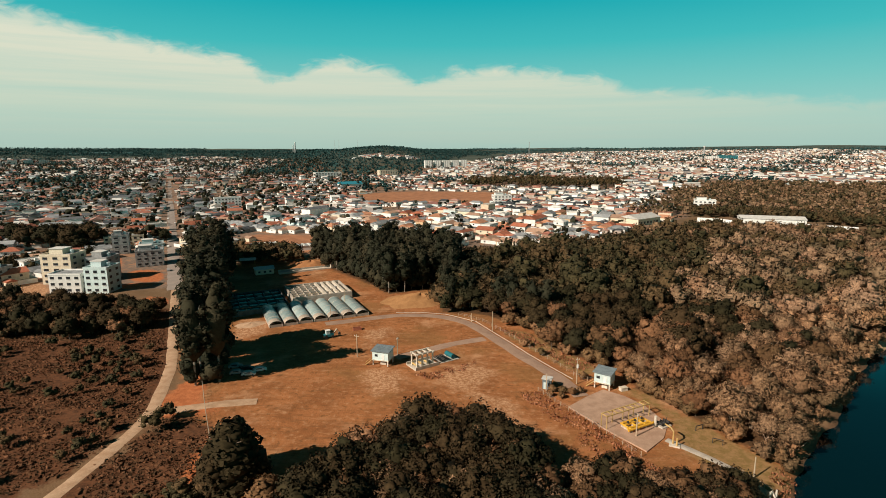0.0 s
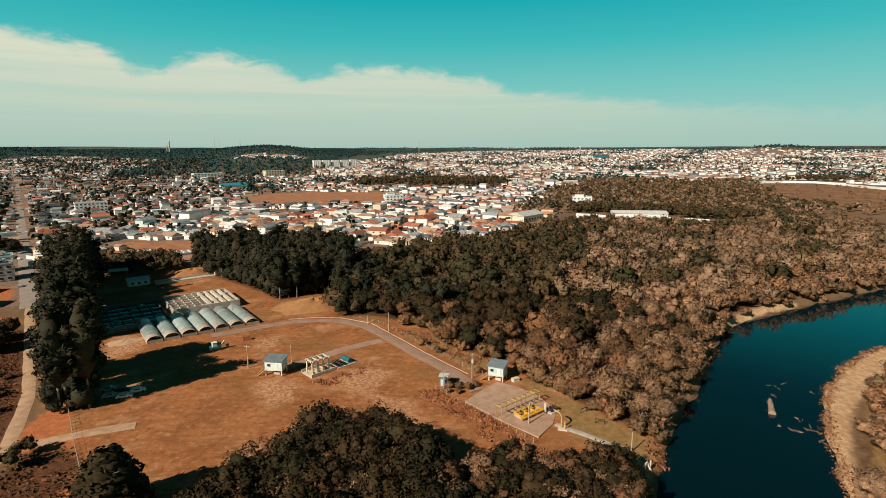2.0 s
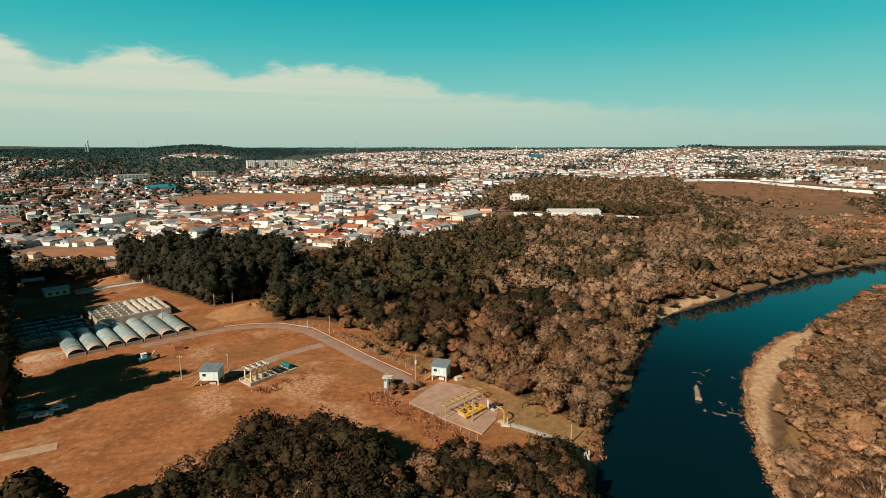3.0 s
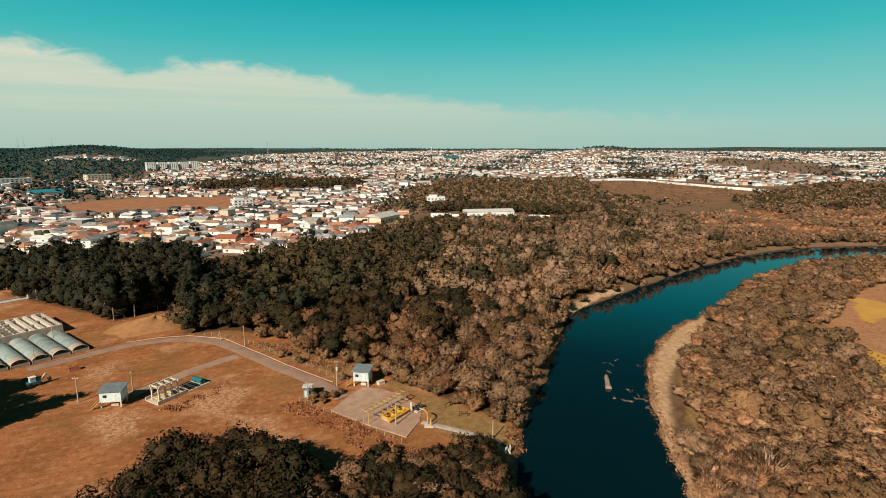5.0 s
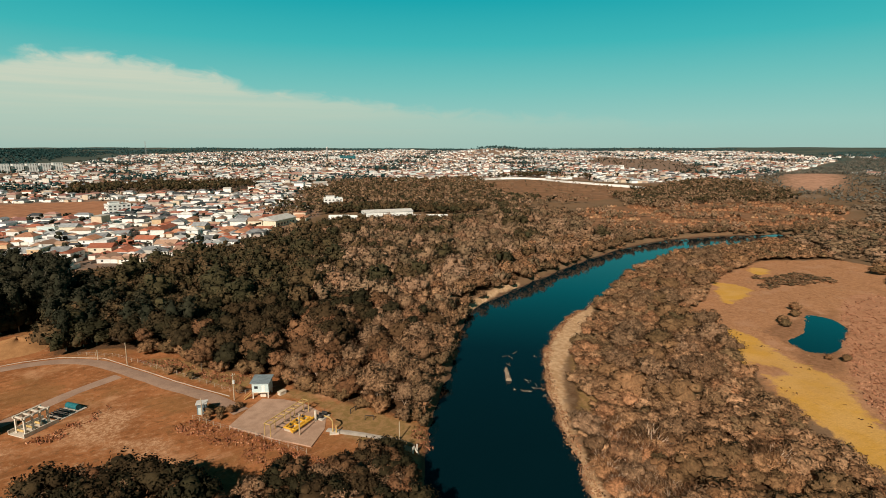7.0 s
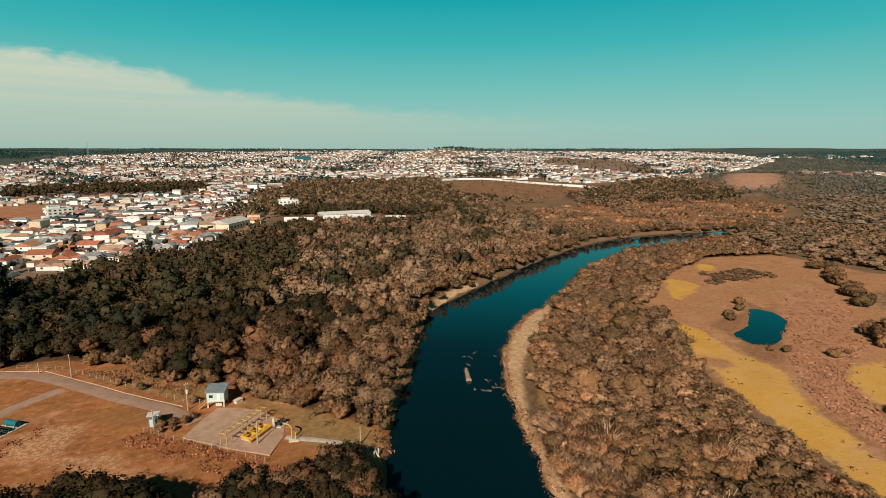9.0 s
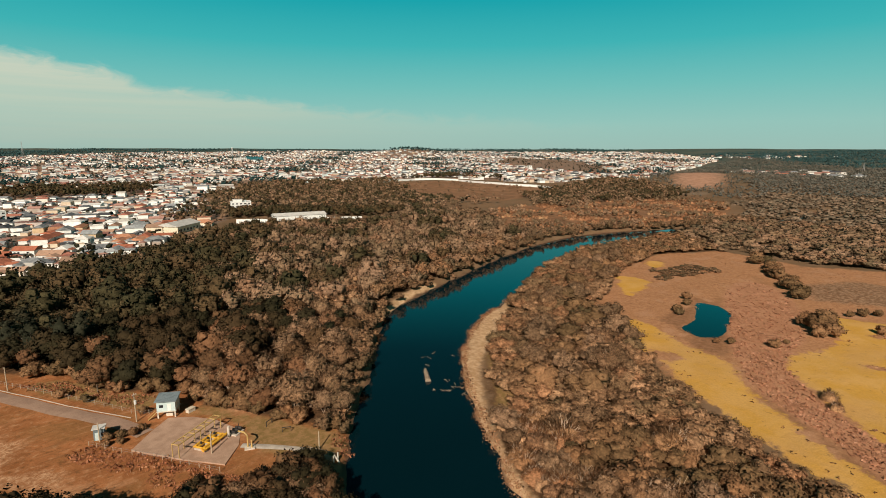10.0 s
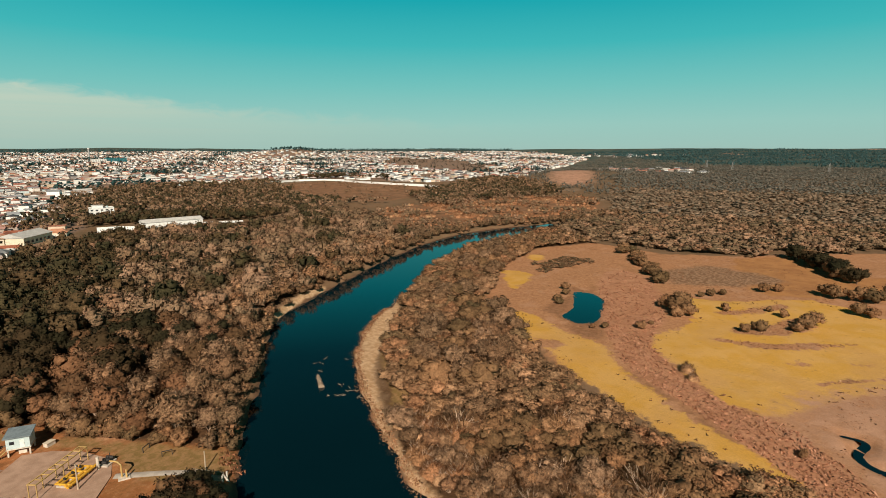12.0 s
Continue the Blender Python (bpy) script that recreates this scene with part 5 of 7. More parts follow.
def lots(seed):
    """House lots on the street grids of the districts: place and turn."""
    rng = np.random.default_rng(seed)
    allx, ally, allt = [], [], []
    for k, (cx, cy, deg) in enumerate(DISTRICTS):
        t = radians(deg)
        j = np.arange(-70, 71)
        v = np.repeat((j // 2) * 50.0 + (j % 2) * 19.0, 260)
        i = np.tile(np.arange(260), len(j))
        u = (i - 130) * 14.5 + (i // 7) * 9.0
        u, v = u + rng.uniform(-2.2, 2.2, u.shape) - 130, v + rng.uniform(-3.0, 3.0, v.shape)
        ox, oy = (-154, 277) if k == 0 else (cx, cy)
        x, y = ox + u * math.cos(t) - v * math.sin(t), oy + u * math.sin(t) + v * math.cos(t)
        ok = (np.hypot(x, y) < 4300) & (y > 200)
        x, y = x[ok], y[ok]
        ok = heading(x, y) == k
        allx.append(x[ok]), ally.append(y[ok]), allt.append(np.full(ok.sum(), t))
    x, y, t = np.concatenate(allx), np.concatenate(ally), np.concatenate(allt)
    ok = sdist(x, y, TOWN) < -5
    for p in (CREST, LOT, BARE, PARK, FENCEWOOD, BELT, BARE_HILL, HILLWOOD, TOWN_MEADOW, YARD):
        ok &= sdist(x, y, p) > 4
    ok &= (sdist(x, y, WOODEAST) > 4) | (rng.uniform(0, 1, len(x)) < 0.07)
    ok &= (glades(x, y) < 0.5) | (np.hypot(x, y) < 900)
    cross = (x + 154) * UX[0] + (y - 277) * UX[1]          # the main street stays open
    ok &= ((np.abs(cross) > 11) | (y > 1200)) & ~((y < 350) & (x > -140) & (x < 60)) & ~((x < -165) & (x > -236) & (y < 350))
    r = np.hypot(x, y)
    patch = ripple(x, y, 120, 3) + 0.6 * ripple(x, y, 45, 8)
    ok &= rng.uniform(0, 1, len(x)) < np.where(r < 800, 0.88, np.where(r < 2000, 0.66, 0.46)) * np.where(patch > 0.72, 0.15, 1.0)
    return x[ok], y[ok], t[ok]


def gable_soup(x, y, w, d, h, rise, turn, hip):
    """Walls and roofs of many houses as quads: n x 9 x 4 x 3 (four walls, two gables, two slopes and a fascia strip)."""
    n = len(x)
    z = height(x, y)
    c, s = np.cos(turn), np.sin(turn)

    def pt(a, b, zz):
        return np.stack([x + a * c - b * s, y + a * s + b * c, z + zz], -1)

    e = 0.5
    W, D = w / 2, d / 2
    lo, hi = -0.5 * np.ones(n), h
    A, B, C, E = pt(-W, -D, lo), pt(W, -D, lo), pt(W, D, lo), pt(-W, D, lo)
    a, b, cc, ee = pt(-W, -D, hi), pt(W, -D, hi), pt(W, D, hi), pt(-W, D, hi)
    inset = hip * D
    r0, r1 = pt(-W - e + inset, 0 * x, hi + rise), pt(W + e - inset, 0 * x, hi + rise)
    oa, ob, oc, oe = pt(-W - e, -D - e, hi - 0.1), pt(W + e, -D - e, hi - 0.1), pt(W + e, D + e, hi - 0.1), pt(-W - e, D + e, hi - 0.1)
    g0, g1 = pt(-W - (e - 0.02) + inset, 0 * x, hi + rise - 0.05), pt(W + (e - 0.02) - inset, 0 * x, hi + rise - 0.05)
    walls = [(A, B, b, a), (B, C, cc, b), (C, E, ee, cc), (E, A, a, ee)]
    ends = [(oe, oa, r0, r0 + 0.001), (ob, oc, r1, r1 + 0.001)]
    roof = [(oa, ob, r1, r0), (oc, oe, r0, r1)]
    return np.stack([np.stack(q, 1) for q in walls + ends + roof], 1)


def wall_roof_material(name, stops):
    m, nt, bs = blank(name, 0.8, 0.2)
    at = nd(nt, "ShaderNodeAttribute")
    at.attribute_name = "tint"
    pos = nt.nodes.new("ShaderNodeNewGeometry").outputs["Position"]
    n = nd(nt, "ShaderNodeTexNoise", Vector=pos, Scale=0.35, Detail=4.0)
    k = mathn(nt, "MULTIPLY_ADD", n.outputs[0], 0.6, 0.68)
    col = mix(nt, 1.0, ramp(nt, at.outputs["Fac"], stops, "CONSTANT"), nd(nt, "ShaderNodeCombineColor", i0=k, i1=k, i2=k).outputs[0], "MULTIPLY")
    nt.links.new(col, bs.inputs["Base Color"])
    return m


FAR_WALL = wall_roof_material("far_house_walls", [(0.0, (0.78, 0.71, 0.61)), (0.12, (0.40, 0.32, 0.26)), (0.24, (0.86, 0.83, 0.77)), (0.40, (0.64, 0.50, 0.36)), (0.50, (0.84, 0.80, 0.73)), (0.64, (0.30, 0.27, 0.25)), (0.72, (0.88, 0.86, 0.81)), (0.86, (0.58, 0.65, 0.63)), (0.93, (0.50, 0.43, 0.38))])
FAR_ROOF = wall_roof_material("far_house_roofs", [(0.0, (0.36, 0.145, 0.10)), (0.12, (0.42, 0.23, 0.18)), (0.24, (0.13, 0.135, 0.14)), (0.36, (0.50, 0.46, 0.40)), (0.46, (0.40, 0.15, 0.09)), (0.56, (0.06, 0.062, 0.066)), (0.68, (0.72, 0.69, 0.64)), (0.78, (0.26, 0.265, 0.27)), (0.88, (0.22, 0.10, 0.08)), (0.95, (0.62, 0.58, 0.52))])


def stuff_houses(name, x, y, t, seed, size=1.0, label="crowded low houses with red, grey and pale roofs"):
    rng = np.random.default_rng(seed)
    n = len(x)
    big = rng.uniform(0, 1, n) < 0.06
    w, d = rng.uniform(9, 16, n) * np.where(big, 1.8, 1), rng.uniform(7, 11.5, n) * np.where(big, 1.5, 1)
    h = np.where(rng.uniform(0, 1, n) < 0.35, rng.uniform(5.0, 6.6, n), rng.uniform(2.8, 3.6, n))
    h = np.where(rng.uniform(0, 1, n) < 0.014, rng.uniform(7.5, 11, n), h)
    w, d, h = w * size, d * size, np.minimum(h, 3.2) * 0.95 if size < 1 else h
    rise = np.where(rng.uniform(0, 1, n) < 0.25, 0.3, rng.uniform(1.2, 2.4, n)) * size
    turn = t + rng.integers(0, 2, n) * math.pi / 2 + rng.normal(0, 0.03, n)
    q = gable_soup(x, y, w, d, h, rise, turn, np.where(rng.uniform(0, 1, n) < 0.4, 0.9, 0.0))
    shade = rng.uniform(0, 1, n)
    shade = np.where((x < -180) & (rng.uniform(0, 1, n) < 0.25), rng.choice([0.05, 0.15, 0.3, 0.36, 0.65, 0.7, 0.95], n), shade)   # duller roofs in the west
    tint = np.repeat(shade, q.shape[1] * 4)
    slots = np.tile([0, 0, 0, 0, 1, 1, 1, 1], n)
    q = q.reshape(-1, 4, 3)
    me = sheet_mesh(name, q.reshape(-1, 3), np.arange(len(q) * 4).reshape(-1, 4), [FAR_WALL, FAR_ROOF], slots, [("tint", tint)])
    tagged(new(name, me), label, "houses", kind="stuff")


def part(name, bm, mat, parent, label=""):
    """Links a bmesh as one mesh object under a thing."""
    me = bpy.data.meshes.new(name)
    bm.to_mesh(me)
    bm.free()
    me.materials.append(mat)
    ob = new(name, me)
    ob.parent = parent
    if label:
        ob["label"] = label
    return ob


def box(bm, x, y, z, sx, sy, sz, turn=0.0):
    """A box whose base centre is x, y, z."""
    m = Matrix.Translation((x, y, z + sz / 2)) @ Matrix.Rotation(turn, 4, "Z") @ Matrix.Diagonal((sx, sy, sz, 1))
    bmesh.ops.create_cube(bm, size=1.0, matrix=m)
    return bm


def rod(bm, p, q, r, n=8, r2=None):
    p, q = Vector(p), Vector(q)
    d = q - p
    m = Matrix.Translation((p + q) / 2) @ d.to_track_quat("Z", "Y").to_matrix().to_4x4()
    bmesh.ops.create_cone(bm, cap_ends=True, segments=n, radius1=r, radius2=r if r2 is None else r2, depth=d.length, matrix=m)
    return bm


def B():
    return bmesh.new()


def thing(name, x, y, turn, label, cat, group="", z=None):
    ob = tagged(new(name), label, cat, group)
    ob.matrix_world = Matrix.Translation((x, y, float(height(x, y)) if z is None else z)) @ Matrix.Rotation(turn, 4, "Z")
    return ob


def prism(bm, w, d, z, rise, over=0.5, thick=0.14, hip=0.0):
    """A pitched roof of some thickness, ridge along x."""
    W, D, i = w / 2 + over, d / 2 + over, hip * (d / 2)
    lo = [(-W, -D, z), (W, -D, z), (W, D, z), (-W, D, z)]
    rg = [(-W + i, 0, z + rise), (W - i, 0, z + rise)]
    v = [bm.verts.new(p) for p in lo + rg]
    u = [bm.verts.new((p[0], p[1], p[2] - thick)) for p in lo]
    for f in ((v[0], v[1], v[5], v[4]), (v[2], v[3], v[4], v[5]), (v[3], v[0], v[4]), (v[1], v[2], v[5]), (u[0], u[3], u[2], u[1]), (u[0], u[1], v[1], v[0]), (u[1], u[2], v[2], v[1]), (u[2], u[3], v[3], v[2]), (u[3], u[0], v[0], v[3])):
        bm.faces.new(f)
    return bm


def house(x, y, w, d, storeys, style, turn, wall, roof, label, group="houses of the town", rng=None):
    rng = rng or np.random.default_rng(int(abs(x * 7 + y * 3)))
    h = 2.9 * storeys + 0.2
    t = thing("house", x, y, turn, label, "house", group)
    part("wall", box(B(), 0, 0, -0.6, w, d, h + 0.6), wall, t)
    if style == "flat":
        bm = box(B(), 0, 0, h, w + 0.3, d + 0.3, 0.25)
        for sx, sy, ww, dd in ((0, -d / 2, w + 0.3, 0.2), (0, d / 2, w + 0.3, 0.2), (-w / 2, 0, 0.2, d - 0.3), (w / 2, 0, 0.2, d - 0.3)):
            box(bm, sx, sy, h + 0.252, ww, dd, 0.5)
        part("roof", bm, roof, t)
        if rng.uniform() < 0.6:
            bm = box(B(), w * 0.2, d * 0.15, h + 0.25, 1.8, 1.8, 1.5)
            part("water_tank", bm, M_PALEROOF, t)
    else:
        part("roof", prism(B(), w, d, h, (0.17 if style == "low" else 0.24) * d, hip=1.0 if style == "hip" else 0.0), roof, t)
        if style == "gable":
            bm = B()
            for s in (-1, 1):
                rise = 0.24 * d
                v = [bm.verts.new(p) for p in ((s * (w / 2), -d / 2, h - 0.1), (s * (w / 2), d / 2, h - 0.1), (s * (w / 2), 0, h + rise * 0.86))]
                bm.faces.new(v if s > 0 else v[::-1])
            part("gable", bm, wall, t)
    side = rng.choice((-1, 1))
    ww, wd, wh = w * rng.uniform(0.35, 0.5), d * rng.uniform(0.45, 0.7), min(h, 2.9)
    part("wing", box(B(), side * (w - ww) / 2, -(d + wd) / 2 + 0.3, -0.6, ww, wd, wh + 0.6), wall, t)
    bm = prism(B(), wd, ww, wh, 0.2 * ww, over=0.35)
    bmesh.ops.rotate(bm, verts=bm.verts, cent=(0, 0, 0), matrix=Matrix.Rotation(math.pi / 2, 3, "Z"))
    bmesh.ops.translate(bm, verts=bm.verts, vec=(side * (w - ww) / 2, -(d + wd) / 2 + 0.3, 0.02))
    part("wing_roof", bm, roof, t)
    if math.hypot(x, y) > 500:
        return t
    for s in range(storeys):
        for k in range(2):
            part("window", box(B(), (k - 0.5) * w / 2.4, -d / 2 - 0.01, s * 2.9 + 1.0, 1.3, 0.08, 1.15), M_DARK, t)
        part("window", box(B(), -w / 2 - 0.01, d * 0.12, s * 2.9 + 1.0, 0.08, 1.3, 1.15), M_DARK, t)
    return t


tx, ty, tt = lots(50)
order = np.argsort(np.hypot(tx, ty))
tx, ty, tt = tx[order], ty[order], tt[order]
M_TERRA = surface("faded_roof_tile", (0.42, 0.255, 0.17), (0.33, 0.20, 0.135), 2.0, vary=0.25)
M_OCHRE = surface("ochre_paint", (0.62, 0.44, 0.27), (0.52, 0.36, 0.21), 1.5)
ROOFS = [(M_REDTILE, "red tiled"), (M_TERRA, "faded tiled"), (M_FIBRE, "grey fibre-cement"), (M_PALEROOF, "pale sheet"), (M_ORANGETILE, "orange tiled"), (M_FIBRE, "grey fibre-cement")]
WALLS = [(M_WHITE, "white"), (M_CREAM, "cream"), (M_OCHRE, "ochre"), (M_PALEBLUE, "pale green")]
rng1 = np.random.default_rng(77)
NEAR_HOUSES = 240
for k in range(min(NEAR_HOUSES, len(tx))):
    west = tx[k] < -120
    (roof, rw), (wall, ww) = ROOFS[rng1.choice([0, 2, 2, 1, 5]) if west else rng1.choice(6, p=[0.26, 0.2, 0.12, 0.1, 0.22, 0.1])], WALLS[rng1.choice([0, 0, 1, 0, 2, 3], p=[0.3, 0.2, 0.22, 0.08, 0.13, 0.07])]
    style = ("gable", "hip", "low", "flat")[rng1.choice(4, p=[0.5, 0.14, 0.24, 0.12])]
    if style == "flat":
        roof, rw = M_PALEROOF, "flat pale"
    st = 2 if rng1.uniform() < 0.35 else 1
    house(tx[k], ty[k], rng1.uniform(10.0, 16.5), rng1.uniform(7.5, 11.5), st, style, tt[k] + math.pi / 2 * rng1.integers(0, 2) + rng1.normal(0, 0.05), wall, roof, f"{ww} {'two' if st == 2 else 'single'}-storey house with a {rw} roof", rng=rng1)
mid_n = 1700
stuff_houses("town_houses", tx[NEAR_HOUSES:mid_n], ty[NEAR_HOUSES:mid_n], tt[NEAR_HOUSES:mid_n], 51)
rngv = np.random.default_rng(58)
vx, vy = np.concatenate([rngv.normal(3100, 160, 45), rngv.normal(1670, 70, 34)]), np.concatenate([rngv.normal(900, 110, 45), rngv.normal(390, 70, 34)])
vx, vy = np.concatenate([vx, rngv.uniform(-430, -185, 60)]), np.concatenate([vy, rngv.uniform(2140, 2250, 60)])
stuff_houses("far_hamlet", vx, vy, rngv.uniform(0, 1.5, len(vx)), 59, 1.4)
rngs = np.random.default_rng(66)
ai = rngs.integers(0, mid_n, 3200)
ax_, ay_ = tx[ai] + rngs.normal(0, 7.5, len(ai)), ty[ai] + rngs.normal(0, 7.5, len(ai))
ok = (np.abs((ax_ + 154) * UX[0] + (ay_ - 277) * UX[1]) > 9) & (sdist(ax_, ay_, BARE) > 5) & (sdist(ax_, ay_, LOT) > 4)
ax_, ay_, ai = ax_[ok], ay_[ok], ai[ok]
stuff_houses("town_annexes", ax_, ay_, tt[ai], 67, 0.5, "sheds and lean-tos crowded between the houses")
stuff_houses("far_town", tx[mid_n:], ty[mid_n:], tt[mid_n:], 52)
# low white and grey walls between the lots
def garden_walls(x, y, t, seed):
    rng = np.random.default_rng(seed)
    quads, tint = [], []
    for k, (a, b, w, d) in enumerate(((-7.2, 0, 0.18, 17), (0, 8.6, 14, 0.18), (7.0, 1.5, 0.18, 14), (0, -9.4, 12, 0.18))):
        pick = rng.uniform(0, 1, len(x)) < (0.85, 0.7, 0.45, 0.6)[k]
        cx, cy, c, sn, h = x[pick], y[pick], np.cos(t[pick]), np.sin(t[pick]), rng.uniform(1.6, 2.6, pick.sum())
        z = height(cx, cy)

        def pt(u, v, zz):
            return np.stack([cx + (a + u * w / 2) * c - (b + v * d / 2) * sn, cy + (a + u * w / 2) * sn + (b + v * d / 2) * c, z + zz], -1)

        lo, hi = [pt(u, v, -0.6 + 0 * h) for u, v in ((-1, -1), (1, -1), (1, 1), (-1, 1))], [pt(u, v, h) for u, v in ((-1, -1), (1, -1), (1, 1), (-1, 1))]
        faces = [(lo[i], lo[(i + 1) % 4], hi[(i + 1) % 4], hi[i]) for i in range(4)] + [tuple(hi)]
        quads.append(np.stack([np.stack(f, 1) for f in faces], 1).reshape(-1, 4, 3))
        tint.append(np.repeat(rng.uniform(0, 1, len(cx)), 20))
    q = np.concatenate(quads)
    me = sheet_mesh("garden_walls", q.reshape(-1, 3), np.arange(len(q) * 4).reshape(-1, 4), [FAR_WALL], None, [("tint", np.concatenate(tint))])
    tagged(new("garden_walls", me), "low white and grey walls between the gardens", "walls", kind="stuff")


garden_walls(tx[:1300], ty[:1300], tt[:1300], 68)
rngs = np.random.default_rng(69)
ai = rngs.integers(0, 900, 1500)
ax_, ay_ = tx[ai] + rngs.normal(0, 8.0, len(ai)), ty[ai] + rngs.normal(0, 8.0, len(ai))
ok = (np.abs((ax_ + 154) * UX[0] + (ay_ - 277) * UX[1]) > 9) & (sdist(ax_, ay_, BARE) > 5) & (sdist(ax_, ay_, LOT) > 4) & (sdist(ax_, ay_, TOWN) < -2)
stuff_houses("town_annexes", ax_[ok], ay_[ok], tt[ai][ok], 70, 0.62, "outhouses and garages in the near gardens")
# trees in gardens and streets
gx, gy = spread(TOWN, 19, 53, keep=lambda x, y, r: (np.hypot(x, y) < 2700) & (y > 345) & (sdist(x, y, BARE) > 0) & (sdist(x, y, LOT) > 0) & (r.uniform(0, 1, x.shape) < np.where(x < -170, 0.8, np.where(np.hypot(x, y) < 1200, 0.5, 0.32))) & (np.abs((x + 154) * UX[0] + (y - 277) * UX[1]) > 9))
woods("garden_trees", "dark garden trees among the houses", S_EUCA, cl, gx, gy, rng0.choice([0.5, 0.8, 1.3], len(gx), p=[0.4, 0.35, 0.25]) * np.where(gx < -170, 1.3, 1.0), 54)


gx, gy = spread(TOWN, 23, 55, keep=lambda x, y, r: (np.hypot(x, y) > 880) & (np.hypot(x, y) < 3900) & (glades(x, y) > 0.42) & (sdist(x, y, TOWN_MEADOW) > 0))
woods("town_wood", "strips of dark trees between the districts", S_TEALHAZE, cl, gx, gy, 1.5, 56)


def ribbon(name, path, width, mat, lift, label, cat):
    """A road along a path, laid on the ground."""
    pts = []
    for (ax, ay), (bx, by) in zip(path, path[1:]):
        n = max(1, int(math.hypot(bx - ax, by - ay) / 4))
        pts += [(ax + (bx - ax) * i / n, ay + (by - ay) * i / n) for i in range(n)]
    pts.append(path[-1])
    p = np.array(pts)
    for _ in range(3):
        p[1:-1] = (p[:-2] + 2 * p[1:-1] + p[2:]) / 4
    d = np.gradient(p, axis=0)
    d /= np.linalg.norm(d, axis=1, keepdims=True)
    n = np.stack([-d[:, 1], d[:, 0]], 1)
    wob = 1 + 0.06 * np.sin(np.arange(len(p)) * 1.7)
    rows = [p + n * (width / 2 * k * wob)[:, None] for k in (1.0, 0.5, 0.0, -0.5, -1.0)]
    zs = height(p[:, 0], p[:, 1])
    v = [np.stack([q[:, 0], q[:, 1], np.maximum(height(q[:, 0], q[:, 1]), zs - 0.3) + lift * (0.2 if i in (0, 4) else 1)], 1) for i, q in enumerate(rows)]
    v = np.stack(v, 1).reshape(-1, 3)
    i = np.arange(len(p) - 1)[:, None] * 5 + np.arange(4)[None]
    quads = np.stack([i, i + 1, i + 6, i + 5], -1).reshape(-1, 4)
    return tagged(new(name, sheet_mesh(name, v, quads, [mat])), label, cat, kind="structure")


ribbon("road", [(-88, 60), (-84, 97), (-83, 112), (-83, 131), (-95, 164), (-123, 218), (-146, 262)], 3.5, M_DIRT, 0.14, "pale dirt road through dry scrub", "road")
ribbon("road", [(-146, 262), (-154, 277), (-208, 376), (-292, 530), (-487, 887), (-640, 1170)], 7.2, M_STREET, 0.16, "grey town street lined by houses", "road")
ribbon("road", [(-172, 605), (-389, 950), (-991, 2183)], 7.0, M_DIRT, 0.25, "pale street climbing through the town", "road")
ribbon("road", [(-56, 210), (-42, 216), (-29, 223), (-9, 221), (3, 212), (11, 196), (20, 177), (31, 157), (34, 147)], 4.7, M_ASPHALT, 0.12, "greyish paved lane curving across the plant", "road")
ribbon("road", [(8, 194), (-4, 189), (-12, 182), (-23, 175)], 4.2, M_ASPHALT, 0.10, "short paved branch to the pumping hut", "road")
ribbon("road", [(-84, 133), (-70, 138), (-58, 141)], 4.0, M_DIRT, 0.10, "pale track turning into the field", "track")

ribbon("path", [(49.5, 123.5), (53.5, 118.6), (57.0, 115.4), (59.5, 113.0), (61.5, 108.5)], 2.0, M_CONCRETE, 0.14, "narrow pale concrete walk to the river landing", "path")

# ---- the treatment plant ----
def at(t, bmf, name, mat, label=""):
    return part(name, bmf, mat, t, label)


def arch_cover(bm, w, rise, wall, y0, y1, n=10, thick=0.06):
    """A barrel vault along y, standing on low walls."""
    rows = []
    for y in (y0, y1):
        for off in (0, thick):
            rows.append([bm.verts.new((math.cos(math.pi * k / n) * (w / 2 - off), y, wall + math.sin(math.pi * k / n) * (rise - off))) for k in range(n + 1)])
    a, ai, b, bi = rows
    for k in range(n):
        for f in ((a[k], a[k + 1], b[k + 1], b[k]), (ai[k + 1], ai[k], bi[k], bi[k + 1]), (a[k + 1], a[k], ai[k], ai[k + 1]), (b[k], b[k + 1], bi[k + 1], bi[k])):
            bm.faces.new(f)
    return bm


PLANT_TURN = radians(27.2)
PX0, PY0 = -77.0, 203.5
E1, E2 = (math.cos(PLANT_TURN), math.sin(PLANT_TURN)), (-math.sin(PLANT_TURN), math.cos(PLANT_TURN))


def plant_xy(u, v):
    return PX0 + u * E1[0] + v * E2[0], PY0 + u * E1[1] + v * E2[1]


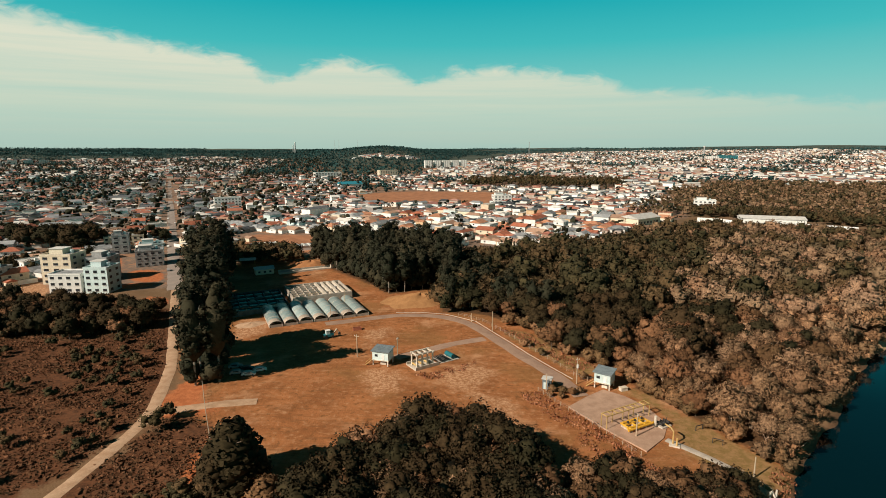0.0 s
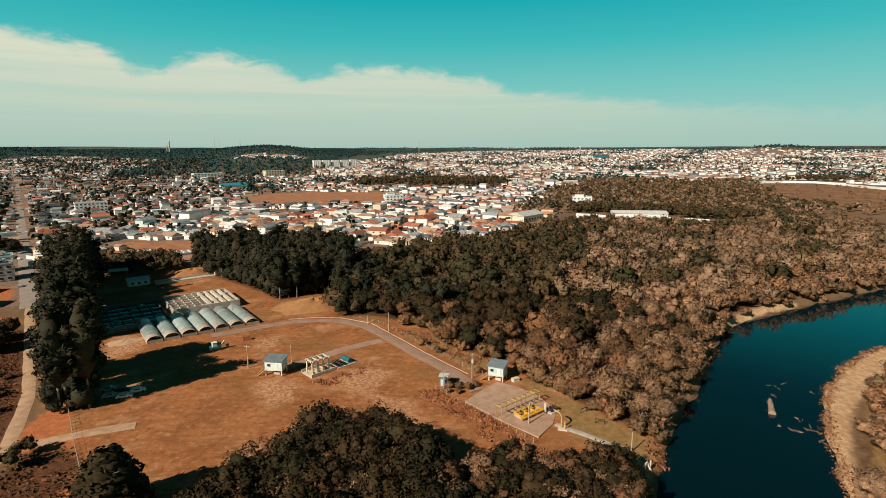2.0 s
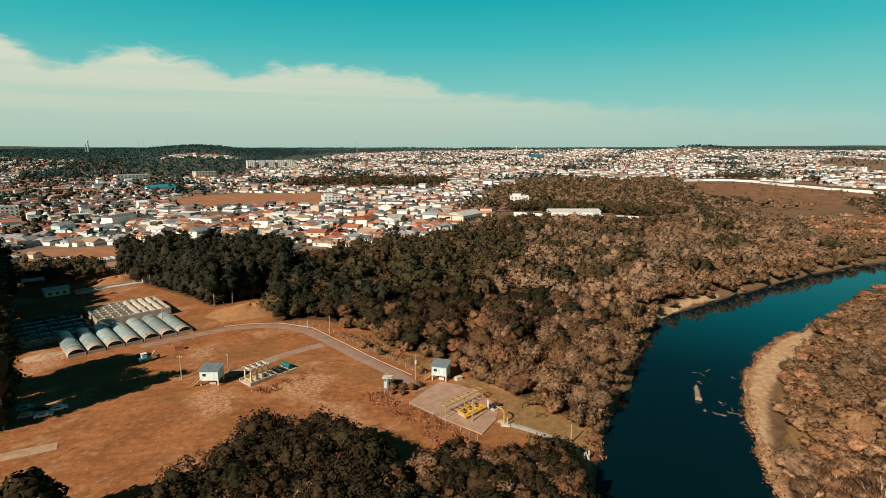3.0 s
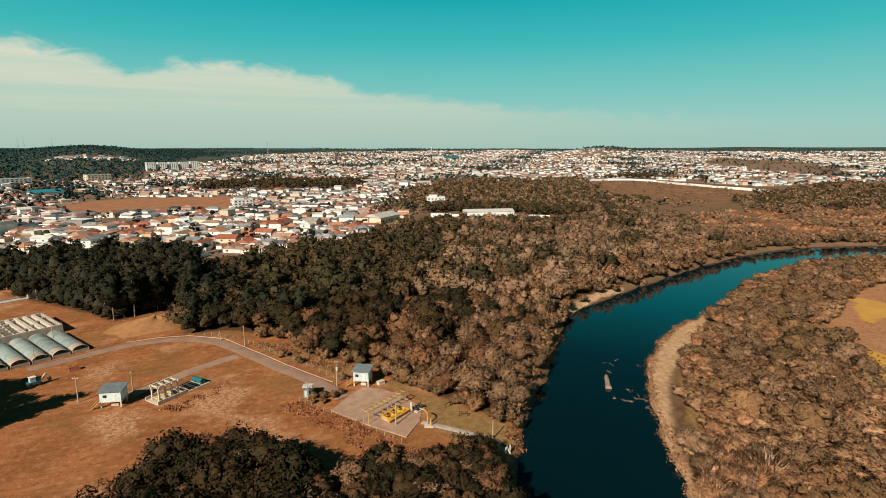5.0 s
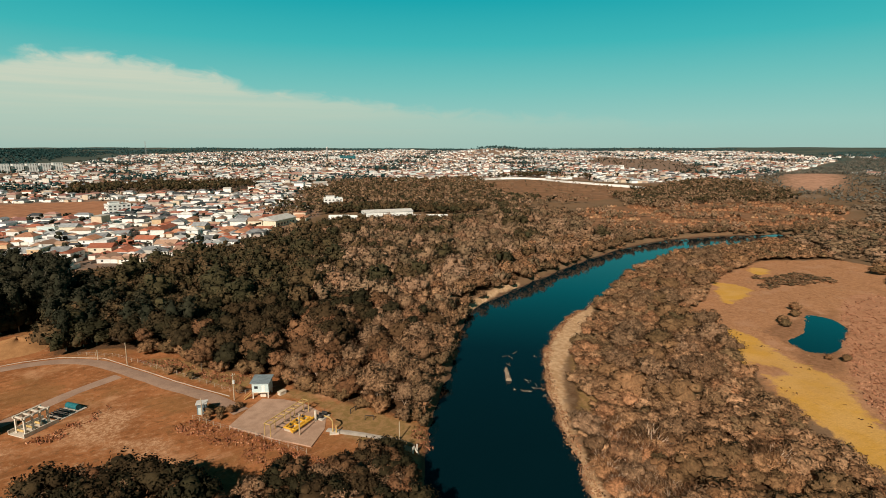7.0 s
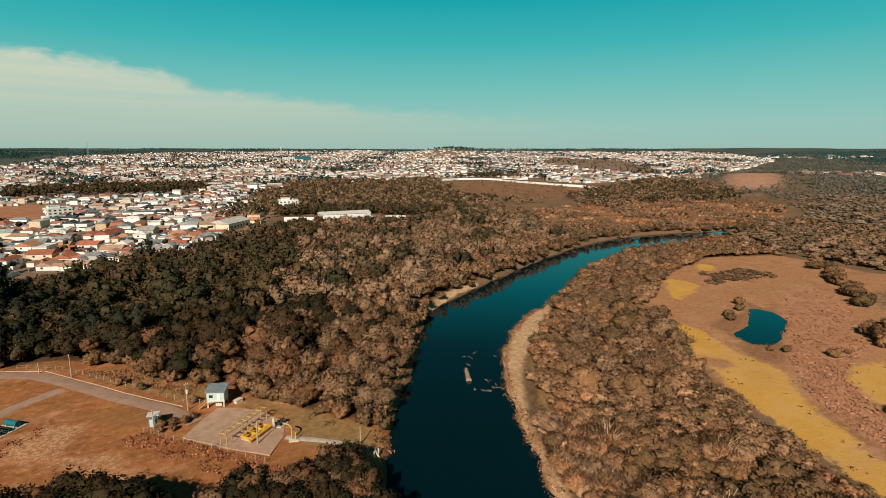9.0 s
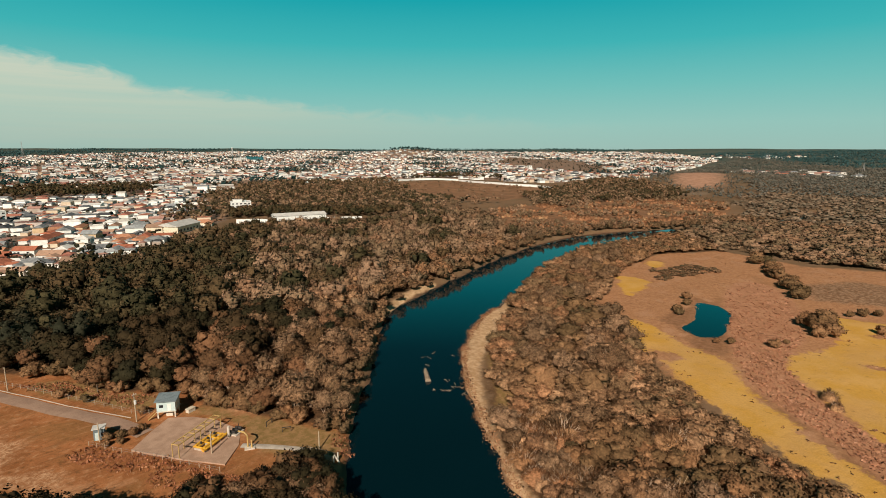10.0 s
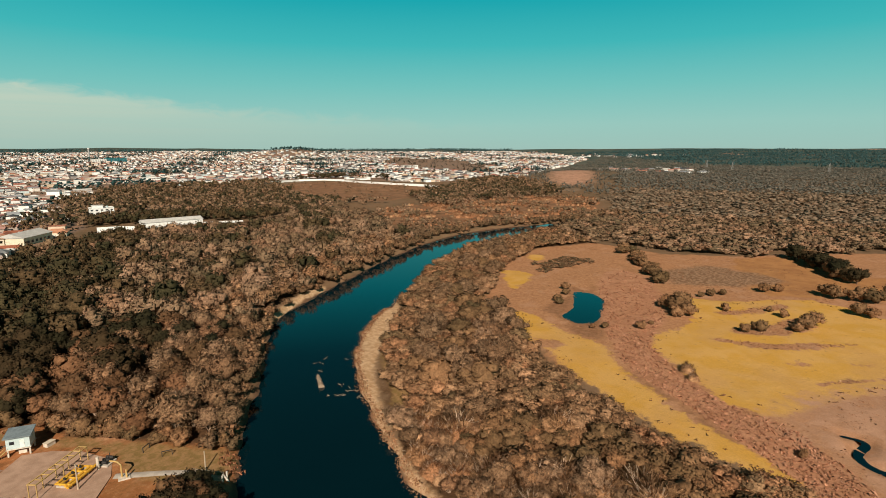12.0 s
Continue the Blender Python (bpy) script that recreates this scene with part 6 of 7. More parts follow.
def vault(u):
    x, y = plant_xy(u, 0)
    t = thing("vault_shed", x, y, PLANT_TURN, "long barrel-vaulted shed with a pale blue-grey sheet cover", "shed", "row of vaulted sheds")
    w, length = 5.3, 27.0
    at(t, arch_cover(B(), w, 1.75, 0.8, length * 0.16, length), "cover", M_GLASSY)
    at(t, arch_cover(B(), w, 1.75, 0.8, 0.15, length * 0.16 - 0.05), "front_cover", M_DUSTY, "dusty brown worn front sheet")
    for s in (-1, 1):
        at(t, box(B(), s * (w / 2 - 0.08), length / 2, -0.4, 0.2, length, 1.2), "side_wall", M_CONCRETE)
    for k in range(5):
        bm = arch_cover(B(), w + 0.16, 1.82, 0.8, 0.2 + k * length / 4.1, 0.38 + k * length / 4.1, thick=0.1)
        at(t, bm, "rib", M_PALECONC)
    bm = B()
    v = [bm.verts.new((math.cos(math.pi * k / 10) * w / 2 * 0.97, length - 0.1, 0.8 + math.sin(math.pi * k / 10) * 1.68)) for k in range(11)]
    bm.faces.new(v)
    box(bm, 0, length - 0.1, -0.4, w, 0.12, 1.19)
    at(t, bm, "end_wall", M_GLASSY)
    at(t, box(B(), 0, 0.12, -0.4, w - 0.5, 0.1, 1.5), "front_wall", M_DUSTY, "low dusty front screen")
    at(t, box(B(), 0, length * 0.5, 0.0, w * 0.8, length * 0.92, 0.35), "drying_bed", M_DIRT, "bed of pale dried sludge")


for k in range(7):
    vault(3.0 + k * 5.95)


M_TANKWATER = surface("tank_water", (0.012, 0.028, 0.030), (0.02, 0.036, 0.036), 2.0, rough=0.25, bump=0.05)


def basin(u0, u1, v0, v1, nu, nv, h, label, wall, bars):
    """An open tank cut into channels. bars: share of its width with broad pale walkways."""
    x, y = plant_xy((u0 + u1) / 2, (v0 + v1) / 2)
    W, D = u1 - u0, v1 - v0
    t = thing("settling_tank", x, y, PLANT_TURN, label, "tank", "open concrete tanks")
    for s in (-1, 1):
        at(t, box(B(), 0, s * (D / 2), -0.5, W + 0.5, 0.5, h + 0.5), "outer_wall", wall)
        at(t, box(B(), s * (W / 2), 0, -0.5, 0.5, D - 0.5, h + 0.496), "outer_wall", wall)
    for k in range(1, nu):
        pale = k / nu > 1 - bars
        at(t, box(B(), -W / 2 + W * k / nu, 0, -0.3, 1.15 if pale else 0.3, D - 0.5, h + (0.28 if pale else 0.1)), "walkway" if pale else "dividing_wall", M_PALECONC if pale else wall)
    for k in range(1, nv):
        at(t, box(B(), -W * bars / 2, -D / 2 + D * k / nv, -0.3, W * (1 - bars) - 0.6, 0.5 if k % 2 else 0.3, h + 0.26), "dividing_wall", wall)
    at(t, box(B(), 0, 0, -0.4, W - 0.5, D - 0.5, 0.6 + h * 0.6), "water_surface", M_TANKWATER, "still dark water")
    for k in range(nu):
        for j in range(nv):
            if (k * 5 + j * 3) % 4 == 0:
                at(t, box(B(), -W / 2 + W * (k + 0.5) / nu, -D / 2 + D * (j + 0.5) / nv, h * 0.8, W / nu * 0.5, D / nv * 0.35, 0.3), "cover_slab", M_GREY if j % 2 else M_CONCRETE)
    bm = B()
    for k in range(9):
        px_ = -W / 2 + W * k / 8
        rod(bm, (px_, -D / 2, h), (px_, -D / 2, h + 1.1), 0.05, 6)
    rod(bm, (-W / 2, -D / 2, h + 1.1), (W / 2, -D / 2, h + 1.1), 0.05, 6)
    at(t, bm, "railing", M_STEEL)


# the tree row's shade over the low tank, put into its wall colour
M_SHADEDCONC = surface("shaded_concrete", (0.13, 0.125, 0.115), (0.075, 0.075, 0.07), 1.8)
basin(15.0, 42.0, 29.5, 54.0, 9, 6, 3.4, "raised concrete filter tank with pale walkways across it", M_CONCRETE, 0.5)
basin(-12.0, 12.0, 22.0, 54.0, 6, 5, 2.2, "low shaded tank with dark water and thin walls", M_SHADEDCONC, 0.0)


def stilt_hut(x, y, turn, w, d, label, stairs):
    t = thing("stilt_hut", x, y, turn, label, "hut", "huts on stilts")
    lift, h = 1.9, 2.9
    at(t, box(B(), 0, 0, lift, w, d, h), "wall", M_PALEBLUE)
    at(t, box(B(), 0, 0, lift - 0.22, w + 0.3, d + 0.3, 0.2), "floor_slab", M_PALECONC)
    for sx in (-1, 1):
        for sy in (-1, 1):
            at(t, box(B(), sx * (w / 2 - 0.2), sy * (d / 2 - 0.2), -0.6, 0.35, 0.35, lift + 0.37), "leg", M_PALECONC)
    bm = box(B(), 0, 0, 0, w + 0.9, d + 0.9, 0.22)
    bmesh.ops.rotate(bm, verts=bm.verts, cent=(0, 0, 0), matrix=Matrix.Rotation(radians(6), 3, "X"))
    bmesh.ops.translate(bm, verts=bm.verts, vec=(0, 0, lift + h + 0.18))
    at(t, bm, "roof", M_SLATE, "blue-grey sheet roof")
    at(t, box(B(), w * 0.18, -d / 2 - 0.02, lift + 0.1, 0.9, 0.08, 2.0), "door", M_WHITE)
    at(t, box(B(), -w * 0.25, -d / 2 - 0.02, lift + 1.1, 1.0, 0.06, 0.8), "window", M_DARK)
    at(t, box(B(), -w / 2 - 0.02, 0, lift + 1.2, 0.06, 1.1, 0.8), "window", M_DARK)
    bm = B()
    for k in range(7):
        box(bm, stairs * (w / 2 + 0.3 + 0.28 * k), -d / 2 - 0.5, lift - 0.28 - 0.26 * k, 0.32, 0.9, 0.1)
    rod(bm, (stairs * (w / 2), -d / 2 - 0.95, lift), (stairs * (w / 2 + 2.1), -d / 2 - 0.95, 0.0), 0.07, 6)
    rod(bm, (stairs * (w / 2), -d / 2 - 0.95, lift + 0.9), (stairs * (w / 2 + 2.1), -d / 2 - 0.95, 0.9), 0.05, 6)
    at(t, bm, "stairs", M_STEEL)
    at(t, box(B(), w * 0.1, -0.3, -0.2, w * 0.35, d * 0.4, 1.0), "equipment_box", M_PALECONC)
    return t


stilt_hut(-26.4, 169.2, radians(-16), 5.6, 4.4, "pale blue pump hut raised on concrete stilts", -1)
stilt_hut(42.0, 153.6, radians(-33), 4.8, 4.2, "white and pale blue hut raised on concrete stilts", -1)


def pump_frame():
    t = thing("pump_frame", -13.2, 168.6, radians(36), "pale concrete portal frame over pipes on a slab", "frame")
    at(t, box(B(), 0, 0, -0.5, 9.0, 6.0, 0.75), "base_slab", M_PALECONC)
    for y in (-2.9, 2.9):
        at(t, box(B(), 0, y, 0.25, 9.0, 0.25, 0.9), "kerb_wall", M_PALECONC)
    for k in range(4):
        for y in (-1.6, 1.6):
            at(t, box(B(), -3.2 + k * 2.0, y, 0.25, 0.42, 0.42, 4.2), "column", M_PALECONC)
    for y in (-1.6, 1.6):
        at(t, box(B(), -0.2, y, 4.45, 7.2, 0.45, 0.45), "beam", M_PALECONC)
    for k in range(4):
        at(t, box(B(), -3.2 + k * 2.0, 0, 4.46, 0.35, 4.4, 0.36), "cross_beam", M_PALECONC)
    for k in range(3):
        at(t, rod(B(), (-3 + k * 2.2, -1.0, 0.9), (-3 + k * 2.2, 1.4, 0.9), 0.3, 10), "pump", M_STEEL)
    t2 = thing("pipe_pit", -6.0, 174.6, radians(36), "pit with dark pipes and a teal tank", "tank")
    at(t2, box(B(), 0, 0, -0.5, 7.5, 6.0, 0.7), "base_slab", M_CONCRETE)
    for k in range(5):
        at(t2, rod(B(), (-3.4 + k * 0.8, -2.4, 0.8), (-3.4 + k * 0.8, 2.4, 0.8), 0.2, 8), "pipe", M_BLACK)
    at(t2, rod(B(), (1.8, -2.2, 1.05), (1.8, 2.0, 1.05), 0.85, 14), "teal_tank", M_TEALTANK)
    for y in (-1.5, 1.3):
        at(t2, box(B(), 1.8, y, 0.2, 1.5, 0.3, 0.5), "tank_saddle", M_CONCRETE)


pump_frame()


def pole(x, y, h, arm=0.0, turn=0.0, mat=None, label="pale concrete utility pole standing in the field"):
    t = thing("utility_pole", x, y, turn, label, "pole", "utility poles")
    at(t, rod(B(), (0, 0, -0.6), (0, 0, h), 0.19, 8, 0.12), "shaft", mat or M_TIMBER)
    if arm:
        at(t, box(B(), 0, 0.16, h - 0.7, arm, 0.14, 0.16), "crossarm", M_TIMBER)
        for s in (-0.42, 0, 0.42):
            at(t, rod(B(), (s * arm, 0.16, h - 0.54), (s * arm, 0.16, h - 0.3), 0.06, 6), "insulator", M_WHITE)
    return t


for x, y, h, arm in ((-36.0, 174.6, 8.0, 1.8), (-22.6, 177.4, 6.4, 1.2), (11.4, 203.4, 7.8, 0), (34.2, 155.2, 8.4, 1.2), (42.6, 124.8, 6.3, 0.8), (62.6, 108.6, 5.0, 0), (-107, 227, 7.0, 1.2), (-54, 238, 6.5, 0), (24.4, 150.3, 5.2, 0), (3.5, 213.5, 3.6, 0), (-55.0, 215.5, 6.0, 0)):
    pole(x, y, h, arm, x * 0.1)
# a transformer on the pole beside the hut
tr = thing("transformer", 34.2, 154.9, 0, "pale grey transformer drum hung on a pole", "transformer", z=float(height(34.2, 155.2)) + 5.4)
at(tr, rod(B(), (0, -0.32, 0), (0, -0.32, 1.0), 0.34, 12), "drum", M_PALEROOF)
at(tr, box(B(), 0, -0.1, 0.35, 0.2, 0.35, 0.2), "bracket", M_BLACK)


def booth():
    t = thing("control_booth", 24.9, 152.2, radians(-20), "small teal-sided booth with a pale roof", "booth")
    at(t, box(B(), 0, 0, -0.3, 2.4, 2.0, 3.2), "wall", M_SLATE)
    at(t, box(B(), 0, 0, 3.0, 3.0, 2.6, 0.22), "roof", M_PALEROOF)
    at(t, box(B(), -0.4, -1.12, 0.0, 0.9, 0.08, 2.1), "door", M_PALEBLUE)
    at(t, box(B(), 0.8, -1.12, 1.2, 0.7, 0.08, 0.8), "window", M_DARK)


booth()


def pad():
    poly = [(29, 140), (35, 146), (41, 151), (46, 147), (50, 141), (52.5, 131), (49, 124), (43, 118), (36, 128)]
    z = max(float(height(x, y)) for x, y in poly) + 0.10
    bm = B()
    f = bm.faces.new([bm.verts.new((x, y, z)) for x, y in poly])
    f.normal_update()
    if f.normal.z < 0:
        f.normal_flip()
    ext = bmesh.ops.extrude_face_region(bm, geom=[f])
    bmesh.ops.translate(bm, verts=[v for v in ext["geom"] if isinstance(v, bmesh.types.BMVert)], vec=(0, 0, -0.8))
    bmesh.ops.recalc_face_normals(bm, faces=bm.faces)
    me = bpy.data.meshes.new("pavement")
    bm.to_mesh(me)
    bm.free()
    me.materials.append(surface("pinkish_paving", (0.42, 0.27, 0.185), (0.33, 0.205, 0.135), 2.5))
    tagged(new("pavement", me), "worn pinkish concrete yard slab", "pavement", kind="structure")
    return z


PAD_Z = pad()


def gantry():
    t = thing("pipe_gantry", 42.2, 132.5, radians(30), "pale yellow steel gantry over bright yellow pipework", "gantry", z=PAD_Z)
    L, W, H = 15.0, 1.9, 3.3
    for k in range(5):
        for s in (-1, 1):
            if k in (0, 2, 4) or s > 0:
                at(t, box(B(), -L / 2 + L * k / 4, s * W / 2, 0, 0.16, 0.16, H), "post", M_STEEL)
    for s in (-1, 1):
        at(t, box(B(), 0, s * W / 2, H, L + 0.3, 0.2, 0.2), "rail", M_STEEL)
    for k in range(9):
        at(t, box(B(), -L / 2 + L * k / 8, 0, H + 0.002, 0.18, W - 0.2, 0.19), "cross_member", M_STEEL)
    t2 = thing("yellow_pipes", 44.2, 129.6, radians(30), "bright yellow manifold pipes on low stands", "pipes", z=PAD_Z)
    for k, y in enumerate((-1.6, -0.7, 0.9, 1.9)):
        at(t2, rod(B(), (-4.6 + 0.5 * k, y, 0.75), (4.4 - 0.6 * k, y, 0.75), 0.3, 10), "pipe", M_YELLOW)
    for x in (-3.5, -1.0, 1.5, 3.6):
        at(t2, rod(B(), (x, -1.9, 0.78), (x, 2.1, 0.78), 0.22, 8), "branch_pipe", M_YELLOW)
        at(t2, box(B(), x, 0, 0, 0.3, 3.6, 0.5), "stand", M_CONCRETE)
    for x in (-2.2, 0.2, 2.6):
        at(t2, rod(B(), (x, 0.9, 1.0), (x, 0.9, 1.5), 0.28, 8), "valve", M_BLACK, "black valve wheel")
    t3 = thing("valve_station", 51.0, 130.2, radians(30), "black iron valves with a pale bent pipe", "valves", z=PAD_Z)
    at(t3, box(B(), 0, 0, 0, 3.4, 2.6, 0.3), "plinth", M_CONCRETE)
    for k in range(3):
        at(t3, rod(B(), (-1.2 + k * 1.2, -0.9, 0.9), (-1.2 + k * 1.2, 0.9, 0.9), 0.36, 10), "valve_body", M_BLACK)
        at(t3, rod(B(), (-1.2 + k * 1.2, 0, 1.2), (-1.2 + k * 1.2, 0, 2.0), 0.09, 6), "spindle", M_BLACK)
    at(t3, rod(B(), (-2.4, 0.4, 0), (-2.4, 0.4, 3.0), 0.32, 10), "riser", M_PALECONC)
    t4 = thing("bent_pipe", 50.2, 121.4, radians(-25), "tall cream pipe bent over towards the river", "pipe")
    for nm, p, q in (("riser", (0, 0, -0.5), (0, 0, 3.3)), ("elbow", (0, 0, 3.3), (-0.7, 0.5, 4.0)), ("arm", (-0.7, 0.5, 4.0), (-2.1, 1.5, 4.1)), ("riser", (0.9, -0.6, -0.5), (0.9, -0.6, 2.2))):
        at(t4, rod(B(), p, q, 0.2, 10), nm, M_STEEL)
    at(t4, box(B(), 0.4, -0.3, -0.4, 2.4, 1.8, 0.7), "footing", M_PALECONC)
    for x, y, turn in ((58.3, 128.0, 0.4), (60.0, 122.5, -0.5)):
        g = thing("lifting_bracket", x, y, turn, "black angled iron bracket standing on grass", "bracket", "iron brackets")
        at(g, box(B(), 0, 0, -0.3, 0.16, 0.16, 1.5), "post", M_BLACK)
        at(g, box(B(), 1.1, 0, 1.2, 2.4, 0.16, 0.16), "arm", M_BLACK)
        at(g, box(B(), 2.2, 0, -0.3, 0.16, 0.16, 1.5), "post", M_BLACK)
    c = thing("storage_chest", 46.9, 151.0, radians(20), "pale concrete chest on the grass beside the hut", "chest")
    at(c, box(B(), 0, 0, -0.2, 2.2, 1.3, 1.1), "body", M_PALECONC)
    at(c, box(B(), 0, 0, 0.9, 2.4, 1.5, 0.15), "lid", M_CREAM)


gantry()


def landing():
    t = thing("river_landing", 61.2, 106.2, radians(-66), "small concrete landing with rails above the river", "landing")
    at(t, box(B(), 0, 0, -1.6, 8.0, 1.8, 1.75), "slab", M_DIRT)
    for s in (-1, 1):
        for k in range(5):
            at(t, box(B(), -3.8 + 1.9 * k, s * 0.85, 0.15, 0.12, 0.12, 0.9), "post", M_TIMBER)
        at(t, box(B(), 0, s * 0.85, 1.05, 7.8, 0.12, 0.12), "rail", M_TIMBER)
    for y in (-0.9, 0.9):
        at(t, rod(B(), (4.6, y, -3.5), (4.6, y, 1.4), 0.2, 8), "pile", M_PALECONC)
    at(t, rod(B(), (4.2, 0, 1.2), (6.8, 0.4, -2.8), 0.22, 8), "sloping_strut", M_PALECONC)
    at(t, box(B(), -3.4, 0.1, 0.15, 0.9, 0.9, 0.6), "hatch", M_CONCRETE)


landing()


def fence(path, gap, h, label, group):
    pts = []
    for (ax, ay), (bx, by) in zip(path, path[1:]):
        n = max(1, int(math.hypot(bx - ax, by - ay) / gap))
        pts += [(ax + (bx - ax) * k / n, ay + (by - ay) * k / n) for k in range(n)]
    pts.append(path[-1])
    t = thing("wire_fence", *pts[0], 0, label, "fence", group, z=0)
    x0, y0 = pts[0]
    for k, (x, y) in enumerate(pts):
        z = float(height(x, y))
        at(t, box(B(), x - x0, y - y0, z - 0.5, 0.12, 0.12, h + 0.5 + 0.2 * ((k * 7) % 3 - 1)), "post", M_TIMBER)
    for f in (0.45, 0.9):
        bm = B()
        for (ax, ay), (bx, by) in zip(pts, pts[1:]):
            rod(bm, (ax - x0, ay - y0, float(height(ax, ay)) + h * f), (bx - x0, by - y0, float(height(bx, by)) + h * f), 0.016, 4)
        at(t, bm, "wire", M_GREY)


fence([(-2, 222), (8, 214), (14.5, 203), (22, 187), (30, 171), (36, 158)], 3.0, 1.4, "row of pale timber fence posts beside the lane", "fences")
fence([(22, 150), (27, 141), (32, 133), (37, 124), (41, 116)], 2.4, 1.3, "weathered post fence overgrown by dry weeds", "fences")
fence([(36, 158), (40, 157), (45, 158)], 2.0, 1.3, "short post fence behind the stilt hut", "fences")
fence([(-79, 152), (-70, 135), (-59, 115), (-52, 99)], 2.0, 1.6, "thin post fence along the scrub edge", "fences")

# kerb along the lane
def kerb(path, off):
    p = np.array(path, float)
    d = np.gradient(p, axis=0)
    d /= np.linalg.norm(d, axis=1, keepdims=True)
    q = p + np.stack([d[:, 1], -d[:, 0]], 1) * off
    bm = B()
    for a, b in zip(q[:-1], q[1:]):
        n = max(1, int(np.linalg.norm(b - a) / 3))
        for k in range(n):
            c0, c1 = a + (b - a) * k / n, a + (b - a) * (k + 1) / n
            m = (c0 + c1) / 2
            box(bm, m[0], m[1], float(height(m[0], m[1])) - 0.2, np.linalg.norm(c1 - c0) * 1.02, 0.18, 0.36, math.atan2(c1[1] - c0[1], c1[0] - c0[0]))
    me = bpy.data.meshes.new("kerb")
    bm.to_mesh(me)
    bm.free()
    me.materials.append(M_CONCRETE)
    tagged(new("kerb", me), "pale concrete kerb along the lane", "kerb", kind="structure")


kerb([(-29, 223), (-19, 223), (-9, 221), (3, 212), (7, 204), (11, 196), (20, 177), (31, 157)], -3.0)


# vehicles
def car(x, y, turn, paint, label, long=4.3, tall=1.45, kind="car"):
    t = thing(kind, x, y, turn, label, kind, "parked vehicles")
    prof = [(-long / 2, 0.35), (-long / 2, 0.85), (-long * 0.42, 0.95), (-long * 0.28, tall), (long * 0.18, tall), (long * 0.30, 0.98), (long * 0.48, 0.85), (long / 2, 0.6), (long / 2, 0.35)]
    bm = B()
    l = [bm.verts.new((px_, -0.85, z)) for px_, z in prof]
    r = [bm.verts.new((px_, 0.85, z)) for px_, z in prof]
    bm.faces.new(l)
    bm.faces.new(r[::-1])
    for k in range(len(prof)):
        j = (k + 1) % len(prof)
        bm.faces.new((l[j], l[k], r[k], r[j]))
    bmesh.ops.recalc_face_normals(bm, faces=bm.faces)
    bmesh.ops.bevel(bm, geom=bm.edges[:], offset=0.06, segments=2, affect="EDGES")
    at(t, bm, "body", paint)
    for s in (-1, 1):
        at(t, box(B(), -long * 0.05, s * 0.86, 1.0, long * 0.4, 0.03, 0.33), "side_window", M_DARK)
        for k in (-0.31, 0.31):
            at(t, rod(B(), (long * k, s * 0.62, 0.32), (long * k, s * 0.88, 0.32), 0.32, 12), "wheel", M_BLACK)
    bm = box(B(), 0, 0, 0, 0.04, 1.4, 0.52)
    bmesh.ops.rotate(bm, verts=bm.verts, cent=(0, 0, 0), matrix=Matrix.Rotation(radians(-52), 3, "Y"))
    bmesh.ops.translate(bm, verts=bm.verts, vec=(long * 0.235, 0, 1.1))
    at(t, bm, "windscreen", M_DARK)


CARS = [(M_GREY, "grey"), (M_BLACK, "dark"), (M_PALEROOF, "silver"), (M_WHITE, "white")]
for k, (x, y, a) in enumerate(((-71.5, 159.5, 0.3), (-69.5, 162.8, 0.3), (-67.3, 158.6, 0.2), (-65, 162, 0.4), (-74, 164.5, 0.3))):
    car(x, y, a, CARS[k % 4][0], f"{CARS[k % 4][1]} car parked in the trees' shade")
for k, (u, side) in enumerate(((18, 3), (34, -3), (61, 3), (95, 3), (120, -3), (150, 3), (205, -3), (260, 3), (300, -3))):
    x, y = -154 - 0.479 * u + side * 0.878, 277 + 0.878 * u + side * 0.479
    car(x, y, radians(90 + 28.6), CARS[(k + 3) % 4][0], f"{CARS[(k + 3) % 4][1]} car parked along the town street")


def loader():
    t = thing("backhoe_loader", -50.5, 193.5, radians(30), "pale machine with a folded digger arm in shade", "digger")
    at(t, box(B(), 0, 0, 0.6, 3.6, 1.7, 0.9), "chassis", M_TEALTANK)
    at(t, box(B(), -0.3, 0, 1.5, 1.5, 1.5, 1.4), "cab", M_PALEBLUE)
    at(t, box(B(), -0.3, 0, 2.9, 1.8, 1.7, 0.14), "cab_roof", M_WHITE)
    for x in (-1.2, 1.3):
        for s in (-1, 1):
            at(t, rod(B(), (x, s * 0.7, 0.6), (x, s * 1.1, 0.6), 0.62 if x < 0 else 0.45, 14), "wheel", M_BLACK)
    at(t, rod(B(), (1.6, 0, 1.3), (3.2, 0, 3.0), 0.2, 8), "boom", M_CREAM)
    at(t, rod(B(), (3.2, 0, 3.0), (4.0, 0, 1.4), 0.16, 8), "stick", M_CREAM)
    at(t, box(B(), 4.1, 0, 0.7, 0.8, 0.9, 0.8), "bucket", M_BLACK)
    s = thing("skip_container", -41.6, 203.0, radians(20), "rusty open skip standing on dry earth", "skip")
    for sx, sy, w, d in ((0, -0.8, 3.2, 0.12), (0, 0.8, 3.2, 0.12), (-1.55, 0, 0.12, 1.48), (1.55, 0, 0.12, 1.48)):
        at(s, box(B(), sx, sy, 0.05, w, d, 1.0), "side", M_REDTILE)
    at(s, box(B(), 0, 0, 0.0, 3.0, 1.5, 0.3), "bottom", M_BLACK)


loader()


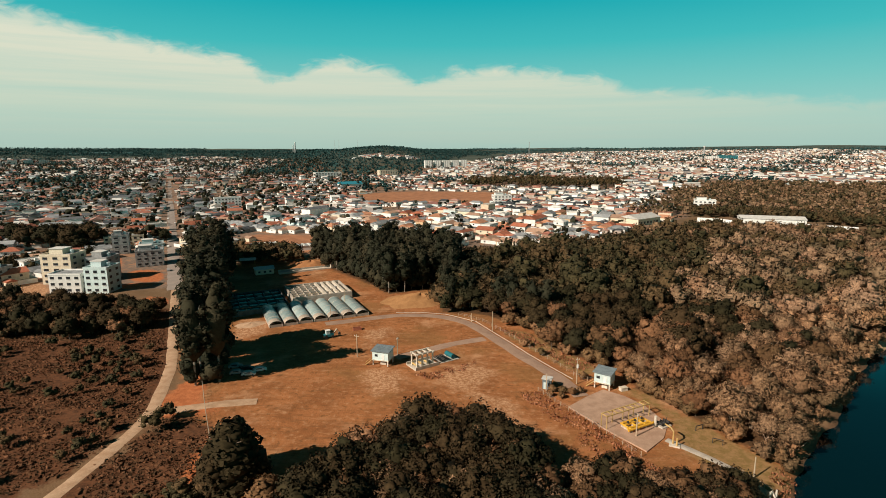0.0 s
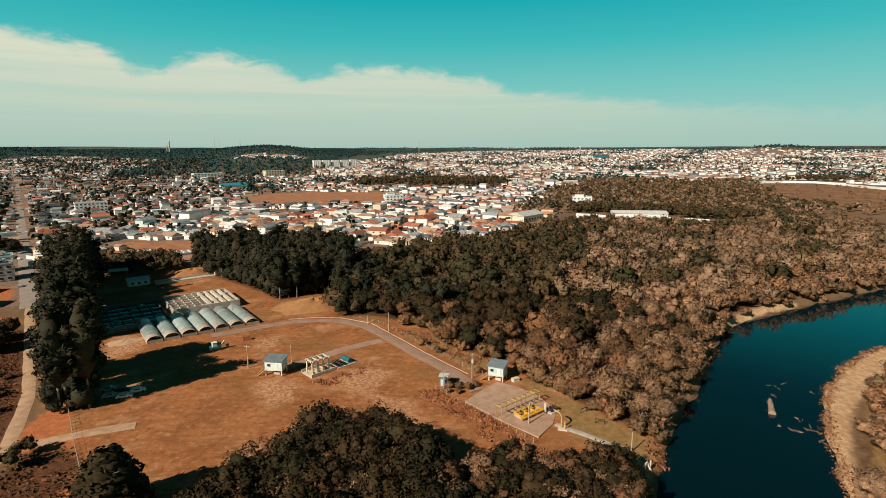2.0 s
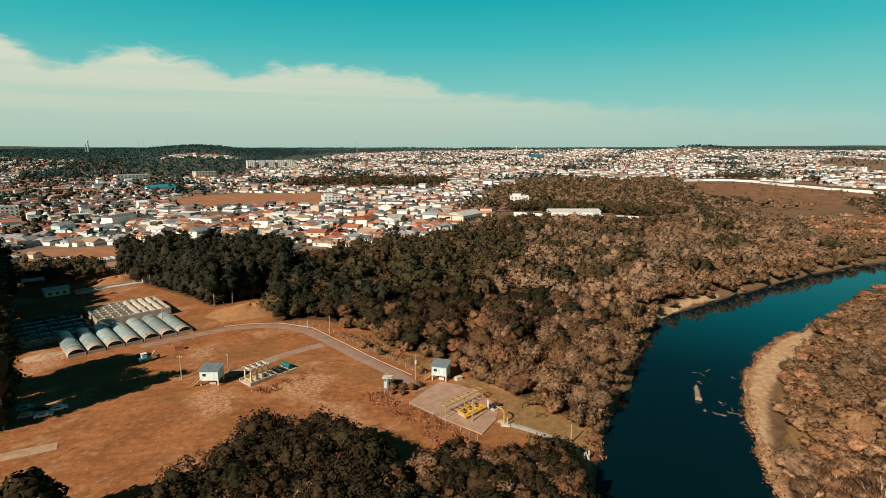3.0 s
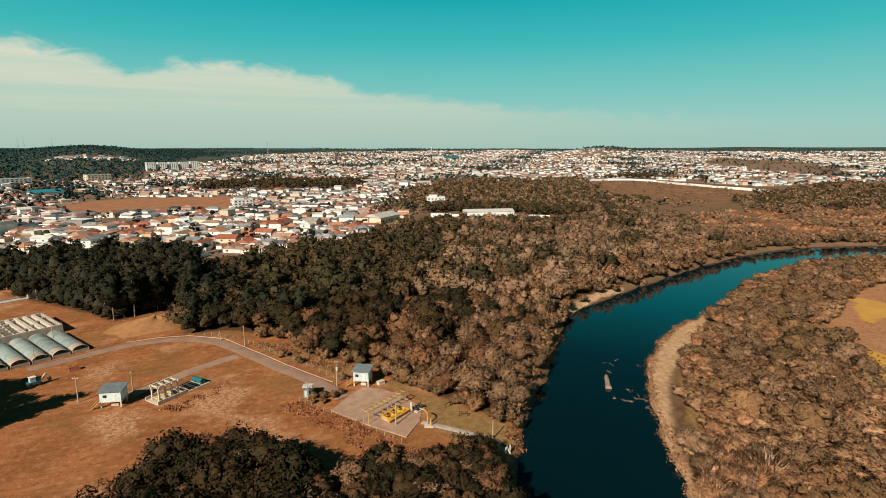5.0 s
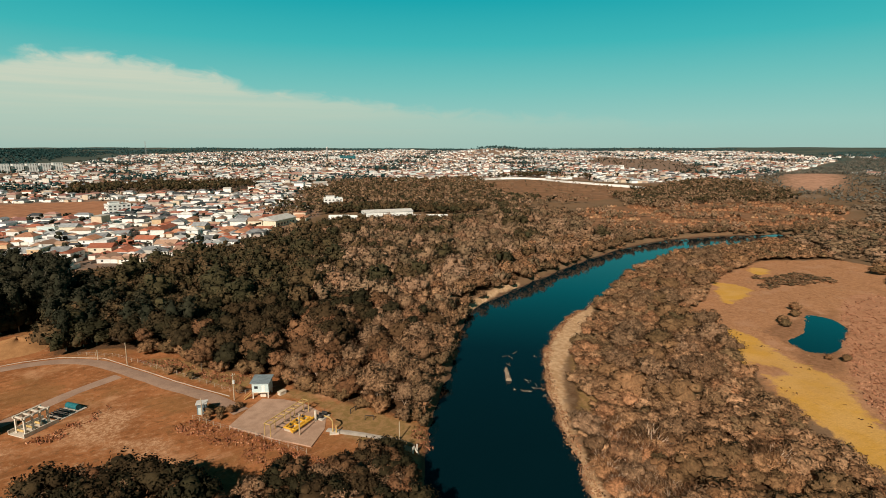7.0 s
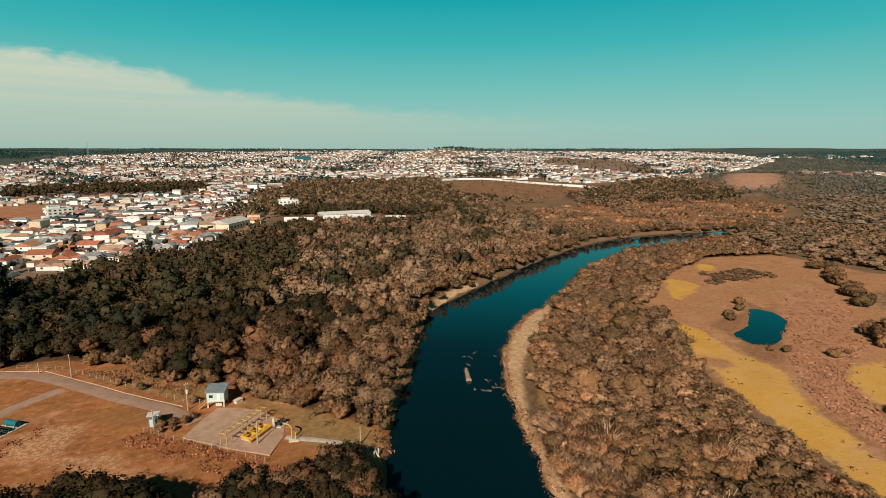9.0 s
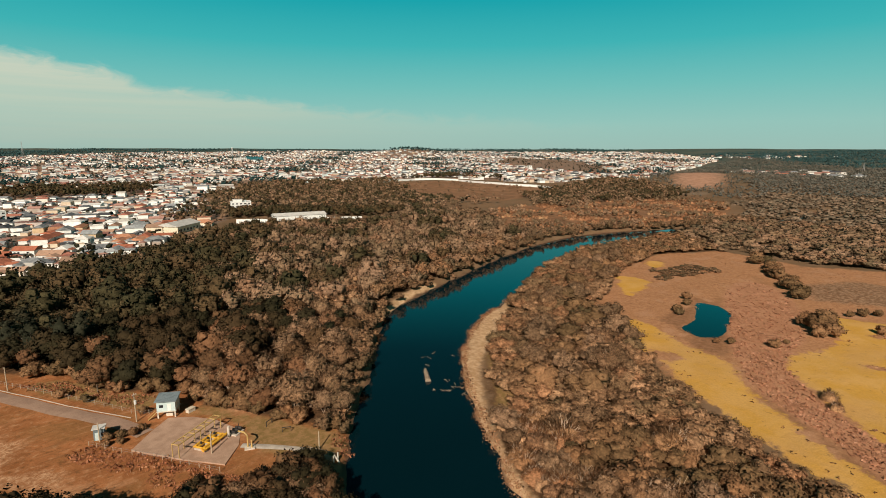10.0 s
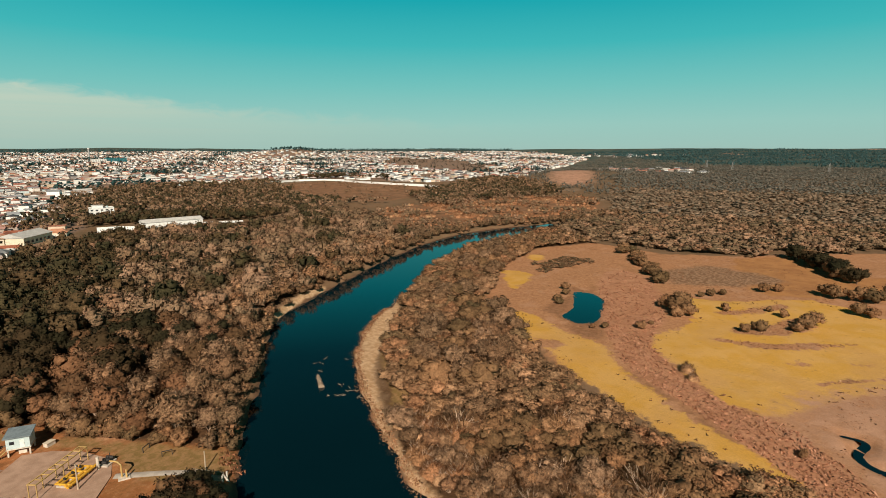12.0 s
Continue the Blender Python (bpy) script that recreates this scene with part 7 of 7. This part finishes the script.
# ---- yard north of the tanks ----
def mound(x, y, w, d, h, turn, mat, name, label, cat):
    n, m = 28, 10
    vs, qs = [], []
    for j in range(m + 1):
        f = j / m
        for k in range(n):
            a = k / n * 2 * math.pi
            wob = 1 + 0.10 * math.sin(3 * a + 1) + 0.06 * math.sin(7 * a)
            px_, py_ = math.cos(a) * w / 2 * f * wob, math.sin(a) * d / 2 * f * wob
            gx_, gy_ = x + px_ * math.cos(turn) - py_ * math.sin(turn), y + px_ * math.sin(turn) + py_ * math.cos(turn)
            vs.append((gx_, gy_, float(height(gx_, gy_)) - 0.1 + h * (1 - f * f) ** 1.5 * (1 + 0.15 * math.sin(5 * a + 3 * f))))
    for j in range(m):
        for k in range(n):
            qs.append((j * n + k, j * n + (k + 1) % n, (j + 1) * n + (k + 1) % n, (j + 1) * n + k))
    tagged(new(name, sheet_mesh(name, vs, qs, [mat])), label, cat)


mound(-93, 322, 34, 20, 3.0, radians(27), surface("orange_earth", (0.42, 0.19, 0.075), (0.33, 0.14, 0.055), 4.0), "earth_mound", "heaped orange earth behind the tanks", "mound")
mound(-20, 246, 40, 24, 3.2, radians(25), surface("ochre_bank", (0.40, 0.20, 0.080), (0.31, 0.15, 0.058), 3.0), "earth_bank", "sloping ochre earth bank below the tall trees", "mound")
mound(-86, 208, 15, 9, 0.7, radians(27), M_DIRT, "sand_mound", "pale sand heap beside the vaulted sheds", "heap")
bl = thing("store_shed", -114, 300, TURN, "pale green-roofed store shed at the yard's edge", "shed")
at(bl, box(B(), 0, 0, -0.4, 10, 6, 3.4), "wall", M_CREAM)
at(bl, prism(B(), 10, 6, 3.0, 1.3), "roof", M_PALEBLUE)
for k in (-3, 0, 3):
    at(bl, box(B(), k, -3.02, 1.0, 1.2, 0.08, 1.0), "window", M_DARK)
for x, y in ((-142, 377), (-110, 375)):
    sh = thing("store_shed", x, y, TURN, "long shed with ribbed grey and white roof", "shed", "ribbed sheds")
    at(sh, box(B(), 0, 0, -0.4, 19, 9, 3.6), "wall", M_WHITE)
    for k in range(10):
        at(sh, box(B(), -8.55 + 1.9 * k, 0, 3.2, 1.2 if k % 2 else 1.86, 9.6, 0.35 + 0.25 * (k % 2)), "roof_bay", M_WHITE if k % 2 else M_FIBRE)
ch = thing("chimney_block", -78, 314, TURN, "slim pale concrete shaft beside the earth mound", "shaft")
at(ch, box(B(), 0, 0, -0.4, 2.4, 2.4, 3.0), "base", M_PALECONC)
at(ch, box(B(), 0.2, 0, 2.6, 0.9, 0.9, 6.4), "shaft", M_PALECONC)
lw = thing("loading_wall", -92, 306, TURN, "long low pale wall along the yard", "wall")
at(lw, box(B(), 0, 0, -0.5, 30, 3.5, 1.4), "platform", M_PALECONC)
at(lw, box(B(), 0, 2.0, -0.5, 30, 0.3, 2.2), "parapet", M_CONCRETE)
for k, (x, y) in enumerate(((-116.5, 353), (-113.6, 354.5))):
    tk = thing("storage_silo", x, y, 0, "white upright storage tank with a domed top", "tank", "white storage tanks")
    at(tk, rod(B(), (0, 0, -0.3), (0, 0, 6.5), 1.3, 18), "shell", M_WHITE)
    at(tk, rod(B(), (0, 0, 6.5), (0, 0, 7.2), 1.3, 18, 0.3), "dome", M_WHITE)


# ---- driftwood in the river ----
def driftwood():
    rng = np.random.default_rng(61)
    t = thing("driftwood_log", 115.0, 126.5, radians(52), "pale stranded tree trunk lying in the river", "log", z=WATER_Z)
    at(t, rod(B(), (-4.5, 0, 0.1), (4.5, 0.3, 0.35), 1.0, 9, 0.55), "trunk", M_DRIFT)
    for k in range(5):
        p = (-4 + 1.9 * k, 0.1, 0.5)
        at(t, rod(B(), p, (p[0] + rng.uniform(-1, 1), rng.uniform(-1.6, 1.6), 1.3 + rng.uniform(0, 0.7)), 0.16, 6, 0.05), "branch", M_DRIFT)
    for k, (x, y, s) in enumerate(((128, 139, 2.6), (116, 115, 2.8), (112, 113, 2.0), (121, 133, 1.2), (117.5, 119, 1.4), (134, 133, 0.9), (109.5, 117, 1.0), (113.5, 108, 1.6))):
        g = thing("driftwood_snag", x, y, k * 1.3, "pale tangle of dead branches breaking the water", "driftwood", "driftwood in the river", z=WATER_Z)
        for j in range(4):
            a = rng.uniform(0, 6.28)
            p = (rng.uniform(-1, 1) * s * 0.5, rng.uniform(-1, 1) * s * 0.4, -0.15)
            at(g, rod(B(), p, (p[0] + math.cos(a) * s, p[1] + math.sin(a) * s * 0.8, rng.uniform(0.05, 0.35)), 0.13, 6, 0.04), "branch", M_DRIFT)


driftwood()


# ---- larger buildings of the town ----
def block(x, y, turn, w, d, storeys, cols, wall, label, name="apartment_block", per=3.1, penthouse=True, side=2, group="blocks of flats"):
    t = thing(name, x, y, turn, label, "building", group)
    h = storeys * per
    at(t, box(B(), 0, 0, -0.8, w, d, h + 0.8), "wall", wall)
    bm = B()
    for sx, sy, ww, dd in ((0, -d / 2, w + 0.2, 0.3), (0, d / 2, w + 0.2, 0.3), (-w / 2, 0, 0.3, d - 0.3), (w / 2, 0, 0.3, d - 0.3)):
        box(bm, sx, sy, h, ww, dd, 0.8)
    at(t, bm, "parapet", wall)
    at(t, box(B(), 0, 0, h, w - 0.4, d - 0.4, 0.1), "roof", M_FIBRE)
    for s in range(storeys):
        for k in range(cols):
            cx = (k + 0.5) / cols * w - w / 2
            g = at(t, box(B(), cx, -d / 2 - 0.02, s * per + 1.0, w / cols * 0.48, 0.1, 1.3), "window", M_DARK)
            part("sill", box(B(), cx, -d / 2 - 0.1, s * per + 0.88, w / cols * 0.56, 0.24, 0.1), M_WHITE, g)
        for k in range(side):
            cy = (k + 0.5) / side * d - d / 2
            for sx in (-1, 1):
                at(t, box(B(), sx * (w / 2 + 0.02), cy, s * per + 1.0, 0.1, d / side * 0.35, 1.3), "window", M_DARK)
    if penthouse:
        at(t, box(B(), -w * 0.15, d * 0.1, h, w * 0.45, d * 0.5, 2.8), "penthouse", wall)
        at(t, box(B(), -w * 0.15, d * 0.1, h + 2.8, w * 0.5, d * 0.55, 0.2), "penthouse_roof", M_PALEROOF)
        at(t, rod(B(), (w * 0.25, d * 0.1, h), (w * 0.25, d * 0.1, h + 2.0), 0.9, 12), "water_tank", M_PALEBLUE)


block(-196.5, 259, radians(2), 16, 11, 3, 4, M_WHITE, "white three-storey building with dark window bands", penthouse=False)
block(-180.5, 259, radians(2), 11.5, 11, 4, 3, M_PALEBLUE, "pale blue-white four-storey block with a roof tank")
block(-214, 278, radians(2), 16, 13, 5, 3, M_CREAM, "cream five-storey block with stepped upper floors")
block(-197, 284, radians(2), 12, 12, 4, 3, M_GREY, "grey unfinished four-storey block")
block(-246, 268, radians(2), 14, 11, 3, 3, M_GREY, "dark grey three-storey house behind the scrub")
block(-193, 322, TURN, 15, 13, 3, 4, M_GREY, "grey three-storey house beside the street")
block(-205, 345, TURN, 14, 11, 3, 3, M_PALEBLUE, "pale blue three-storey house with roof terrace")
block(-235, 360, TURN, 10, 12, 4, 2, M_GREY, "narrow grey four-storey block")
block(-255, 395, TURN, 26, 10, 2, 7, M_CREAM, "long cream two-storey row behind trees", penthouse=False)
block(-282, 640, TURN, 30, 12, 4, 8, M_WHITE, "white four-storey school-like block", penthouse=False)
block(48, 690, radians(10), 22, 16, 4, 5, M_WHITE, "white four-storey block beside the bare ground")
block(268, 615, radians(-20), 22, 15, 4, 5, M_WHITE, "white stepped four-storey building at the wood's edge")
block(-310, 1240, TURN, 60, 22, 4, 9, M_WHITE, "large white hall with a teal end", name="hall", penthouse=False)
block(-175, 1255, TURN, 42, 20, 5, 7, M_CREAM, "wide cream block in front of the forest", name="hall", penthouse=False)
for k in range(5):
    block(-110 + k * 27, 1700 + k * 12, radians(15), 22, 18, 7, 4, M_WHITE, "white seven-storey tower in a distant estate", penthouse=False, group="towers of the distant estate")
block(1050, 2240, radians(-10), 70, 30, 5, 8, M_TEALTANK, "distant teal-clad hall among houses", name="hall", penthouse=False)
block(1000, 2250, radians(-10), 60, 30, 4, 8, M_WHITE, "distant long white hall among houses", name="hall", penthouse=False)


def big_hall(x, y, turn, w, d, h, wall, roof, label):
    t = thing("hall", x, y, turn, label, "hall", "large halls")
    at(t, box(B(), 0, 0, -0.8, w, d, h + 0.8), "wall", wall)
    at(t, prism(B(), w, d, h, d * 0.16, over=0.8), "roof", roof)
    for k in range(6):
        at(t, box(B(), (k - 2.5) * w / 7, -d / 2 - 0.02, 1.2, w / 14, 0.1, h * 0.35), "window", M_DARK)


for x, y, w in ((-2237, 3316, 120), (-2120, 3400, 70), (-2330, 3230, 60)):
    block(x, y, radians(34), w, 40, 4, 10, M_WHITE, "long white industrial hall on the far rim", name="hall", penthouse=False, group="far white halls")
for k in range(4):
    block(-1530 + k * 34, 1745 + k * 26, radians(40), 26, 14, 6, 5, M_WHITE, "white six-storey block at the town's far side", penthouse=False, group="far blocks of flats")
big_hall(-206, 985, TURN, 40, 24, 8, M_WHITE, M_BLUEROOF, "white hall under a bright teal roof")
big_hall(165, 512, radians(38), 34, 20, 6, M_CREAM, M_PALEROOF, "large cream shed with a pale pitched roof")
big_hall(-175, 1010, TURN, 20, 14, 5, M_CREAM, M_ORANGETILE, "cream hall with an orange tiled roof")


def warehouse():
    t = thing("warehouse", 281, 505, radians(-16), "long white warehouse with a flat sheet roof", "warehouse")
    at(t, box(B(), 0, 0, -0.8, 52, 18, 7.3), "wall", M_WHITE)
    at(t, prism(B(), 52, 18, 6.5, 2.2, over=0.6), "roof", M_PALEROOF)
    for k in range(7):
        at(t, box(B(), -22.5 + k * 7.5, -9.03, 0.4, 4.0, 0.12, 3.6), "loading_door", M_PALEROOF)
    t2 = thing("boundary_wall", 285, 525, 0, "long white boundary wall in front of the warehouse", "wall", z=0)
    path = [(222, 522), (240, 512), (254, 496), (295, 485), (311, 472), (327, 459)]
    for (ax, ay), (bx, by) in zip(path, path[1:]):
        L = math.hypot(bx - ax, by - ay)
        z = float(height((ax + bx) / 2, (ay + by) / 2))
        at(t2, box(B(), (ax + bx) / 2 - 285, (ay + by) / 2 - 525, z - 1.0, L + 0.3, 0.5, 5.4, math.atan2(by - ay, bx - ax)), "wall_panel", M_WHITE)
    t3 = thing("boundary_wall", 830, 760, 0, "pale wall winding along the brown hillside", "wall", z=0)
    path = [(690, 905), (760, 935), (815, 935), (858, 905), (868, 850), (855, 770), (850, 700), (860, 630), (850, 575)]
    for (ax, ay), (bx, by) in zip(path, path[1:]):
        L = math.hypot(bx - ax, by - ay)
        z = float(height((ax + bx) / 2, (ay + by) / 2))
        at(t3, box(B(), (ax + bx) / 2 - 830, (ay + by) / 2 - 760, z - 2.0, L + 1, 1.2, 6.0, math.atan2(by - ay, bx - ax)), "wall_panel", M_WHITE)


warehouse()


def mast(x, y, h, r, label, lattice=True):
    t = thing("radio_mast", x, y, 0.3, label, "mast", "masts and chimneys")
    if lattice:
        for sx in (-1, 1):
            for sy in (-1, 1):
                at(t, rod(B(), (sx * r, sy * r, -1), (sx * r * 0.25, sy * r * 0.25, h), r * 0.09, 5), "leg", M_GREY)
        for k in range(8):
            f = k / 8
            s = r * (1 - 0.75 * f) * 2
            at(t, box(B(), 0, 0, h * f, s, s, r * 0.08), "brace", M_GREY)
    else:
        at(t, rod(B(), (0, 0, -1), (0, 0, h), r, 14, r * 0.8), "shaft", M_GREY)
        at(t, rod(B(), (0, 0, h), (0, 0, h + r), r * 1.15, 14), "cap", M_WHITE)


mast(290, 2460, 75, 3.0, "tall lattice radio mast above the houses")
mast(1150, 2690, 45, 4.0, "white water tower among distant houses", False)
mast(-1076, 3498, 66, 4.6, "far grey chimney on the wooded ridge", False)
mast(-1096, 3520, 50, 3.0, "far grey chimney on the wooded ridge", False)
mast(-754, 3215, 62, 2.5, "lattice mast on the wooded ridge")
mast(-735, 3240, 64, 2.5, "lattice mast on the wooded ridge")
mast(-635, 3300, 52, 2.5, "lattice mast on the wooded ridge")
mast(1863, 279, 26, 2.4, "lattice power pylon on the brown plain")
mast(1700, 190, 26, 2.4, "lattice power pylon on the brown plain")
mast(1750, -30, 26, 2.4, "lattice power pylon on the brown plain")
cv = thing("white_canopy", -132, 322, radians(20), "white sheet canopy on thin posts in shade", "canopy")
at(cv, prism(B(), 9, 6, 3.4, 1.0, 0.2), "roof", M_WHITE)
for sx in (-4, 4):
    for sy in (-2.6, 2.6):
        at(cv, box(B(), sx, sy, -0.3, 0.2, 0.2, 3.62), "post", M_STEEL)
# umbrella pines behind the flats
for k, (x, y) in enumerate(((-329, 385), (-316, 378), (-306, 382), (-297, 374), (-288, 380), (-280, 374), (-272, 386))):
    plant("broadleaf", k % 4, x, y, 1.9, k, 1.15, "dark pines behind the flats")
hx, hy = spread([(-330, 262), (-235, 262), (-226, 300), (-240, 345), (-340, 350)], 9, 90, keep=lambda x, y, r: r.uniform(0, 1, x.shape) < 0.55)
woods("garden_trees", "dark trees around the flats", S_GREEN, protos("broadleaf", 4, 0.2, 1.6), hx, hy, 0.8, 91)
hx, hy = spread([(-158, 330), (-130, 318), (-100, 330), (-112, 350), (-150, 360)], 6, 92)
woods("garden_trees", "dark trees north of the tanks", S_GREEN, protos("broadleaf", 4, 0.25, 1.5), hx, hy, 1.0, 93)
# dry grass and weeds on the field
VERGE = [[(22, 150), (28, 140), (34, 130), (40, 117), (46, 110), (38, 106), (30, 118), (24, 132), (16, 148)], [(-15, 160), (-2, 168), (4, 172), (-1, 164), (-12, 154)], [(14, 206), (26, 200), (30, 184), (44, 168), (36, 164), (22, 188)], [(65, 110), (70, 113), (75, 107), (68, 101), (65.5, 104)]]
gxs, gys = [], []
for k, poly in enumerate(VERGE):
    a, b = spread(poly, 1.25, 70 + k, keep=lambda x, y, r: ripple(x, y, 5, 3) > -0.45, feather=1.5)
    gxs.append(a), gys.append(b)
woods("dry_weeds", "reddish dry weeds along fence and lane", M_WEED, [(v * (0.8, 0.8, 1.5), q, n) for v, q, n in tuft], np.concatenate(gxs), np.concatenate(gys), 0.8, 75, "weeds", 0.1)
a, b = spread(PLANT_FIELD, 2.6, 76, keep=lambda x, y, r: (ripple(x, y, 12, 4) + 0.7 * ripple(x, y, 4, 1) > 0.45) & (sdist(x, y, [(-60, 215), (40, 150), (28, 140), (-60, 200)]) > 2))
woods("grass_tufts", "low dry grass tufts on the field", M_GRASS, [(v * (0.8, 0.8, 0.35), q, n) for v, q, n in tuft], a, b, 0.6, 77, "grass", 0.08)
a, b = spread(MARSH, 3.8, 78, keep=lambda x, y, r: (np.min([sdist(x, y, p) for p in ALGAE], axis=0) > 1.0) & (sdist(x, y, POND) > 1) & (sdist(x, y, EGROVE) > 0) & (ripple(x, y, 15, 4) + 0.8 * ripple(x, y, 5, 1) > -0.1) & (np.hypot(x, y) < 420))
woods("marsh_grass", "pinkish-brown dead reeds and grass clumps", M_GRASS, [(v * (1.0, 1.0, 0.5), q, n) for v, q, n in tuft], a, b, 0.85, 79, "grass", 0.08)
a, b = spread(SAND, 0.95, 80, keep=lambda x, y, r: (sdist(x, y, RIVER) < 3.0) & (sdist(x, y, RIVER) > -1.5))
woods("bank_weeds", "pinkish dry weeds along the waterline", M_GRASS, tuft, a, b, 0.85, 81, "weeds", 0.1)
